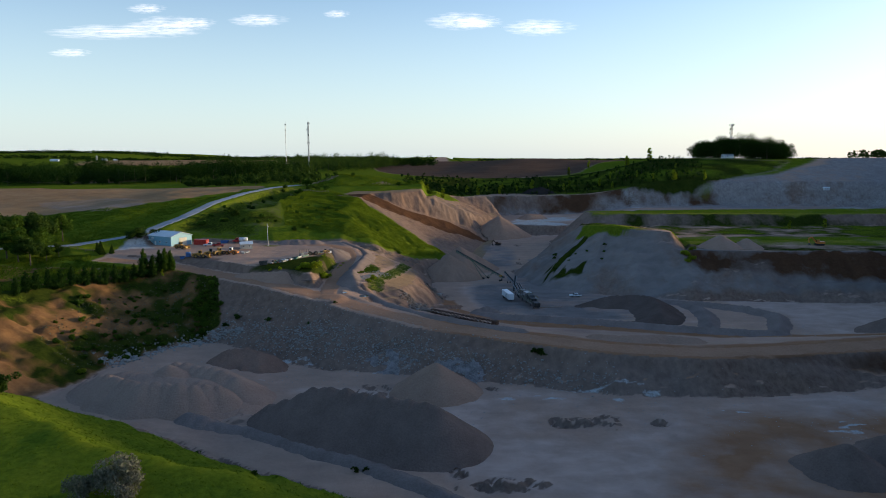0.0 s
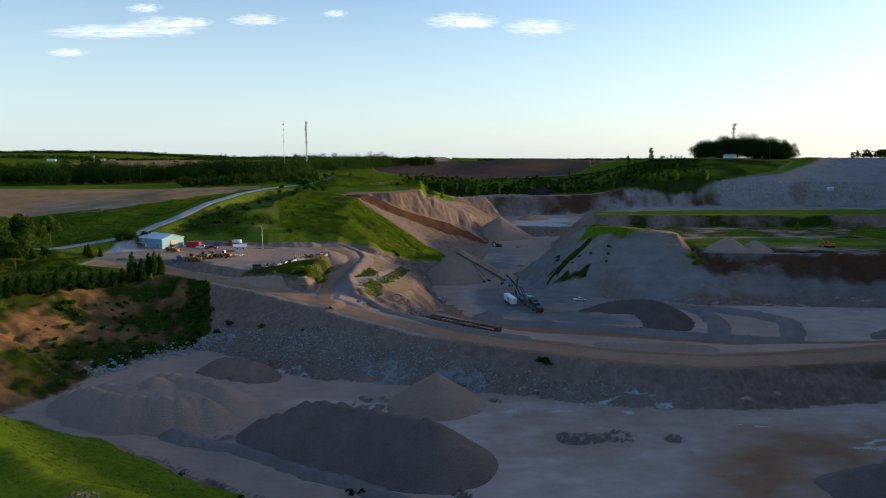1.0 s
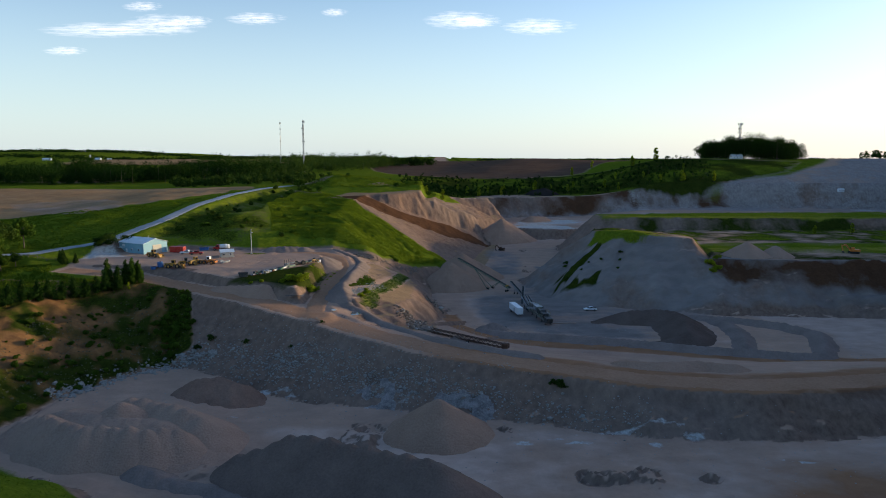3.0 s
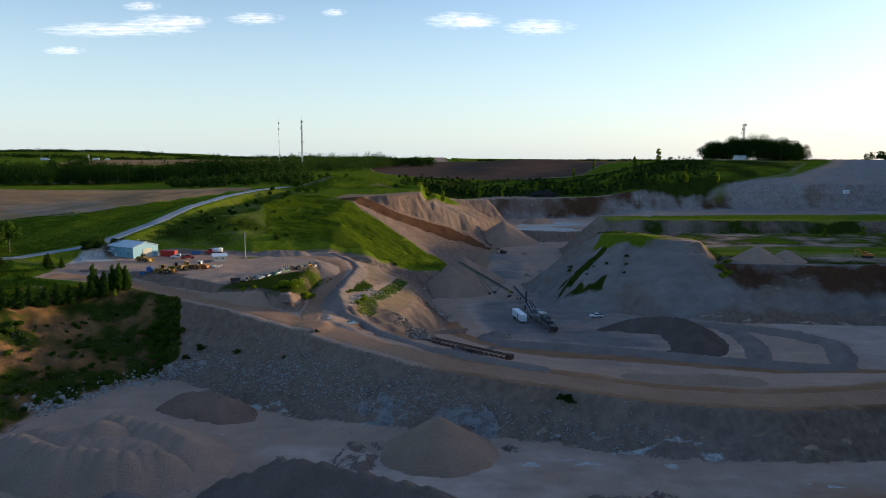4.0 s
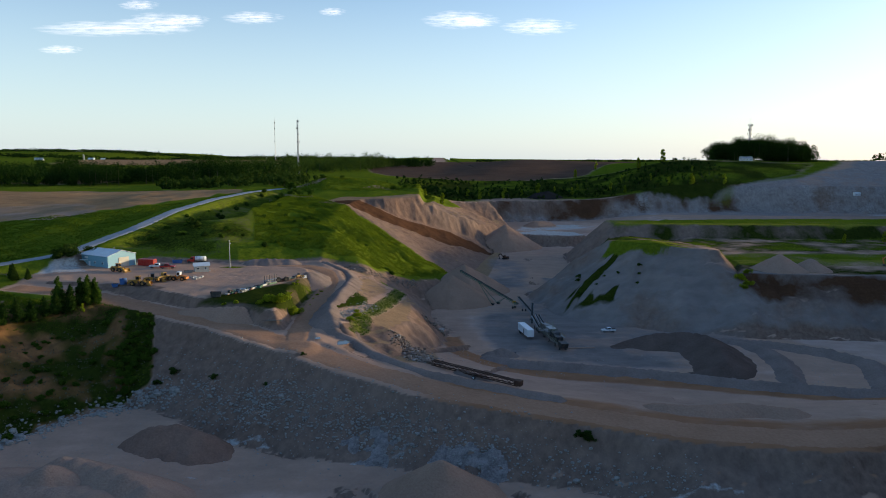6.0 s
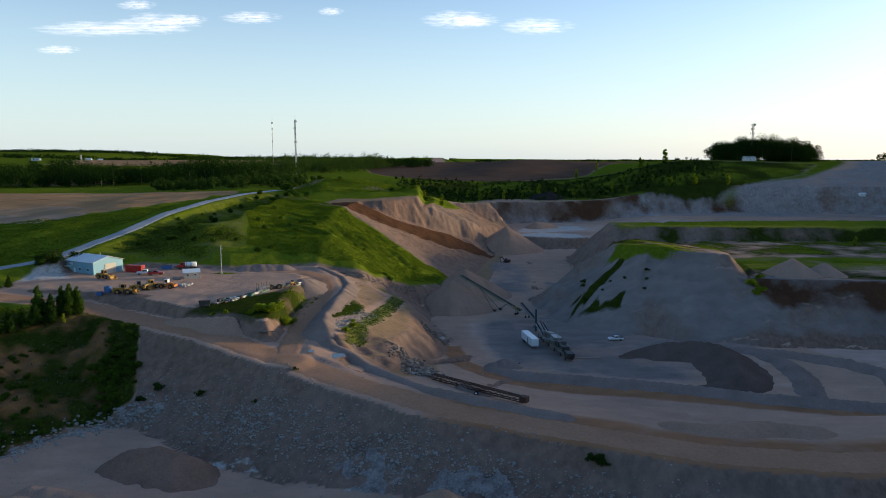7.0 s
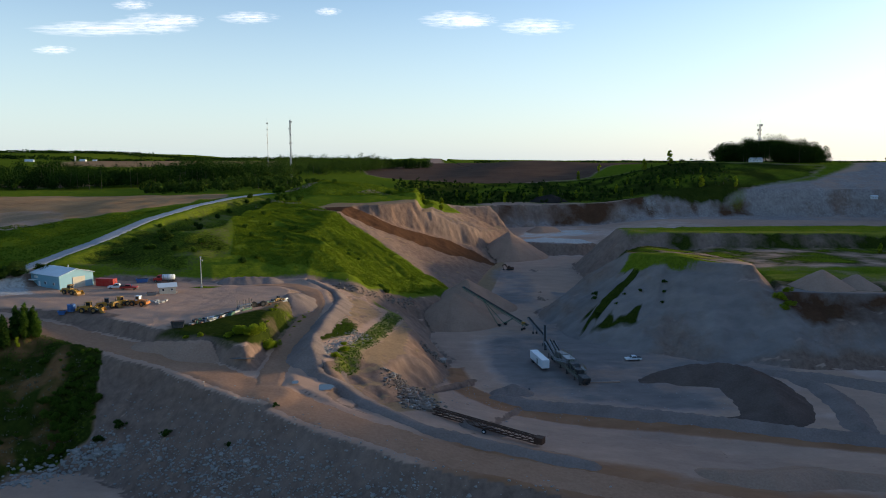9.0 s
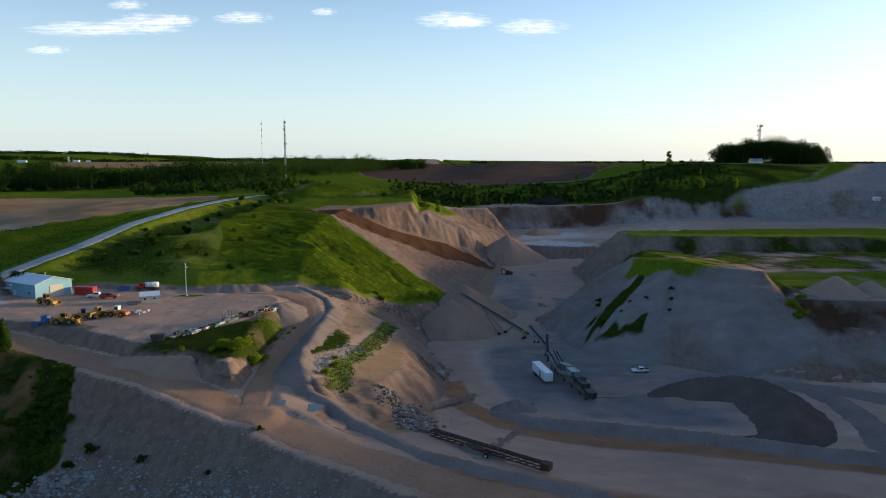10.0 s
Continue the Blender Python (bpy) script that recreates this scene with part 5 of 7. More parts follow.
# ---- crushing plant and trailer on the quarry floor ----
def box_trailer():
    a, b = Vector((32.8, 341.6)), Vector((35.0, 329))
    d = b - a
    mid = (a + b) / 2
    turn = math.degrees(math.atan2(d.y, d.x))
    top = thing("box_trailer", "white box trailer parked beside the crushing plant", "trailer", pose(mid.x, mid.y, ground_z(mid.x, mid.y), 0, 0, turn))
    l = 13.2
    part("body", box(0, 0, 2.55, l, 2.6, 2.8, 0.04), WHITE, top, "white ribbed box body")
    for k in range(20):
        part("rib", box(-l / 2 + 0.4 + k * 0.65, -1.32, 2.55, 0.07, 0.05, 2.6), WHITE, top)
        part("rib", box(-l / 2 + 0.4 + k * 0.65, 1.32, 2.55, 0.07, 0.05, 2.6), WHITE, top)
    for s in (-1, 1):
        part("rear_door", box(l / 2 + 0.03, s * 0.64, 2.5, 0.06, 1.24, 2.6, 0.02), WHITE, top)
    part("side_door", box(1.5, -1.34, 2.2, 1.0, 0.06, 2.0, 0.02), GREY_STEEL, top)
    part("chassis", box(0, 0, 1.05, l - 0.6, 1.2, 0.25), DARK_STEEL, top)
    for sx in (-4.9, -3.7):
        for sy in (-1.0, 1.0):
            wheel(top, sx, sy, 0.5, 0.5, 0.4, GREY_STEEL, RUBBER)
    for sy in (-0.8, 0.8):
        part("landing_leg", box(4.2, sy, 0.5, 0.15, 0.15, 1.0), DARK_STEEL, top)


box_trailer()


def belt_conveyor(name, a, b, width, mat, label, legs=(), mast=None, bays=14):
    """A belt on a lattice frame from a to b, with rollers, side skirts and legs down to the ground."""
    a, b = Vector(a), Vector(b)
    top = thing(name, label, "conveyor", Matrix.Translation((a.x, a.y, ground_z(a.x, a.y))))
    o = Vector((a.x, a.y, ground_z(a.x, a.y)))
    p, q = a - o, b - o
    d = (q - p).normalized()
    s = d.cross(Vector((0, 0, 1))).normalized()
    up = s.cross(d)
    for sd in (-1, 1):
        bm = bmesh.new()
        e = s * sd * width / 2
        rod(p + e, q + e, 0.1, sides=6, bm=bm)
        rod(p + e - up * 0.8, q + e - up * 0.8, 0.09, sides=6, bm=bm)
        for k in range(bays):
            u, v = p.lerp(q, k / bays), p.lerp(q, (k + 0.5) / bays)
            w = p.lerp(q, (k + 1) / bays)
            rod(u + e, v + e - up * 0.8, 0.055, sides=4, bm=bm)
            rod(v + e - up * 0.8, w + e, 0.055, sides=4, bm=bm)
        part("side_truss", bm, mat, top)
    bm = bmesh.new()
    for t0, t1 in ((0, 1),):
        c = [p + s * width * 0.44 + up * 0.14, p - s * width * 0.44 + up * 0.14, q - s * width * 0.44 + up * 0.14, q + s * width * 0.44 + up * 0.14]
        vs = [bm.verts.new(v) for v in c]
        f = bm.faces.new(vs)
        ext = bmesh.ops.extrude_face_region(bm, geom=[f])["geom"]
        bmesh.ops.translate(bm, vec=up * 0.08, verts=[g for g in ext if isinstance(g, bmesh.types.BMVert)])
        bmesh.ops.recalc_face_normals(bm, faces=bm.faces)
    part("belt", bm, RUBBER, top, "black rubber belt")
    for e, nm in ((p, "tail_drum"), (q, "head_drum")):
        part(nm, rod(e + s * width * 0.5, e - s * width * 0.5, 0.35, sides=12), DARK_STEEL, top)
    for t in legs:
        f = p.lerp(q, t)
        for sd in (-1, 1):
            g = f + s * sd * (width / 2 + 0.25)
            gz = ground_z(g.x + o.x, g.y + o.y) - o.z
            leg = part("leg", rod((g.x, g.y, gz), f + s * sd * width * 0.45, 0.1, sides=6), mat, top)
            part("wheel", rod(Vector((g.x, g.y, gz + 0.5)) - s * 0.2, Vector((g.x, g.y, gz + 0.5)) + s * 0.2, 0.5, sides=14), RUBBER, leg)
    return top


# radial stacker rising to the brown stockpile
stack = belt_conveyor("stacking_conveyor", (36, 384, 2.6), (10.5, 404.5, 14.6), 1.3, GREEN_PAINT, "long green stacking conveyor rising to the stockpile", (0.06,), bays=22)
_o = stack.matrix_world.translation
for sd in (-1, 1):
    foot = Vector((26.6 + sd * 1.5, 393.8 + sd * 1.6, 0))
    foot.z = ground_z(foot.x, foot.y)
    leg = part("support_leg", rod(foot - _o, Vector((18.5, 398, 10.4)) - _o, 0.14, sides=6), GREEN_PAINT, stack)
    rod_bm = rod(foot - _o + Vector((-0.4, 0.4, 0.5)), foot - _o + Vector((0.4, -0.4, 0.5)), 0.55, sides=14)
    part("wheel", rod_bm, RUBBER, leg)
    part("strut", rod(foot - _o + Vector((0, 0, 0.4)), Vector((31, 388, 4.8)) - _o, 0.1, sides=6), GREEN_PAINT, stack)
part("drive_housing", box(34.5 - _o.x, 385 - _o.y, 3.2 - _o.z, 1.6, 1.2, 1.1, 0.05), YELLOW, stack, "yellow drive housing")
belt_conveyor("link_conveyor", (41, 369, 1.6), (36.8, 386, 5.2), 1.0, GREY_STEEL, "grey belt conveyor linking to the stacker", (0.6,), bays=10)
belt_conveyor("link_conveyor", (38.2, 350, 1.8), (41.2, 371, 5.4), 1.0, GREY_STEEL, "pale grey belt conveyor fed by the crushing plant", (0.55,), bays=10)


def crusher():
    a, b = Vector((39.5, 349)), Vector((45.2, 313.5))
    d = b - a
    turn = math.degrees(math.atan2(d.y, d.x))
    z = ground_z(43, 330)
    top = thing("crushing_plant", "mobile crushing and screening plant of worn grey steel", "crusher", pose(a.x, a.y, z, 0, 0, turn))
    L = d.length
    for sy in (-1.1, 1.1):
        part("main_beam", box(L * 0.55, sy, 1.5, L * 0.85, 0.3, 0.6), GREY_STEEL, top)
    for x in (3, 9, 15.5, 22, 29, 34):
        for sy in (-1.2, 1.2):
            leg = part("leg", box(x, sy, 0.75, 0.28, 0.28, 1.6), DARK_STEEL, top)
            part("foot", box(x, sy, 0.06, 0.8, 0.8, 0.16), DARK_STEEL, leg)
    # side belts rising out of the screen
    for sy, e in ((-1.0, 5.0), (0.0, 5.6), (1.0, 5.0)):
        c = part("side_conveyor", girder((10, sy, 2.2), (0.2, sy * 1.7, e), 0.55, 0.06, 8), POLE_STEEL, top, "pale grey narrow conveyor")
        part("belt", box(5.1, sy * 1.35, 3.9 + (e - 5) * 0.5, 10.2, 0.6, 0.08, tilt=math.degrees(math.atan2(e - 2.2, 9.8))), RUBBER, c)
    screen = part("screen_box", prism([(9.5, 2.4), (17.5, 3.4), (17.5, 5.2), (9.5, 4.2)], 2.3, bevel=0.05), GREY_STEEL, top)
    for k in range(6):
        part("screen_rib", box(10.2 + k * 1.35, -1.2, 3.6 + k * 0.165, 0.14, 0.1, 1.7), DARK_STEEL, screen)
    part("hopper", prism([(17.8, 3.2), (21.8, 3.2), (22.8, 5.0), (17.2, 5.0)], 2.8, bevel=0.05), POLE_STEEL, top, "pale steel feed hopper")
    walk_way = part("walkway", box(14, 1.75, 3.0, 12, 0.8, 0.1), GREY_STEEL, top)
    for k in range(8):
        part("rail_post", box(8.4 + k * 1.6, 2.1, 3.6, 0.06, 0.06, 1.1), YELLOW, walk_way)
    part("hand_rail", box(14, 2.1, 4.15, 12, 0.06, 0.06), YELLOW, walk_way)
    part("crusher_housing", prism([(23.2, 1.8), (27.6, 1.8), (27.9, 3.4), (26.6, 4.5), (23.8, 4.5)], 2.6, bevel=0.06), DARK_STEEL, top)
    for sy in (-1.55, 1.55):
        fly = part("flywheel", rod((25.5, sy - 0.16, 3.0), (25.5, sy + 0.16, 3.0), 1.1, sides=20), DARK_STEEL, top)
        part("hub", rod((25.5, sy - 0.24, 3.0), (25.5, sy + 0.24, 3.0), 0.3, sides=12), RUST, fly)
    part("engine_house", box(29.8, 0, 2.9, 2.9, 2.3, 1.9, 0.06), DARK_STEEL, top)
    part("exhaust", rod((29.4, 0.5, 3.8), (29.4, 0.5, 5.2), 0.1, sides=8), RUST, top)
    part("feed_belt", girder((22, 0, 4.2), (35.5, 0, 1.0), 1.1, 0.09, 8), DARK_STEEL, top)
    part("feed_bin", prism([(32.8, 0.9), (36.0, 0.9), (36.9, 2.9), (32.2, 2.9)], 2.6, bevel=0.04), DARK_STEEL, top)
    # lattice side frames, chutes and platforms crowded over the chassis
    for sy in (-1.7, 1.7):
        part("side_truss", girder((8.5, sy, 2.1), (31.5, sy, 2.6), 0.7, 0.07, 16), OLIVE_STEEL, top, "olive-grey lattice frame")
        for x in (10.5, 14.0, 18.5, 22.5, 27.0, 30.5):
            part("stanchion", rod((x, sy, 2.4), (x, sy, 5.4 - abs(x - 18) * 0.06), 0.07, sides=6), OLIVE_STEEL, top)
        part("top_rail", rod((10.5, sy, 4.95), (30.5, sy, 4.65), 0.06, sides=6), OLIVE_STEEL, top)
    part("cross_conveyor", girder((24.5, -0.6, 4.4), (15.0, 2.6, 5.6), 0.6, 0.06, 10), OLIVE_STEEL, top, "narrow olive-grey cross conveyor")
    part("return_conveyor", girder((12.0, -2.4, 2.2), (24.0, -2.0, 4.6), 0.6, 0.06, 10), POLE_STEEL, top, "pale narrow return conveyor")
    part("chute", prism([(21.0, 4.8), (23.4, 4.8), (24.4, 3.4), (22.6, 3.4)], 1.5, bevel=0.04), OLIVE_STEEL, top)
    part("platform", box(28.4, 1.9, 3.4, 4.4, 1.0, 0.1), GREY_STEEL, top)
    for k in range(5):
        part("rail_post", box(26.4 + k, 2.36, 3.95, 0.06, 0.06, 1.1), YELLOW, top)
    part("fuel_tank", rod((31.6, -1.2, 1.7), (31.6, 1.2, 1.7), 0.55, sides=16), OLIVE_STEEL, top)
    for x in (5.5, 6.8):
        for sy in (-1.0, 1.0):
            wheel(top, x, sy, 0.55, 0.55, 0.4, GREY_STEEL, RUBBER)


crusher()
# pale plank-like ramp mat beside the plant
mat_thing = thing("steel_ramp", "pale flat steel strip lying beside the crushing plant", "ramp", pose(52, 317.3, ground_z(52, 317.3), 0, 0, 4))
part("plate", box(0, 0, 0.1, 10, 1.0, 0.18), STONE_DUST, mat_thing)
part("side_rail", box(0, 0.55, 0.18, 10, 0.08, 0.2), POLE_STEEL, mat_thing)


def old_conveyor():
    """Rusty wheeled conveyor boom lying along the haul road."""
    a, b = Vector((-2, 267, 0)), Vector((21.5, 251.4, 0))
    a.z, b.z = ground_z(a.x, a.y) + 0.9, ground_z(b.x, b.y) + 1.3
    top = thing("rusty_conveyor_boom", "rusty old conveyor boom on wheels beside the haul road", "conveyor", Matrix.Translation(a))
    d = b - a
    part("boom_frame", girder((0, 0, 0), d, 1.3, 0.13, 16), RUST, top)
    s = d.cross(Vector((0, 0, 1))).normalized()
    bm = bmesh.new()
    vs = [bm.verts.new(v) for v in (s * 0.55 + Vector((0, 0, 0.5)), -s * 0.55 + Vector((0, 0, 0.5)), d - s * 0.55 + Vector((0, 0, 0.5)), d + s * 0.55 + Vector((0, 0, 0.5)))]
    f = bm.faces.new(vs)
    bmesh.ops.solidify(bm, geom=[f], thickness=0.25)
    part("belt_tray", bm, RUST, top)
    part("hopper", box(d.x, d.y, d.z + 0.2, 2.0, 1.8, 1.5, 0.08, math.degrees(math.atan2(d.y, d.x))), RUST, top)
    for sd in (-1, 1):
        p = d * 0.52 + s * sd * 1.1
        p.z = ground_z(a.x + p.x, a.y + p.y) - a.z + 0.55
        axle = part("axle", rod(p, d * 0.52, 0.09, sides=6), DARK_STEEL, top)
        part("wheel", rod(p - s * 0.16, p + s * 0.16, 0.55, sides=16), RUBBER, axle)
        part("rim", rod(p - s * 0.19, p + s * 0.19, 0.28, sides=12), WHITE, axle)


old_conveyor()


def digger(x, y, turn, label, scale=1.0, mat=None):
    """Tracked excavator with its boom folded forward."""
    mat = mat or ORANGE
    m = pose(x, y, ground_z(x, y), 0, 0, turn) @ Matrix.Scale(scale, 4)
    top = thing("excavator", label, "excavator", m)
    for sy in (-1.2, 1.2):
        t = part("track", prism([(-2.0, 0.15), (2.0, 0.15), (2.4, 0.5), (2.0, 0.95), (-2.0, 0.95), (-2.4, 0.5)], 0.6, bevel=0.08), RUBBER, top)
        t.location = (0, sy, 0)
    part("body", prism([(-2.6, 1.1), (1.6, 1.1), (1.6, 1.9), (-0.2, 2.1), (-2.6, 2.1)], 2.6, bevel=0.08), mat, top)
    cab = part("cab", box(0.9, 0.75, 2.4, 1.5, 1.0, 1.5, 0.08), mat, top)
    part("window", box(0.95, 0.75, 2.6, 1.53, 0.85, 0.85), GLASS, cab)
    part("boom", prism([(1.2, 1.7), (3.6, 4.6), (4.2, 4.6), (5.6, 3.6), (5.4, 3.3), (4.0, 4.0), (1.7, 1.5)], 0.45), mat, top)
    part("stick", prism([(5.3, 4.0), (5.7, 3.9), (5.0, 1.1), (4.7, 1.2)], 0.35), mat, top)
    part("bucket", prism([(4.6, 1.2), (5.2, 1.2), (5.3, 0.4), (4.4, 0.2), (4.1, 0.6)], 0.9), DARK_STEEL, top)


digger(211, 386, 170, "orange excavator on the upper bench", 1.05)
digger(44, 530, 200, "rusty dark excavator at work below the far cone", 0.9, RUST)

# ---- trees and shrubs ----
def at_ground(x, y, turn=0.0, size=1.0, sink=0.05):
    return pose(x, y, ground_z(x, y) - sink, 0, 0, turn) @ Matrix.Scale(size, 4)


def planted(spots, first, rng, size_range=(0.85, 1.15)):
    """Copies of a tree at the other spots; the first tree stands at the first spot."""
    for x, y, *s in spots[1:]:
        k = s[0] if s else rng.uniform(*size_range)
        m = pose(x, y, ground_z(x, y) - 0.1, 0, 0, rng.uniform(0, 360))
        ob = copy_thing(first, m)
        ob.scale = (k, k, k * rng.uniform(0.94, 1.06))


PLANT = random.Random(4)
# hedge of cedars along the top of the brown bank
hedge = [(-147, 242), (-145.5, 246), (-144, 250), (-142, 254.5), (-140, 259), (-138, 262.5), (-135.5, 266), (-133, 269.5), (-130.5, 273), (-128, 276), (-125.5, 279),
         (-123, 282), (-120.5, 285), (-118, 287.5), (-115.5, 289.5), (-150, 237), (-153, 232), (-155.5, 227)]
for seed, kind, h, lab, sub in ((31, "column", 6.6, "rounded dark green cedar in a clipped hedge row", hedge[0::2]), (32, "column", 8.0, "slim dark green columnar cedar in a hedge row", hedge[1::2])):
    x, y = sub[0]
    t = tree("cedar", kind, h, LEAF_WOOD, 2600, 0.32, lab, "tree", seed, at_ground(x, y), "cedars in the hedge")
    planted([(a + PLANT.uniform(-0.5, 0.5), b + PLANT.uniform(-0.5, 0.5)) for a, b in sub], t, PLANT)
more = [(-145, 248), (-141, 256.5), (-136.6, 264), (-131.5, 271), (-126.7, 277.5), (-121.5, 283.5), (-119, 286)]
t = tree("cedar", "shrub", 4.4, LEAF_WOOD, 2000, 0.36, "low dark bushy cedar filling the hedge row", "tree", 33, at_ground(*more[0]), "cedars in the hedge")
planted(more, t, PLANT)
# upright poplars at the yard's corner
pop = [(-121.5, 287.5, 1.0), (-116.8, 292, 0.82), (-114.6, 292.5, 0.95), (-112.6, 293, 0.85), (-119.2, 290, 0.62), (-118, 288, 0.7), (-113.6, 290.3, 0.72), (-111.4, 291.4, 0.66)]
t = tree("poplar", "column", 10.5, LEAF_MID, 3600, 0.42, "upright green poplar at the corner of the yard", "tree", 34, at_ground(-121.5, 287.5), "poplars at the yard's corner")
planted(pop, t, PLANT)
t = tree("young_tree", "slim", 3.0, LEAF_BRIGHT, 500, 0.3, "small pale young tree on the verge", "tree", 35, at_ground(-113.5, 286.4))
t = tree("spruce", "cone", 6.0, LEAF_DARK, 2600, 0.36, "small dark spruce on the lawn by the entrance", "tree", 36, at_ground(-153, 316))
planted([(-153, 316), (-149, 318, 0.7), (-157.5, 322, 0.75)], t, PLANT)
t = tree("bush", "shrub", 6.0, LEAF_DARK, 3200, 0.42, "large dark bush behind the workshop", "bush", 37, at_ground(-147.5, 345))
planted([(-147.5, 345), (-143, 352, 0.85), (-139, 357, 0.7), (-151, 341, 0.7), (-135, 359, 0.55)], t, PLANT)
# tall trees over the far bank of the lawn
grove = [(-189, 305, 1.0), (-181, 300, 0.9), (-174, 297, 0.85), (-192, 316, 1.05), (-186, 326, 1.0), (-178, 313, 0.8), (-194, 336, 1.05), (-186, 345, 0.9), (-200, 322, 1.1), (-171, 304, 0.5), (-170, 312, 0.42)]
t = tree("broadleaf_tree", "round", 17, LEAF_DARK, 5200, 0.7, "tall dark broadleaf tree in a roadside clump", "tree", 38, at_ground(-189, 305), "roadside trees")
planted(grove[::2], t, PLANT)
t = tree("broadleaf_tree", "round", 16, LEAF_MID, 5000, 0.7, "tall green broadleaf tree in a roadside clump", "tree", 39, at_ground(-181, 300), "roadside trees")
planted(grove[1::2], t, PLANT)
def scatter(poly, n, seed, gap=2.0):
    rng = random.Random(seed)
    xs, ys = [p[0] for p in poly], [p[1] for p in poly]
    out = []
    while len(out) < n:
        x, y = rng.uniform(min(xs), max(xs)), rng.uniform(min(ys), max(ys))
        if bool(inside(np.array([x]), np.array([y]), poly)[0]):
            out.append((x, y))
    return out


# shrubs in the cut and by the ramp
t = tree("shrub", "shrub", 4.2, LEAF_BRIGHT, 2400, 0.36, "bright green leafy shrub on the bank below the yard", "shrub", 40, at_ground(-51.5, 291.5), "shrubs by the ramp")
edge = scatter([(-62, 289), (-52, 285), (-44.5, 284), (-43.5, 330), (-48, 340), (-53, 330), (-54, 308)], 18, 51)
planted([(0, 0)] + [(a, b, PLANT.uniform(0.1, 0.24)) for a, b in edge], t, PLANT)
planted([(-51.5, 291.5), (-48.5, 292.5, 0.8), (-54.5, 290.5, 0.85), (-47, 296, 0.6), (-26.5, 291, 0.55), (-28, 284, 0.5), (-27.5, 297, 0.4), (-66, 289.8, 0.35), (-70, 290.6, 0.3), (-58, 288.8, 0.45),
          (-110, 213, 0.5), (129, 362, 0.9), (131.5, 359, 0.8), (133.5, 366, 0.7), (128, 357, 0.6)], t, PLANT)
# shrubs on the green hill and the brown bank
hill = scatter([(-138, 380), (-95, 372), (-60, 384), (-40, 380), (-20, 384), (-30, 410), (-75, 450), (-100, 500), (-132, 520)], 46, 7)
t = tree("shrub", "shrub", 2.6, LEAF_MID, 1100, 0.36, "low green shrub on the grassy hillside", "shrub", 41, at_ground(*hill[0]), "shrubs on the hillside")
planted(hill, t, PLANT, (0.4, 1.0))
dark_spots = [(-131, 440), (-129, 447), (-127, 453), (-133, 460), (-136, 470), (-129, 412), (-125, 404), (-120, 396), (-131, 500), (-134, 515), (-131, 560), (-134, 580), (-128, 590), (-119, 388), (-95, 384), (-88, 380)]
dark_spots = [(x + 7 + PLANT.uniform(-4, 5), y + PLANT.uniform(-6, 6)) for x, y in dark_spots]
t = tree("shrub", "shrub", 4.2, LEAF_DARK, 1700, 0.42, "dark green thicket shrub on the hillside", "shrub", 42, at_ground(*dark_spots[0]), "shrubs on the hillside")
planted(dark_spots, t, PLANT, (0.35, 0.9))
corner = scatter([(-98, 282), (-90, 284), (-82, 262), (-90, 255), (-97, 266)], 60, 10)
bank = scatter([(-135, 256), (-112, 284), (-93, 284), (-84, 262), (-100, 238), (-112, 215), (-128, 225)], 90, 9)
t = tree("shrub", "shrub", 2.0, LEAF_MID, 900, 0.32, "dark scrubby bush on the eroded brown bank", "shrub", 43, at_ground(*bank[0]), "scrub on the brown bank")
planted(bank, t, PLANT, (0.3, 0.9))
t = tree("shrub", "shrub", 2.2, LEAF_MID, 900, 0.3, "green leafy bush in the corner of the bank", "shrub", 50, at_ground(*corner[0]), "scrub on the brown bank")
planted(corner, t, PLANT, (0.5, 1.1))
wall_plants = [(-75, 260), (-79, 258), (-62, 254), (33, 219.5), (34.5, 219, 0.7), (31.8, 219.8, 0.8), (-46, 247, 0.5), (-37.2, 254, 0.5), (79, 243, 0.8), (81, 242, 0.6)]
t = tree("shrub", "shrub", 2.2, LEAF_DARK, 900, 0.3, "single dark shrub clinging to the quarry wall", "shrub", 44, at_ground(*wall_plants[0]), "shrubs on the quarry wall")
planted(wall_plants, t, PLANT, (0.7, 1.0))
veg = [(a, b) for (x, y, n) in ((66, 393, 5), (68, 376, 6), (61, 379, 4), (83, 379, 4), (93, 378, 7), (74, 384, 4), (88, 374, 3)) for a, b in [(x + PLANT.uniform(-3.5, 3.5), y + PLANT.uniform(-3, 3)) for _ in range(n)]]
planted([(0, 0)] + veg[::4], t, PLANT, (0.4, 0.9))
# dead shrub on the grassy knoll under the start of the flight
t = tree("dead_shrub", "shrub", 5.2, LEAF_DRY, 2600, 0.34, "grey leafless shrub on a grassy bank", "shrub", 45, at_ground(-40, 88))
planted([(-40, 88), (-37.5, 86, 0.7), (-43, 86.5, 0.75)], t, PLANT)
t = tree("bush", "shrub", 4.5, LEAF_DARK, 2600, 0.36, "dark dense bush on the edge of the grass bank", "bush", 46, at_ground(-85, 136))
planted([(-85, 136), (-88.5, 135, 0.9), (-92, 133, 0.8), (-36, 138, 0.3), (-52, 150, 0.28), (-30, 135, 0.3), (-17, 150, 0.35), (-14.6, 150.5, 0.3)], t, PLANT)
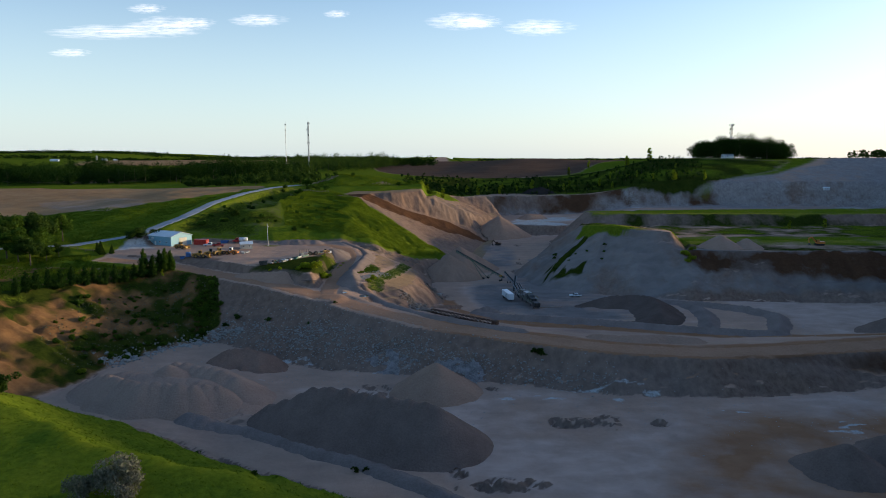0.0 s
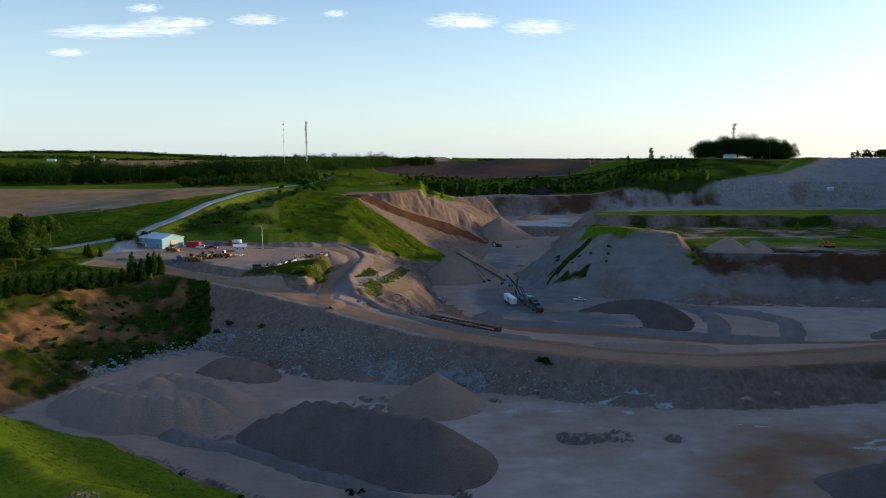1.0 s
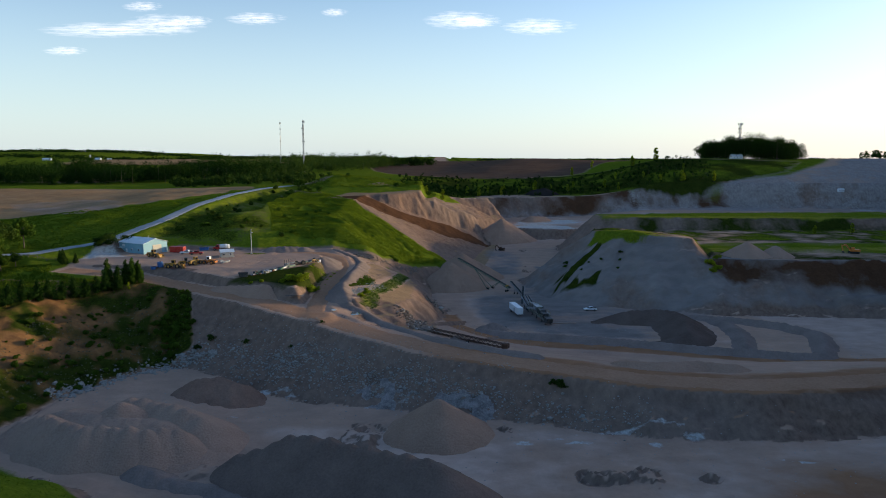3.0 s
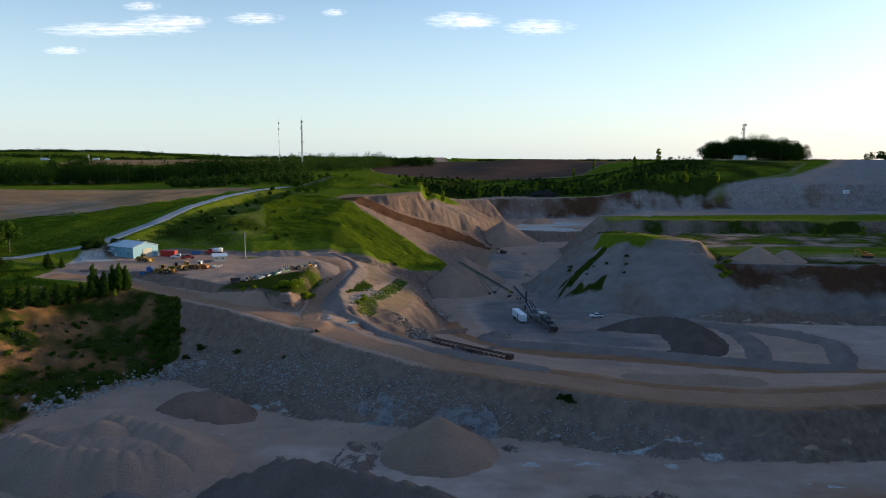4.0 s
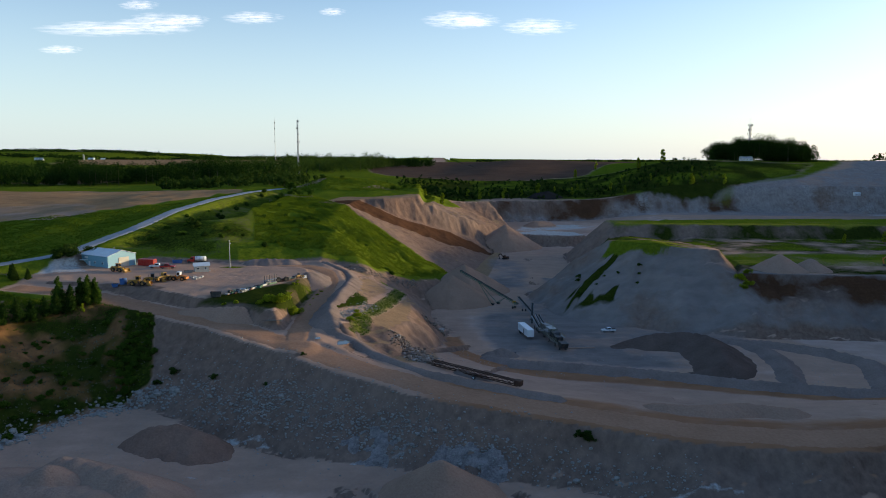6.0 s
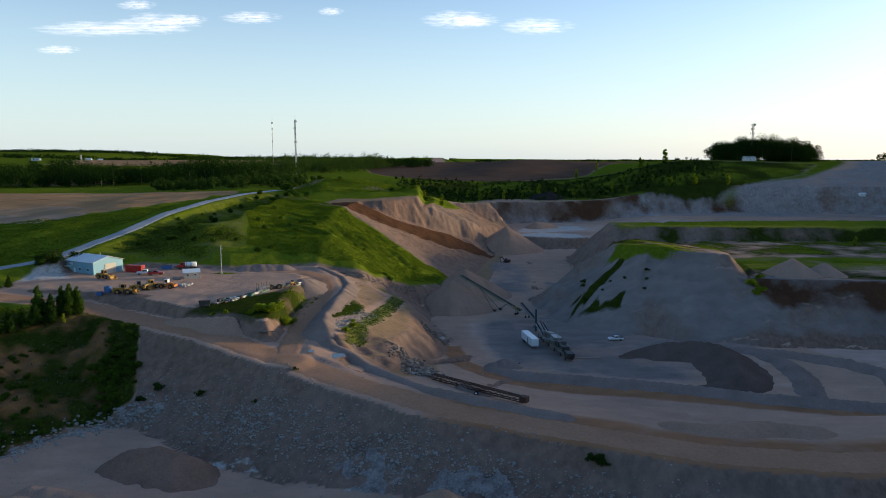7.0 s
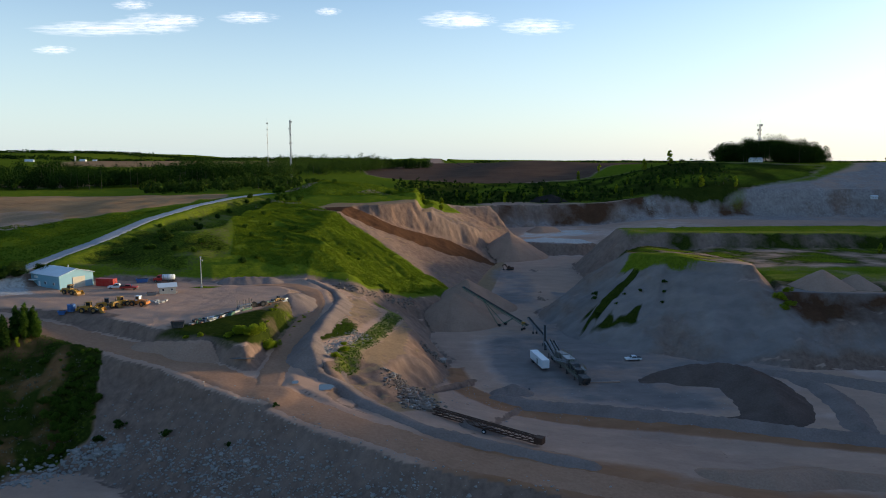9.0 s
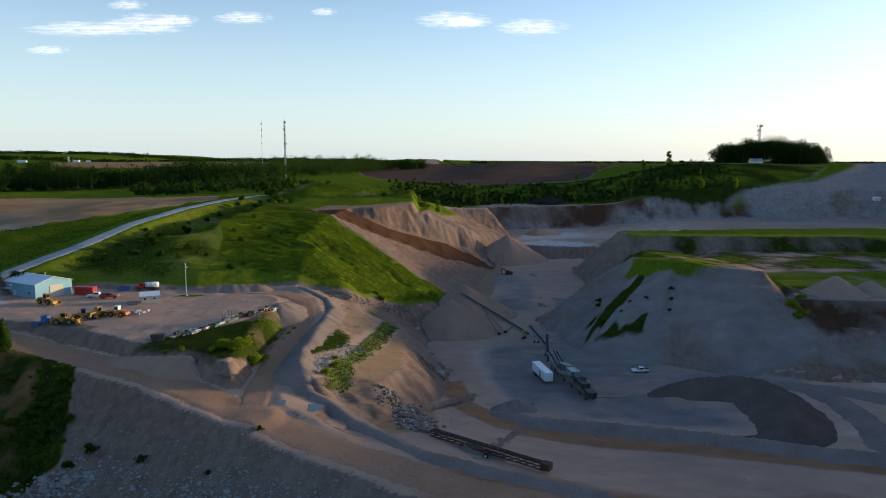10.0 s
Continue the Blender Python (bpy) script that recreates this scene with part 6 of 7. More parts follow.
# saplings on the far slopes
sap = [(230, 1100, 1.0), (197, 872, 0.9), (253, 962, 1.2), (283, 958, 1.45), (279, 843, 1.1), (283, 848, 0.8), (317, 846, 1.0), (187, 1034, 1.0), (2, 612, 0.8), (42, 800, 0.9), (68, 810, 0.9), (110, 848, 1.2),
       (257, 853, 0.8), (219, 909, 0.7), (150, 860, 0.8), (165, 905, 0.7), (90, 835, 0.7), (30, 815, 0.9), (-12, 640, 0.6), (300, 900, 0.6), (238, 474, 0.5), (264, 478, 0.55), (245, 880, 0.7), (205, 840, 0.7), (135, 890, 0.6), (75, 860, 0.7), (20, 850, 0.8), (55, 845, 0.7), (256, 965, 0.9)]
t = tree("sapling", "oval", 12, LEAF_BRIGHT, 1900, 0.95, "slim young tree with bright green leaves on the far slope", "tree", 47, at_ground(230, 1100), "young trees on the far slope")
planted(sap, t, PLANT)
scrub = scatter([(-60, 730), (-5, 730), (40, 800), (120, 818), (320, 852), (345, 930), (120, 920), (-10, 870)], 420, 12)
knoll = [(-96, 642, 1.4), (-97, 551, 1.0), (-90, 554, 1.3), (-104, 556, 1.0), (-36, 610, 1.0), (-10, 626, 1.2), (-110, 600, 1.4), (-112, 560, 1.6), (-80, 640, 1.0), (-118, 620, 1.8), (-20, 618, 0.8), (-28, 630, 1.0)]
t = tree("shrub", "shrub", 3.6, LEAF_MID, 900, 0.55, "green shrub on the grassy knoll", "shrub", 49, at_ground(*knoll[0][:2]), "shrubs on the knoll")
planted(knoll, t, PLANT)


# ---- woods far off ----
def wood(name, spots, h, leaf, label, seed, leaves=150, size=1.7, spread=0.28, dome=None):
    """A far wood as one piece: many trees, each of several clumps of leaves."""
    rng = np.random.RandomState(seed)
    quads, posts = [], bmesh.new()
    for i, (x, y) in enumerate(spots):
        hh = h * rng.uniform(0.7, 1.1) * (1 + 0.3 * math.sin(x * 0.031 + y * 0.017) * math.sin(y * 0.023 - x * 0.011))
        if dome:
            hh = h * rng.uniform(0.88, 1.12) * (1.28 - 0.75 * min(1.0, abs(x - dome[0]) / dome[1]) ** 2.2)
        z = ground_z(x, y)
        n = 9
        a, r = rng.uniform(0, 6.28, n), np.sqrt(rng.uniform(0, 1, n)) * hh * spread
        c = np.stack([x + np.cos(a) * r, y + np.sin(a) * r, z + hh * rng.uniform(0.14, 0.88, n) * (1 - 0.3 * r / (hh * spread))], 1)
        quads.append(leaf_quads(rng, c, hh * rng.uniform(0.13, 0.21, n), leaves, size))
        if i % 3 == 0:
            rod((x, y, z - 0.5), (x, y, z + hh * 0.6), 0.3, 0.1, 5, posts)
    ob = tagged(new(name), label, "woodland", kind="stuff")
    crown = new("crown", soup("crown", np.concatenate(quads), leaf))
    crown.parent = ob
    part("trunk", posts, BARK, ob)
    return ob


wood("woodland", scatter([(-620, 790), (-440, 800), (-340, 880), (-235, 955), (-215, 1010), (-330, 1030), (-640, 960)], 500, 21), 30, LEAF_WOOD, "dark broadleaf wood behind the ploughed field", 61, 260, 1.35)
wood("woodland", scatter([(-260, 960), (-190, 1060), (-110, 1300), (-90, 1400), (-230, 1500), (-420, 1200), (-380, 1050)], 330, 22), 29, LEAF_DARK, "green broadleaf wood on the rising ground", 62, 220, 1.5)
wood("woodland", scatter([(-240, 700), (-150, 690), (-120, 760), (-120, 900), (-210, 940), (-330, 850)], 130, 23), 13, LEAF_DARK, "lighter green thicket beyond the road", 63)
wood("woodland", scatter([(360, 985), (382, 962), (470, 962), (492, 985), (486, 1040), (368, 1040)], 130, 24), 29, LEAF_WOOD, "round dark grove on the hilltop", 64, 900, 1.1, 0.24, (426, 75))
wood("woodland", scatter([(575, 960), (660, 960), (680, 1020), (590, 1020)], 30, 25), 14, LEAF_WOOD, "dark clump of trees on the horizon", 65, 200)
wood("woodland", scatter([(-130, 1380), (-20, 1480), (-10, 1540), (-140, 1450)], 90, 26), 24, LEAF_WOOD, "dark spruce row at the field's edge", 66)
wood("woodland", scatter([(-1500, 1000), (-560, 880), (-560, 960), (-1500, 1120)], 160, 27), 16, LEAF_WOOD, "dark tree belt at the fields' edge", 67, 90, 2.4)
wood("woodland", scatter([(-2600, 2700), (-900, 2650), (-500, 2500), (-480, 2600), (-900, 2800), (-2600, 3000)], 300, 28), 15, LEAF_WOOD, "distant dark tree belts across the farmland", 68, 70, 4.5, 1.4)
wood("woodland", scatter([(-3000, 3500), (-500, 3500), (-300, 3800), (-3000, 4000)], 520, 29), 15, LEAF_WOOD, "distant wooded ridge on the horizon", 69, 60, 6.0, 2.2)
wood("woodland", scatter([(-300, 1600), (-80, 1600), (-60, 2300), (-380, 2300)], 120, 30), 18, LEAF_MID, "distant trees between the fields", 70, 70, 3.0)
wood("woodland", scatter([(100, 2300), (1600, 2200), (1700, 2330), (100, 2420)], 160, 31), 8, LEAF_WOOD, "thin distant tree line on the skyline", 71, 50, 4.0, 1.8)
wood("woodland", scrub, 5.0, LEAF_DARK, "green scrub scattered over the far slope", 73, 90, 0.9)
wood("woodland", scatter([(-40, 800), (20, 815), (120, 830), (220, 855), (330, 880), (340, 960), (200, 1000), (60, 985), (-60, 1020)], 300, 32), 6, LEAF_WOOD, "dark low thicket covering the far slope", 72, 60, 1.0)


# ---- rough grass ----
def tufts(name, polys, n, seed, label, leaf, size=0.55, blades=5):
    rng = np.random.RandomState(seed)
    made = []
    for poly, share in polys:
        xs, ys = [p[0] for p in poly], [p[1] for p in poly]
        k = int(n * share)
        X, Y = rng.uniform(min(xs), max(xs), k * 3), rng.uniform(min(ys), max(ys), k * 3)
        ok = inside(X, Y, poly)
        X, Y = X[ok][:k], Y[ok][:k]
        dense = fbm(X, Y, 7, 2, seed) > -0.5
        X, Y = X[dense], Y[dense]
        i = np.clip(np.searchsorted(gx, X) - 1, 0, NX - 2)
        j = np.clip(np.searchsorted(gy, Y) - 1, 0, NY - 2)
        u, v = (X - gx[i]) / (gx[i + 1] - gx[i]), (Y - gy[j]) / (gy[j + 1] - gy[j])
        Z = (GZ[j, i] * (1 - u) + GZ[j, i + 1] * u) * (1 - v) + (GZ[j + 1, i] * (1 - u) + GZ[j + 1, i + 1] * u) * v
        for b in range(blades):
            m = len(X)
            a = rng.uniform(0, 6.28, m)
            s = size * rng.uniform(0.5, 1.3, m)
            ox, oy = rng.normal(scale=0.25, size=m), rng.normal(scale=0.25, size=m)
            lean = rng.normal(scale=0.35, size=(m, 2)) * s[:, None]
            base = np.stack([X + ox, Y + oy, Z - 0.1], 1)
            side = np.stack([np.cos(a), np.sin(a), 0 * a], 1) * (s * 0.35)[:, None]
            tip = np.stack([lean[:, 0], lean[:, 1], s], 1)
            made.append(np.stack([base - side, base + side, base + side * 0.5 + tip, base - side * 0.5 + tip], 1))
    ob = tagged(new(name, soup(name, np.concatenate(made), leaf)), label, "grass", kind="stuff")
    return ob


tufts("rough_grass", [([(-112, 474), (-94, 422), (-84, 382), (-60, 377), (-44, 379), (-30, 383), (-20, 402), (-10, 411), (2, 432), (4, 444), (-30, 472), (-60, 494), (-90, 556), (-108, 560)], 1.0)], 56000, 81, "rough tall grass covering the hillside", BLADES, 0.3)
tufts("rough_grass", [([(-150, 20), (-150, 165), (-100, 180), (-74, 164), (-22, 133), (0, 121), (40, 100), (60, 20)], 1.0)], 16000, 82, "rough grass on the quarry's near bank", BLADES, 0.2)
tufts("rough_grass", [([(-28, 277), (-29, 289), (-25, 309), (-22, 329), (-19, 350), (-13, 351), (-18, 312), (-22, 297), (-22, 282)], 0.25), ([(-37, 317), (-34, 331), (-27, 323), (-26, 313), (-31, 302)], 0.08),
                      ([(-160, 240), (-114, 294), (-150, 298), (-180, 260)], 0.35), ([(-96, 288), (-116, 296), (-120, 284), (-130, 270)], 0.1)], 9000, 83, "patchy grass on the spur and verges", LEAF_MID, 0.24)
tufts("dry_grass", [([(-135, 256), (-112, 284), (-93, 284), (-84, 262), (-100, 238), (-112, 212), (-130, 222)], 0.16)], 5000, 84, "sparse dry grass on the eroded bank", LEAF_DRY, 0.35)
tufts("rough_grass", [([(-112, 602), (-22, 604), (0, 640), (-20, 700), (-112, 704)], 1.0)], 9000, 85, "bright grass on the knoll", BLADES, 0.5)
tufts("rough_grass", [([(-300, 350), (-172, 342), (-158, 372), (-156, 440), (-160, 505), (-190, 468), (-300, 430)], 0.6), ([(-215, 262), (-150, 246), (-120, 290), (-150, 300), (-158, 316), (-215, 300)], 0.4)], 26000, 86, "mown grass on the road verge and lawn", BLADES, 0.4)

# ---- rock and rubble ----
LIMESTONE = two_tone("broken_limestone", (0.22, 0.20, 0.175), (0.40, 0.37, 0.33), 0.6, 4.0, 0.9, relief=0.5, depth=0.05)
BROWN_ROCK = two_tone("brown_rubble", (0.14, 0.105, 0.08), (0.27, 0.21, 0.165), 0.6, 4.0, 0.9, relief=0.5, depth=0.05)


def rock_shape(rng):
    """A broken block: an icosahedron pushed out of shape."""
    bm = bmesh.new()
    bmesh.ops.create_icosphere(bm, subdivisions=1, radius=0.5)
    sx, sy, sz = rng.uniform(0.8, 1.3), rng.uniform(0.7, 1.1), rng.uniform(0.5, 0.85)
    for v in bm.verts:
        k = rng.uniform(0.78, 1.2)
        v.co = Vector((v.co.x * sx * k, v.co.y * sy * k, v.co.z * sz * k))
    vs = np.array([v.co[:] for v in bm.verts])
    fs = np.array([[v.index for v in f.verts] for f in bm.faces])
    bm.free()
    return vs, fs


def rubble(name, spots, sizes, mat, label, seed, ridge=None, slope=0.62):
    """Loose stones as one piece."""
    rng = random.Random(seed)
    shapes = [rock_shape(rng) for _ in range(10)]
    V, F, n = [], [], 0
    for (x, y), s in zip(spots, sizes):
        vs, fs = rng.choice(shapes)
        a = rng.uniform(0, 6.28)
        ca, sa = math.cos(a), math.sin(a)
        p = vs * s
        z = ground_z(x, y)
        if ridge:
            d, _, top = along(np.array([x]), np.array([y]), ridge)
            z = max(z, float(top[0] - slope * d[0]))
        q = np.stack([p[:, 0] * ca - p[:, 1] * sa + x, p[:, 0] * sa + p[:, 1] * ca + y, p[:, 2] + z + 0.12 * s], 1)
        V.append(q)
        F.append(fs + n)
        n += len(q)
    me = bpy.data.meshes.new(name)
    me.from_pydata(np.concatenate(V).tolist(), [], np.concatenate(F).tolist())
    me.materials.append(mat)
    return tagged(new(name, me), label, "rubble", kind="stuff")


def band(path, n, half, seed):
    rng = random.Random(seed)
    out = []
    for _ in range(n):
        t = rng.random() * (len(path) - 1.001)
        i = int(t)
        a, b = path[i], path[i + 1]
        g = rng.gauss(0, 0.5) * half
        dx, dy = b[0] - a[0], b[1] - a[1]
        l = math.hypot(dx, dy)
        out.append((a[0] + dx * (t - i) - dy / l * g, a[1] + dy * (t - i) + dx / l * g))
    return out


rr = random.Random(77)
foot = [(-108, 222), (-102, 234), (-93, 247), (-82, 256), (-72, 253)]
rubble("rubble", band(foot, 900, 4.5, 1), [abs(rr.gauss(0.45, 0.3)) + 0.2 for _ in range(900)], LIMESTONE, "pale broken rock along the foot of the brown bank", 2)
talus = [(-72, 253), (-58, 248), (-42, 243), (-25, 235), (-8, 228), (12, 220), (32, 213), (55, 206)]
rubble("rubble", band(talus, 1500, 5.0, 3), [abs(rr.gauss(0.26, 0.26)) + 0.12 for _ in range(1500)], LIMESTONE, "pale rock fragments scattered over the quarry wall", 4)
RIPRAP = [(-66, 250, 4.4), (-52, 244.5, 5.4), (-44, 242, 6.2), (-34, 239, 6.4), (-20, 233, 5.8), (-6, 227.5, 4.8), (14, 219.5, 3.2)]
rubble("rubble", band([(x + 1.5, y - 4) for x, y, _ in RIPRAP], 1300, 7.0, 21), [abs(rr.gauss(0.3, 0.28)) + 0.12 for _ in range(1300)], LIMESTONE, "pale broken blocks over the rip-rap bank", 22, RIPRAP)
wallp = [(-80, 266), (-60, 258), (-40, 251), (-20, 240), (0, 230), (30, 222)]
rubble("rubble", band(wallp, 500, 9.0, 5), [abs(rr.gauss(0.18, 0.2)) + 0.1 for _ in range(500)], LIMESTONE, "small stones on the quarry wall", 6)
heap = [(-11.5, 289), (-8.5, 284), (-5.5, 277), (-4, 268)]
rubble("rubble", band(heap, 700, 5.0, 7), [abs(rr.gauss(0.55, 0.35)) + 0.2 for _ in range(700)], BROWN_ROCK, "tumbled concrete and rock debris on the sandy bank", 8)
rubble("rubble", band(heap, 260, 4.5, 9), [abs(rr.gauss(0.5, 0.3)) + 0.2 for _ in range(260)], LIMESTONE, "pale broken concrete among the debris", 10)
rubble("rubble", band([(-33, 286), (-29, 297), (-24.5, 315)], 420, 3.0, 11), [abs(rr.gauss(0.32, 0.2)) + 0.15 for _ in range(420)], LIMESTONE, "pale stones on the spur's grass", 12)
rubble("rubble", band([(-6, 326), (-2, 329), (1, 332)], 90, 2.5, 13), [abs(rr.gauss(0.6, 0.35)) + 0.25 for _ in range(90)], BROWN_ROCK, "dark boulders at the foot of the sandy bank", 14)
rubble("rubble", band([(-42, 371), (-30, 371), (-20, 388), (-10, 404)], 300, 3.0, 15), [abs(rr.gauss(0.5, 0.3)) + 0.2 for _ in range(300)], BROWN_ROCK, "brown broken earth at the hill's foot", 16)
rubble("rubble", band([(-95, 210), (-40, 220), (40, 195), (120, 175)], 900, 26.0, 17), [abs(rr.gauss(0.14, 0.12)) + 0.08 for _ in range(900)], LIMESTONE, "scattered stones on the lower quarry floor", 18)
rubble("rubble", band([(0, 300), (40, 300), (120, 285), (150, 270)], 600, 22.0, 19), [abs(rr.gauss(0.16, 0.14)) + 0.08 for _ in range(600)], LIMESTONE, "scattered stones on the middle quarry floor", 20)


def boulder(x, y, s, mat, label, seed, group=""):
    rng = random.Random(seed)
    vs, fs = rock_shape(rng)
    me = bpy.data.meshes.new("boulder")
    me.from_pydata((vs * s).tolist(), [], fs.tolist())
    bm = bmesh.new()
    bm.from_mesh(me)
    bmesh.ops.subdivide_edges(bm, edges=bm.edges, cuts=1, use_grid_fill=True)
    for v in bm.verts:
        v.co += Vector((rng.uniform(-1, 1), rng.uniform(-1, 1), rng.uniform(-1, 1))) * 0.05 * s
    bm.to_mesh(me)
    bm.free()
    me.materials.append(mat)
    ob = tagged(new("boulder", me), label, "boulder", group)
    ob.location = (x, y, ground_z(x, y) + 0.2 * s)
    return ob


for k, (x, y) in enumerate(band(foot, 26, 4.0, 31)):
    boulder(x, y, rr.uniform(1.1, 2.1), LIMESTONE, "large pale boulder at the foot of the bank", 100 + k, "boulders at the bank's foot")
for k, (x, y) in enumerate(band(heap, 22, 4.0, 32)):
    boulder(x, y, rr.uniform(1.2, 2.4), BROWN_ROCK, "large brown block in the debris on the bank", 140 + k, "blocks in the debris")
boulder(0.5, 331, 3.2, LIMESTONE, "big white boulder at the foot of the sandy bank", 170)
boulder(-2, 329.5, 2.2, BROWN_ROCK, "dark boulder beside the white one", 171)
for k, (x, y) in enumerate(band(talus, 24, 5.0, 33)):
    boulder(x, y, rr.uniform(0.9, 1.6), LIMESTONE, "pale block fallen to the foot of the quarry wall", 180 + k, "blocks below the quarry wall")
boulder(26, 309.5, 1.0, DARK_STEEL, "small black lump beside the sand heap", 205)
boulder(27.2, 311, 0.8, DARK_STEEL, "small black lump beside the sand heap", 206)

# ---- berms ----
DARK_FILL = two_tone("dark_crushed_asphalt", (0.102, 0.072, 0.057), (0.166, 0.117, 0.094), 0.12, 2.0, 0.95, relief=0.5, depth=0.2, spec=0.0)
GREY_FILL = two_tone("grey_berm_gravel", (0.205, 0.152, 0.126), (0.29, 0.215, 0.18), 0.12, 2.0, 0.95, relief=0.5, depth=0.2, spec=0.0)
BLACK_FILL = two_tone("black_topsoil", (0.022, 0.019, 0.017), (0.045, 0.038, 0.034), 0.12, 2.0, 1.0, relief=0.5, depth=0.2, spec=0.0)
BERMS = "berms in the quarry"


def berm(path, mat, label, slope=0.55, heaps=0.25, seed=0, over=1.4):
    stockpile("berm", [(x, y, ground_z(x, y) + (z if z else over)) for x, y, z in path], slope, mat, label, heaps, 2.6, seed, 0.6, 0.22, BERMS)["category"] = "berm"


berm([(16, 300, 1.2), (30, 295, 1.6), (48, 291, 1.8), (72, 284, 1.8), (97, 274, 1.8), (122, 268, 1.8), (133, 267, 1.8)], GREY_FILL, "long grey gravel berm along the red track", seed=301)
berm([(133, 268, 1.8), (141, 282, 2.2), (146, 296, 2.0), (138, 310, 2.0), (122, 322, 1.6), (100, 330, 1.0)], GREY_FILL, "curved grey berm around the middle floor", seed=302)
berm([(64, 318, 0.3), (72, 322, 2.0), (80, 322.5, 4.0), (92, 323, 4.6), (98, 317, 4.8), (97, 303, 4.8), (94, 290, 4.2), (86, 284, 2.0), (79, 286, 0.4)], DARK_FILL, "dark crescent berm of crushed asphalt", 0.46, 0.2, 303)
berm([(108, 328, 0.8), (115, 321, 1.4), (118, 311, 1.9), (116, 294, 2.0), (111, 279, 1.8)], GREY_FILL, "grey gravel berm beside the dark crescent", 0.5, 0.2, 314)
berm([(17, 306, 1.4), (22, 309, 2.4), (25, 307, 1.6)], GREY_FILL, "small sand and gravel heap by the red track", 0.6, 0.2, 304)
berm([(-62, 176, 1.0), (-47, 173, 1.0), (-30, 162, 1.2), (-16, 154, 1.3), (-2, 143, 1.3), (10, 132, 1.2)], GREY_FILL, "dark gravel edge berm beside the access track", 0.6, 0.2, 305)
berm([(-64, 178, 2.0), (-59, 176, 1.6)], GREY_FILL, "small grey heap beside the long stockpile", 0.55, 0.3, 306)
berm([(-50, 368.5, 1.0), (-40, 361, 1.2), (-35.8, 348, 1.3), (-35.5, 332, 1.3), (-36.3, 316, 1.3), (-36.5, 298, 1.3), (-34.8, 284, 1.3), (-31.5, 275, 1.3), (-25.5, 271, 1.3), (-20, 265.5, 1.3), (-12.5, 258, 1.3), (-4, 250.5, 1.2), (16, 243, 1.2), (30, 238, 1.1)],
     GREY_FILL, "long grey gravel berm guarding the ramp and the haul road", 0.62, 0.1, 307)
berm([(56, 238, 1.8), (66, 236, 2.2), (78, 240, 2.6), (90, 238, 2.0)], STONE_WARM, "low sandy heaps beside the haul road", 0.42, 0.25, 309)
berm([(-82, 290, 1.5), (-72, 288, 2.2), (-63, 286.5, 1.6)], STONE_WARM, "low earth bank between road and yard", 0.5, 0.3, 310)
berm([(-64, 366, 1.8), (-72, 364, 2.2), (-80, 361, 1.6)], GREY_FILL, "grey gravel heap at the foot of the hill", 0.5, 0.3, 311)
berm([(-51, 336, 2.0), (-49, 341, 2.4), (-48.5, 345, 1.6)], GREY_FILL, "grey gravel heap beside the ramp's bend", 0.55, 0.3, 312)
berm([(6, 262, 1.6), (12, 259, 1.2)], GREY_FILL, "small dark gravel cone behind the rusty boom", 0.65, 0.1, 313)


# ---- puddles ----
WATER, _n, _l, _p = material("still_water", 0.05, 0.0, 0.5)
_p.inputs["Base Color"].default_value = (0.10, 0.11, 0.11, 1)
for px, py, rx, ry, seed in ((-28.6, 267.2, 2.6, 2.6, 1), (-51, 277.8, 3.4, 0.9, 2), (-35.5, 267, 0.9, 1.4, 3)):
    rng = random.Random(seed)
    bm = bmesh.new()
    ring = [bm.verts.new((rx * (0.8 + 0.3 * rng.random()) * math.cos(k * 0.3927), ry * (0.8 + 0.3 * rng.random()) * math.sin(k * 0.3927), 0)) for k in range(16)]
    bm.faces.new(ring)
    me = bpy.data.meshes.new("puddle")
    bm.to_mesh(me)
    bm.free()
    me.materials.append(WATER)
    ob = tagged(new("puddle", me), "shallow puddle reflecting the sky beside the haul road", "puddle", kind="structure")
    ob.location = (px, py, ground_z(px, py) + 0.22)

# ---- masts and farms far off ----
def mast(x, y, h, w, label, red_share=0.0, mono=False):
    z = ground_z(x, y)
    top = thing("radio_mast", label, "mast", pose(x, y, z))
    if mono:
        part("pole", rod((0, 0, -1), (0, 0, h), w, w * 0.45, 10), POLE_STEEL, top)
    else:
        lo = part("lattice", girder((0, 0, -1), (0, 0.01, h * red_share if red_share else h), w, 0.3, 14), RUST if red_share else POLE_STEEL, top)
        if red_share:
            part("upper_lattice", girder((0, 0, h * red_share), (0, 0.01, h), w * 0.8, 0.3, 12), POLE_STEEL, top, "pale upper lattice")
    rng = random.Random(int(x))
    for zz, n in ((0.97, 3), (0.85, 3), (0.74, 2), (0.6, 2)):
        for k in range(n):
            a = rng.uniform(0, 6.28)
            part("antenna", box(math.cos(a) * w * 1.3, math.sin(a) * w * 1.3, h * zz, 0.7, 0.7, 2.6, 0.1), DARK_STEEL, top)
    part("whip", rod((0, 0, h), (0, 0, h + 7), 0.1, 0.05, 6), POLE_STEEL, top)


mast(-208, 1100, 80, 1.5, "tall mast hung with antennas beyond the wood")
mast(-286, 1290, 86, 0.55, "slender pale mast beyond the wood", mono=True)
mast(404, 985, 48, 2.2, "red and white lattice mast beside the hilltop grove", 0.45)


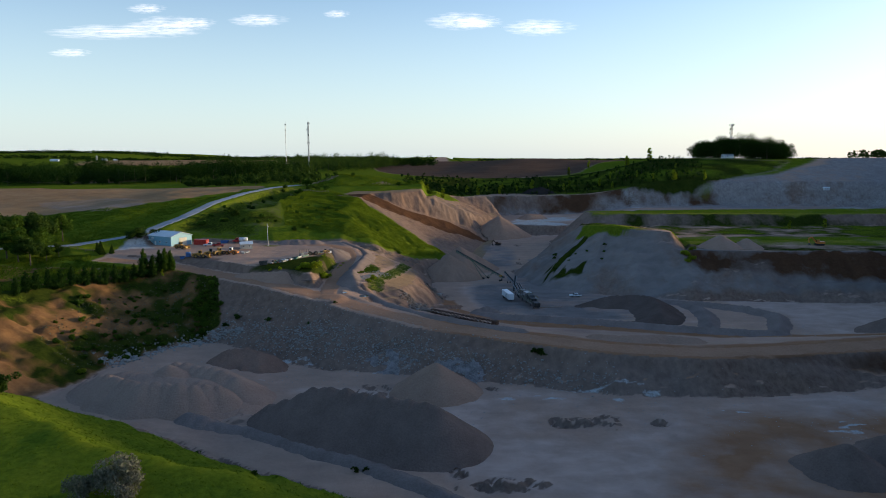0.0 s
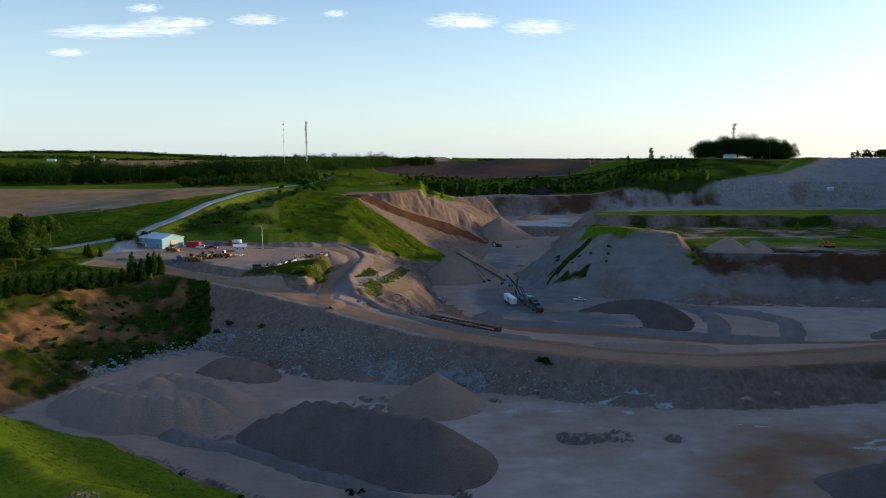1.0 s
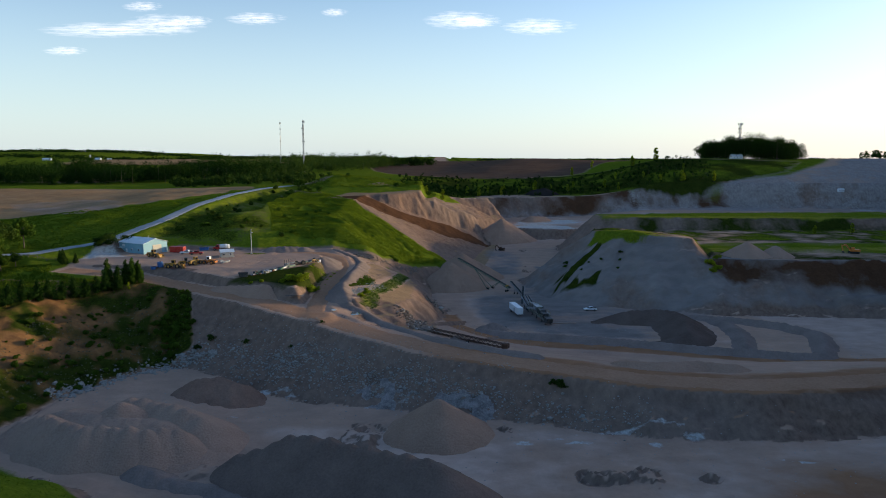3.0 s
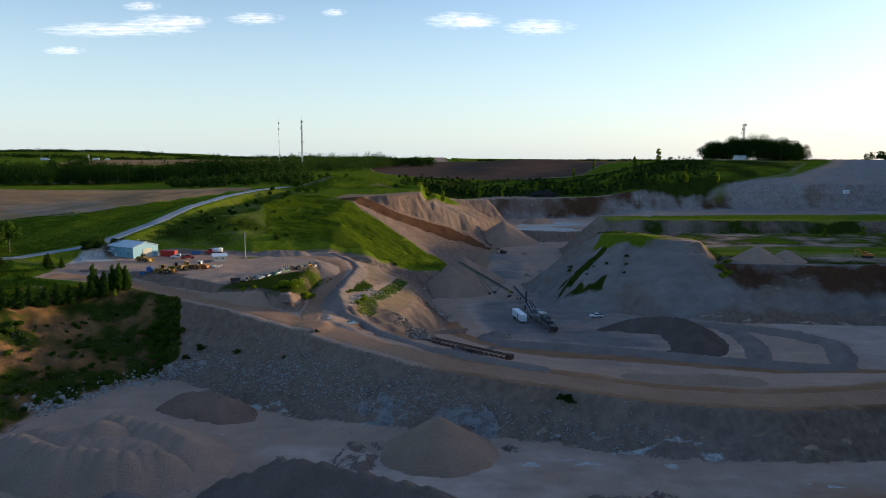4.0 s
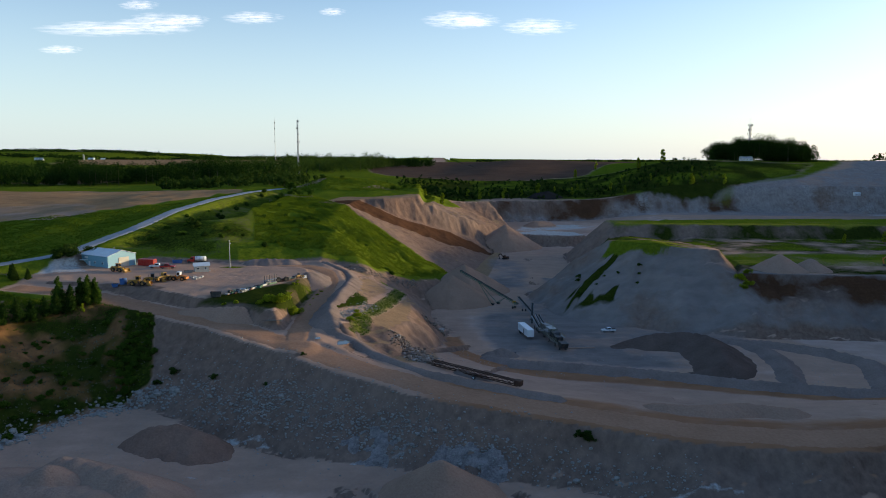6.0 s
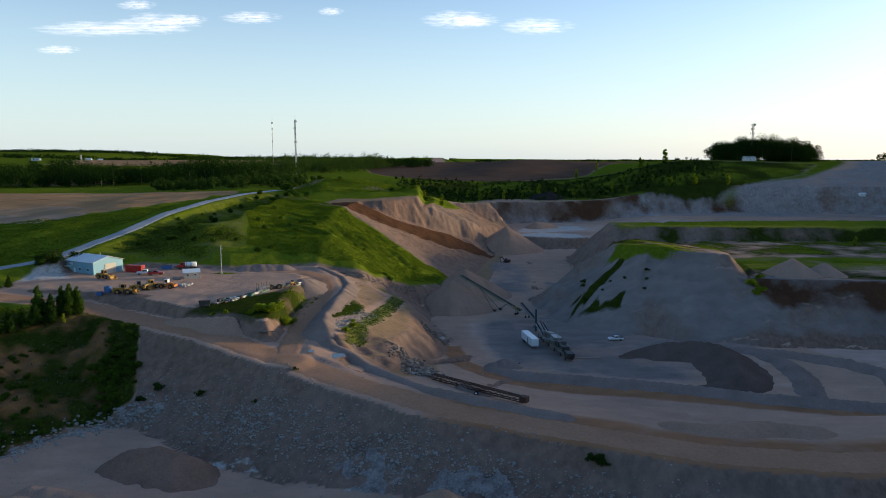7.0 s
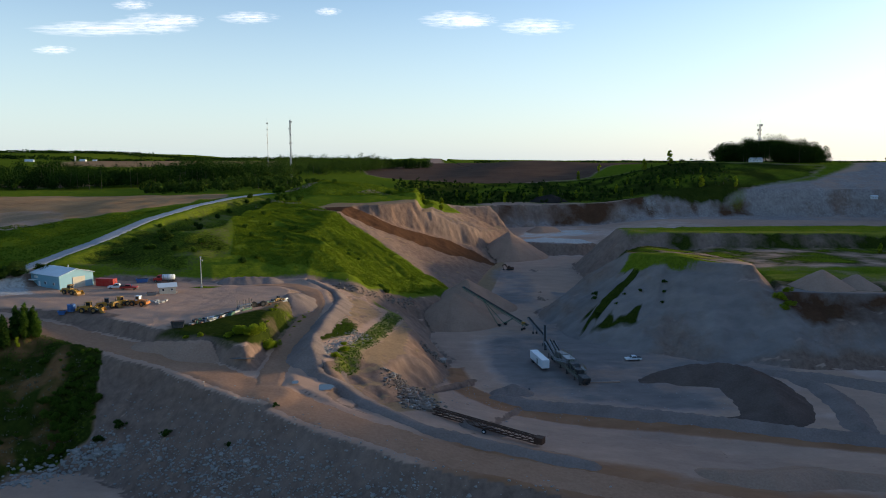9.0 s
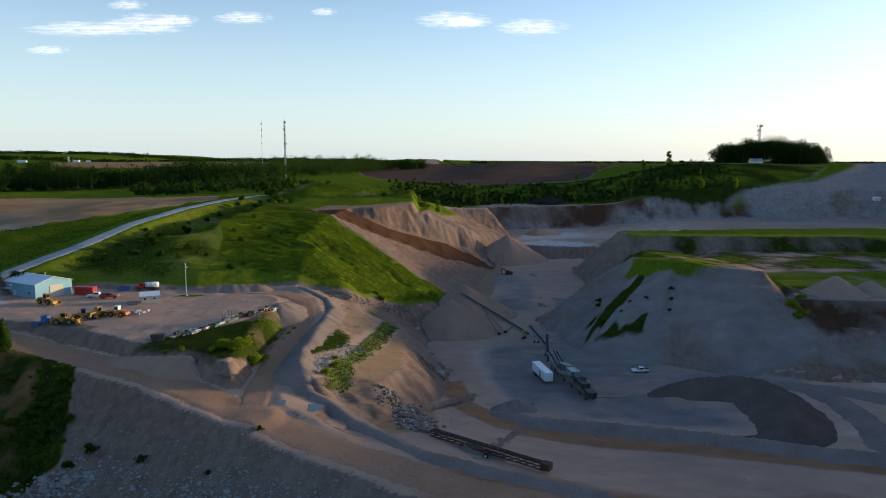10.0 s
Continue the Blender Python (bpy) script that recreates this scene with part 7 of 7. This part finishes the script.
def farmhouse(x, y, l, w, h, turn, label, wall=None, roof=None):
    top = thing("farm_building", label, "building", pose(x, y, ground_z(x, y), 0, 0, turn), "farm buildings far off")
    part("wall", box(0, 0, h / 2 - 0.5, l, w, h + 1), wall or WHITE, top)
    bm = prism([(-w / 2 - 0.5, h), (w / 2 + 0.5, h), (0, h + w * 0.35)], l + 1)
    bmesh.ops.rotate(bm, cent=(0, 0, 0), matrix=Matrix.Rotation(radians(90), 3, "Z"), verts=bm.verts)
    part("roof", bm, roof or ROOF_WHITE, top)
    for k in range(3):
        w_ = part("window", box(-l / 3 + k * l / 3, -w / 2 - 0.05, h * 0.55, l * 0.1, 0.1, h * 0.3), WHITE, top)
        part("pane", box(-l / 3 + k * l / 3, -w / 2 - 0.12, h * 0.55, l * 0.08, 0.06, h * 0.25), GLASS, w_)


farmhouse(393, 968, 14, 8, 3.2, 5, "low white house below the hilltop grove")
farmhouse(-1300, 2350, 27, 9, 4.5, 8, "long white barn among distant fields")
farmhouse(-1225, 2540, 22, 9, 4.5, -10, "white farm building among distant fields")
farmhouse(-1180, 2530, 14, 8, 4, 15, "white farm house among distant fields")
farmhouse(452, 822, 7, 3, 2.0, 10, "small white site cabin on the upper quarry ledge")
silo = thing("silo", "tall pale farm silo among distant fields", "silo", pose(-1262, 2560, ground_z(-1262, 2560)))
part("tower", rod((0, 0, -1), (0, 0, 17), 2.8, sides=16), CONCRETE, silo)
part("dome", rod((0, 0, 17), (0, 0, 19), 2.9, 0.9, 16), ROOF_WHITE, silo)


def rail_fence(pts, label):
    top = thing("rail_fence", label, "fence", Matrix.Identity(4))
    top.location = (pts[0][0], pts[0][1], ground_z(*pts[0]))
    o = top.location.copy()
    spots = []
    for a, b in zip(pts, pts[1:]):
        n = max(1, int(math.dist(a, b) / 3))
        spots += [(a[0] + (b[0] - a[0]) * k / n, a[1] + (b[1] - a[1]) * k / n) for k in range(n)]
    spots.append(pts[-1])
    sp = [Vector((x, y, ground_z(x, y))) - o for x, y in spots]
    for p in sp:
        part("post", box(p.x, p.y, p.z + 0.6, 0.16, 0.16, 1.5), WOODEN, top)
    for a, b in zip(sp, sp[1:]):
        for z in (0.6, 1.1):
            part("rail", rod(a + Vector((0, 0, z)), b + Vector((0, 0, z)), 0.07, sides=5), WOODEN, top)


rail_fence([(-118, 552), (-100, 540), (-84, 528)], "pale timber rail fence on the crest of the hill")
rail_fence([(-172, 318), (-162, 320), (-156, 323)], "white timber rail fence at the yard's entrance")
stockpile("stockpile", [(104, 826, 31.5), (118, 830, 34), (128, 833, 30.5)], 0.55, BLACK_FILL, "black heap on the far quarry rim", 0, 3, 21, 1.5, group=PILES)
stockpile("stockpile", [(150, 660, 14), (170, 668, 14)], 0.5, STONE_DUST, "pale heap on the far pit floor", 0, 3, 22, 1.5, group=PILES)
stockpile("stockpile", [(90, 730, 10), (104, 735, 9)], 0.5, STONE_WARM, "low sandy heap on the far pit floor", 0, 3, 23, 1.5, group=PILES)


# ---- clouds ----
def cloud_material():
    m = bpy.data.materials.new("thin_cloud")
    m.use_nodes = True
    n, l = m.node_tree.nodes, m.node_tree.links
    n.clear()
    # clouds emit their white themselves, in place of sunlight on them
    d, t, x, o = (n.new(k) for k in ("ShaderNodeEmission", "ShaderNodeBsdfTransparent", "ShaderNodeMixShader", "ShaderNodeOutputMaterial"))
    d.inputs["Color"].default_value = (1.0, 0.93, 0.91, 1)
    d.inputs["Strength"].default_value = 0.95
    tc = n.new("ShaderNodeTexCoord")
    g = n.new("ShaderNodeTexGradient")
    g.gradient_type = "SPHERICAL"
    l.new(tc.outputs["Object"], g.inputs["Vector"])
    wisps = noise_node(n, l, 2.6, 7.0, 0.7, "Object", (1.0, 1.6, 2.2))
    a = n.new("ShaderNodeMath")
    a.operation = "MULTIPLY"
    l.new(g.outputs["Fac"], a.inputs[0])
    l.new(ramp(n, l, wisps, [(0.30, (0.0, 0.0, 0.0)), (0.75, (1, 1, 1))]), a.inputs[1])
    r = n.new("ShaderNodeMapRange")
    r.inputs["From Min"].default_value, r.inputs["From Max"].default_value = 0.08, 0.62
    r.inputs["To Max"].default_value = 0.6
    l.new(a.outputs[0], r.inputs["Value"])
    l.new(r.outputs["Result"], x.inputs["Fac"])
    l.new(t.outputs[0], x.inputs[1])
    l.new(d.outputs[0], x.inputs[2])
    l.new(x.outputs[0], o.inputs["Surface"])
    return m


CLOUD = cloud_material()
for x, z, w, h in ((-1753, 897, 341, 89), (-2126, 865, 500, 63), (-1576, 921, 167, 44), (-1878, 1009, 156, 41), (-2382, 737, 171, 37), (-1169, 936, 237, 52), (-674, 974, 104, 33), (121, 928, 289, 74), (227, 915, 185, 44), (617, 888, 289, 70)):
    bm = bmesh.new()
    bmesh.ops.create_grid(bm, x_segments=12, y_segments=4, size=1)
    for v in bm.verts:
        v.co = Vector((v.co.x, 0.25 * (1 - v.co.x ** 2), v.co.y))
    me = bpy.data.meshes.new("cloud")
    bm.to_mesh(me)
    bm.free()
    me.materials.append(CLOUD)
    ob = tagged(new("cloud", me), "thin white streak of cloud in the evening sky", "cloud", "clouds", "structure")
    ob.location, ob.scale = (x, 4560, z), (w, 90, h)
    ob.visible_shadow = False
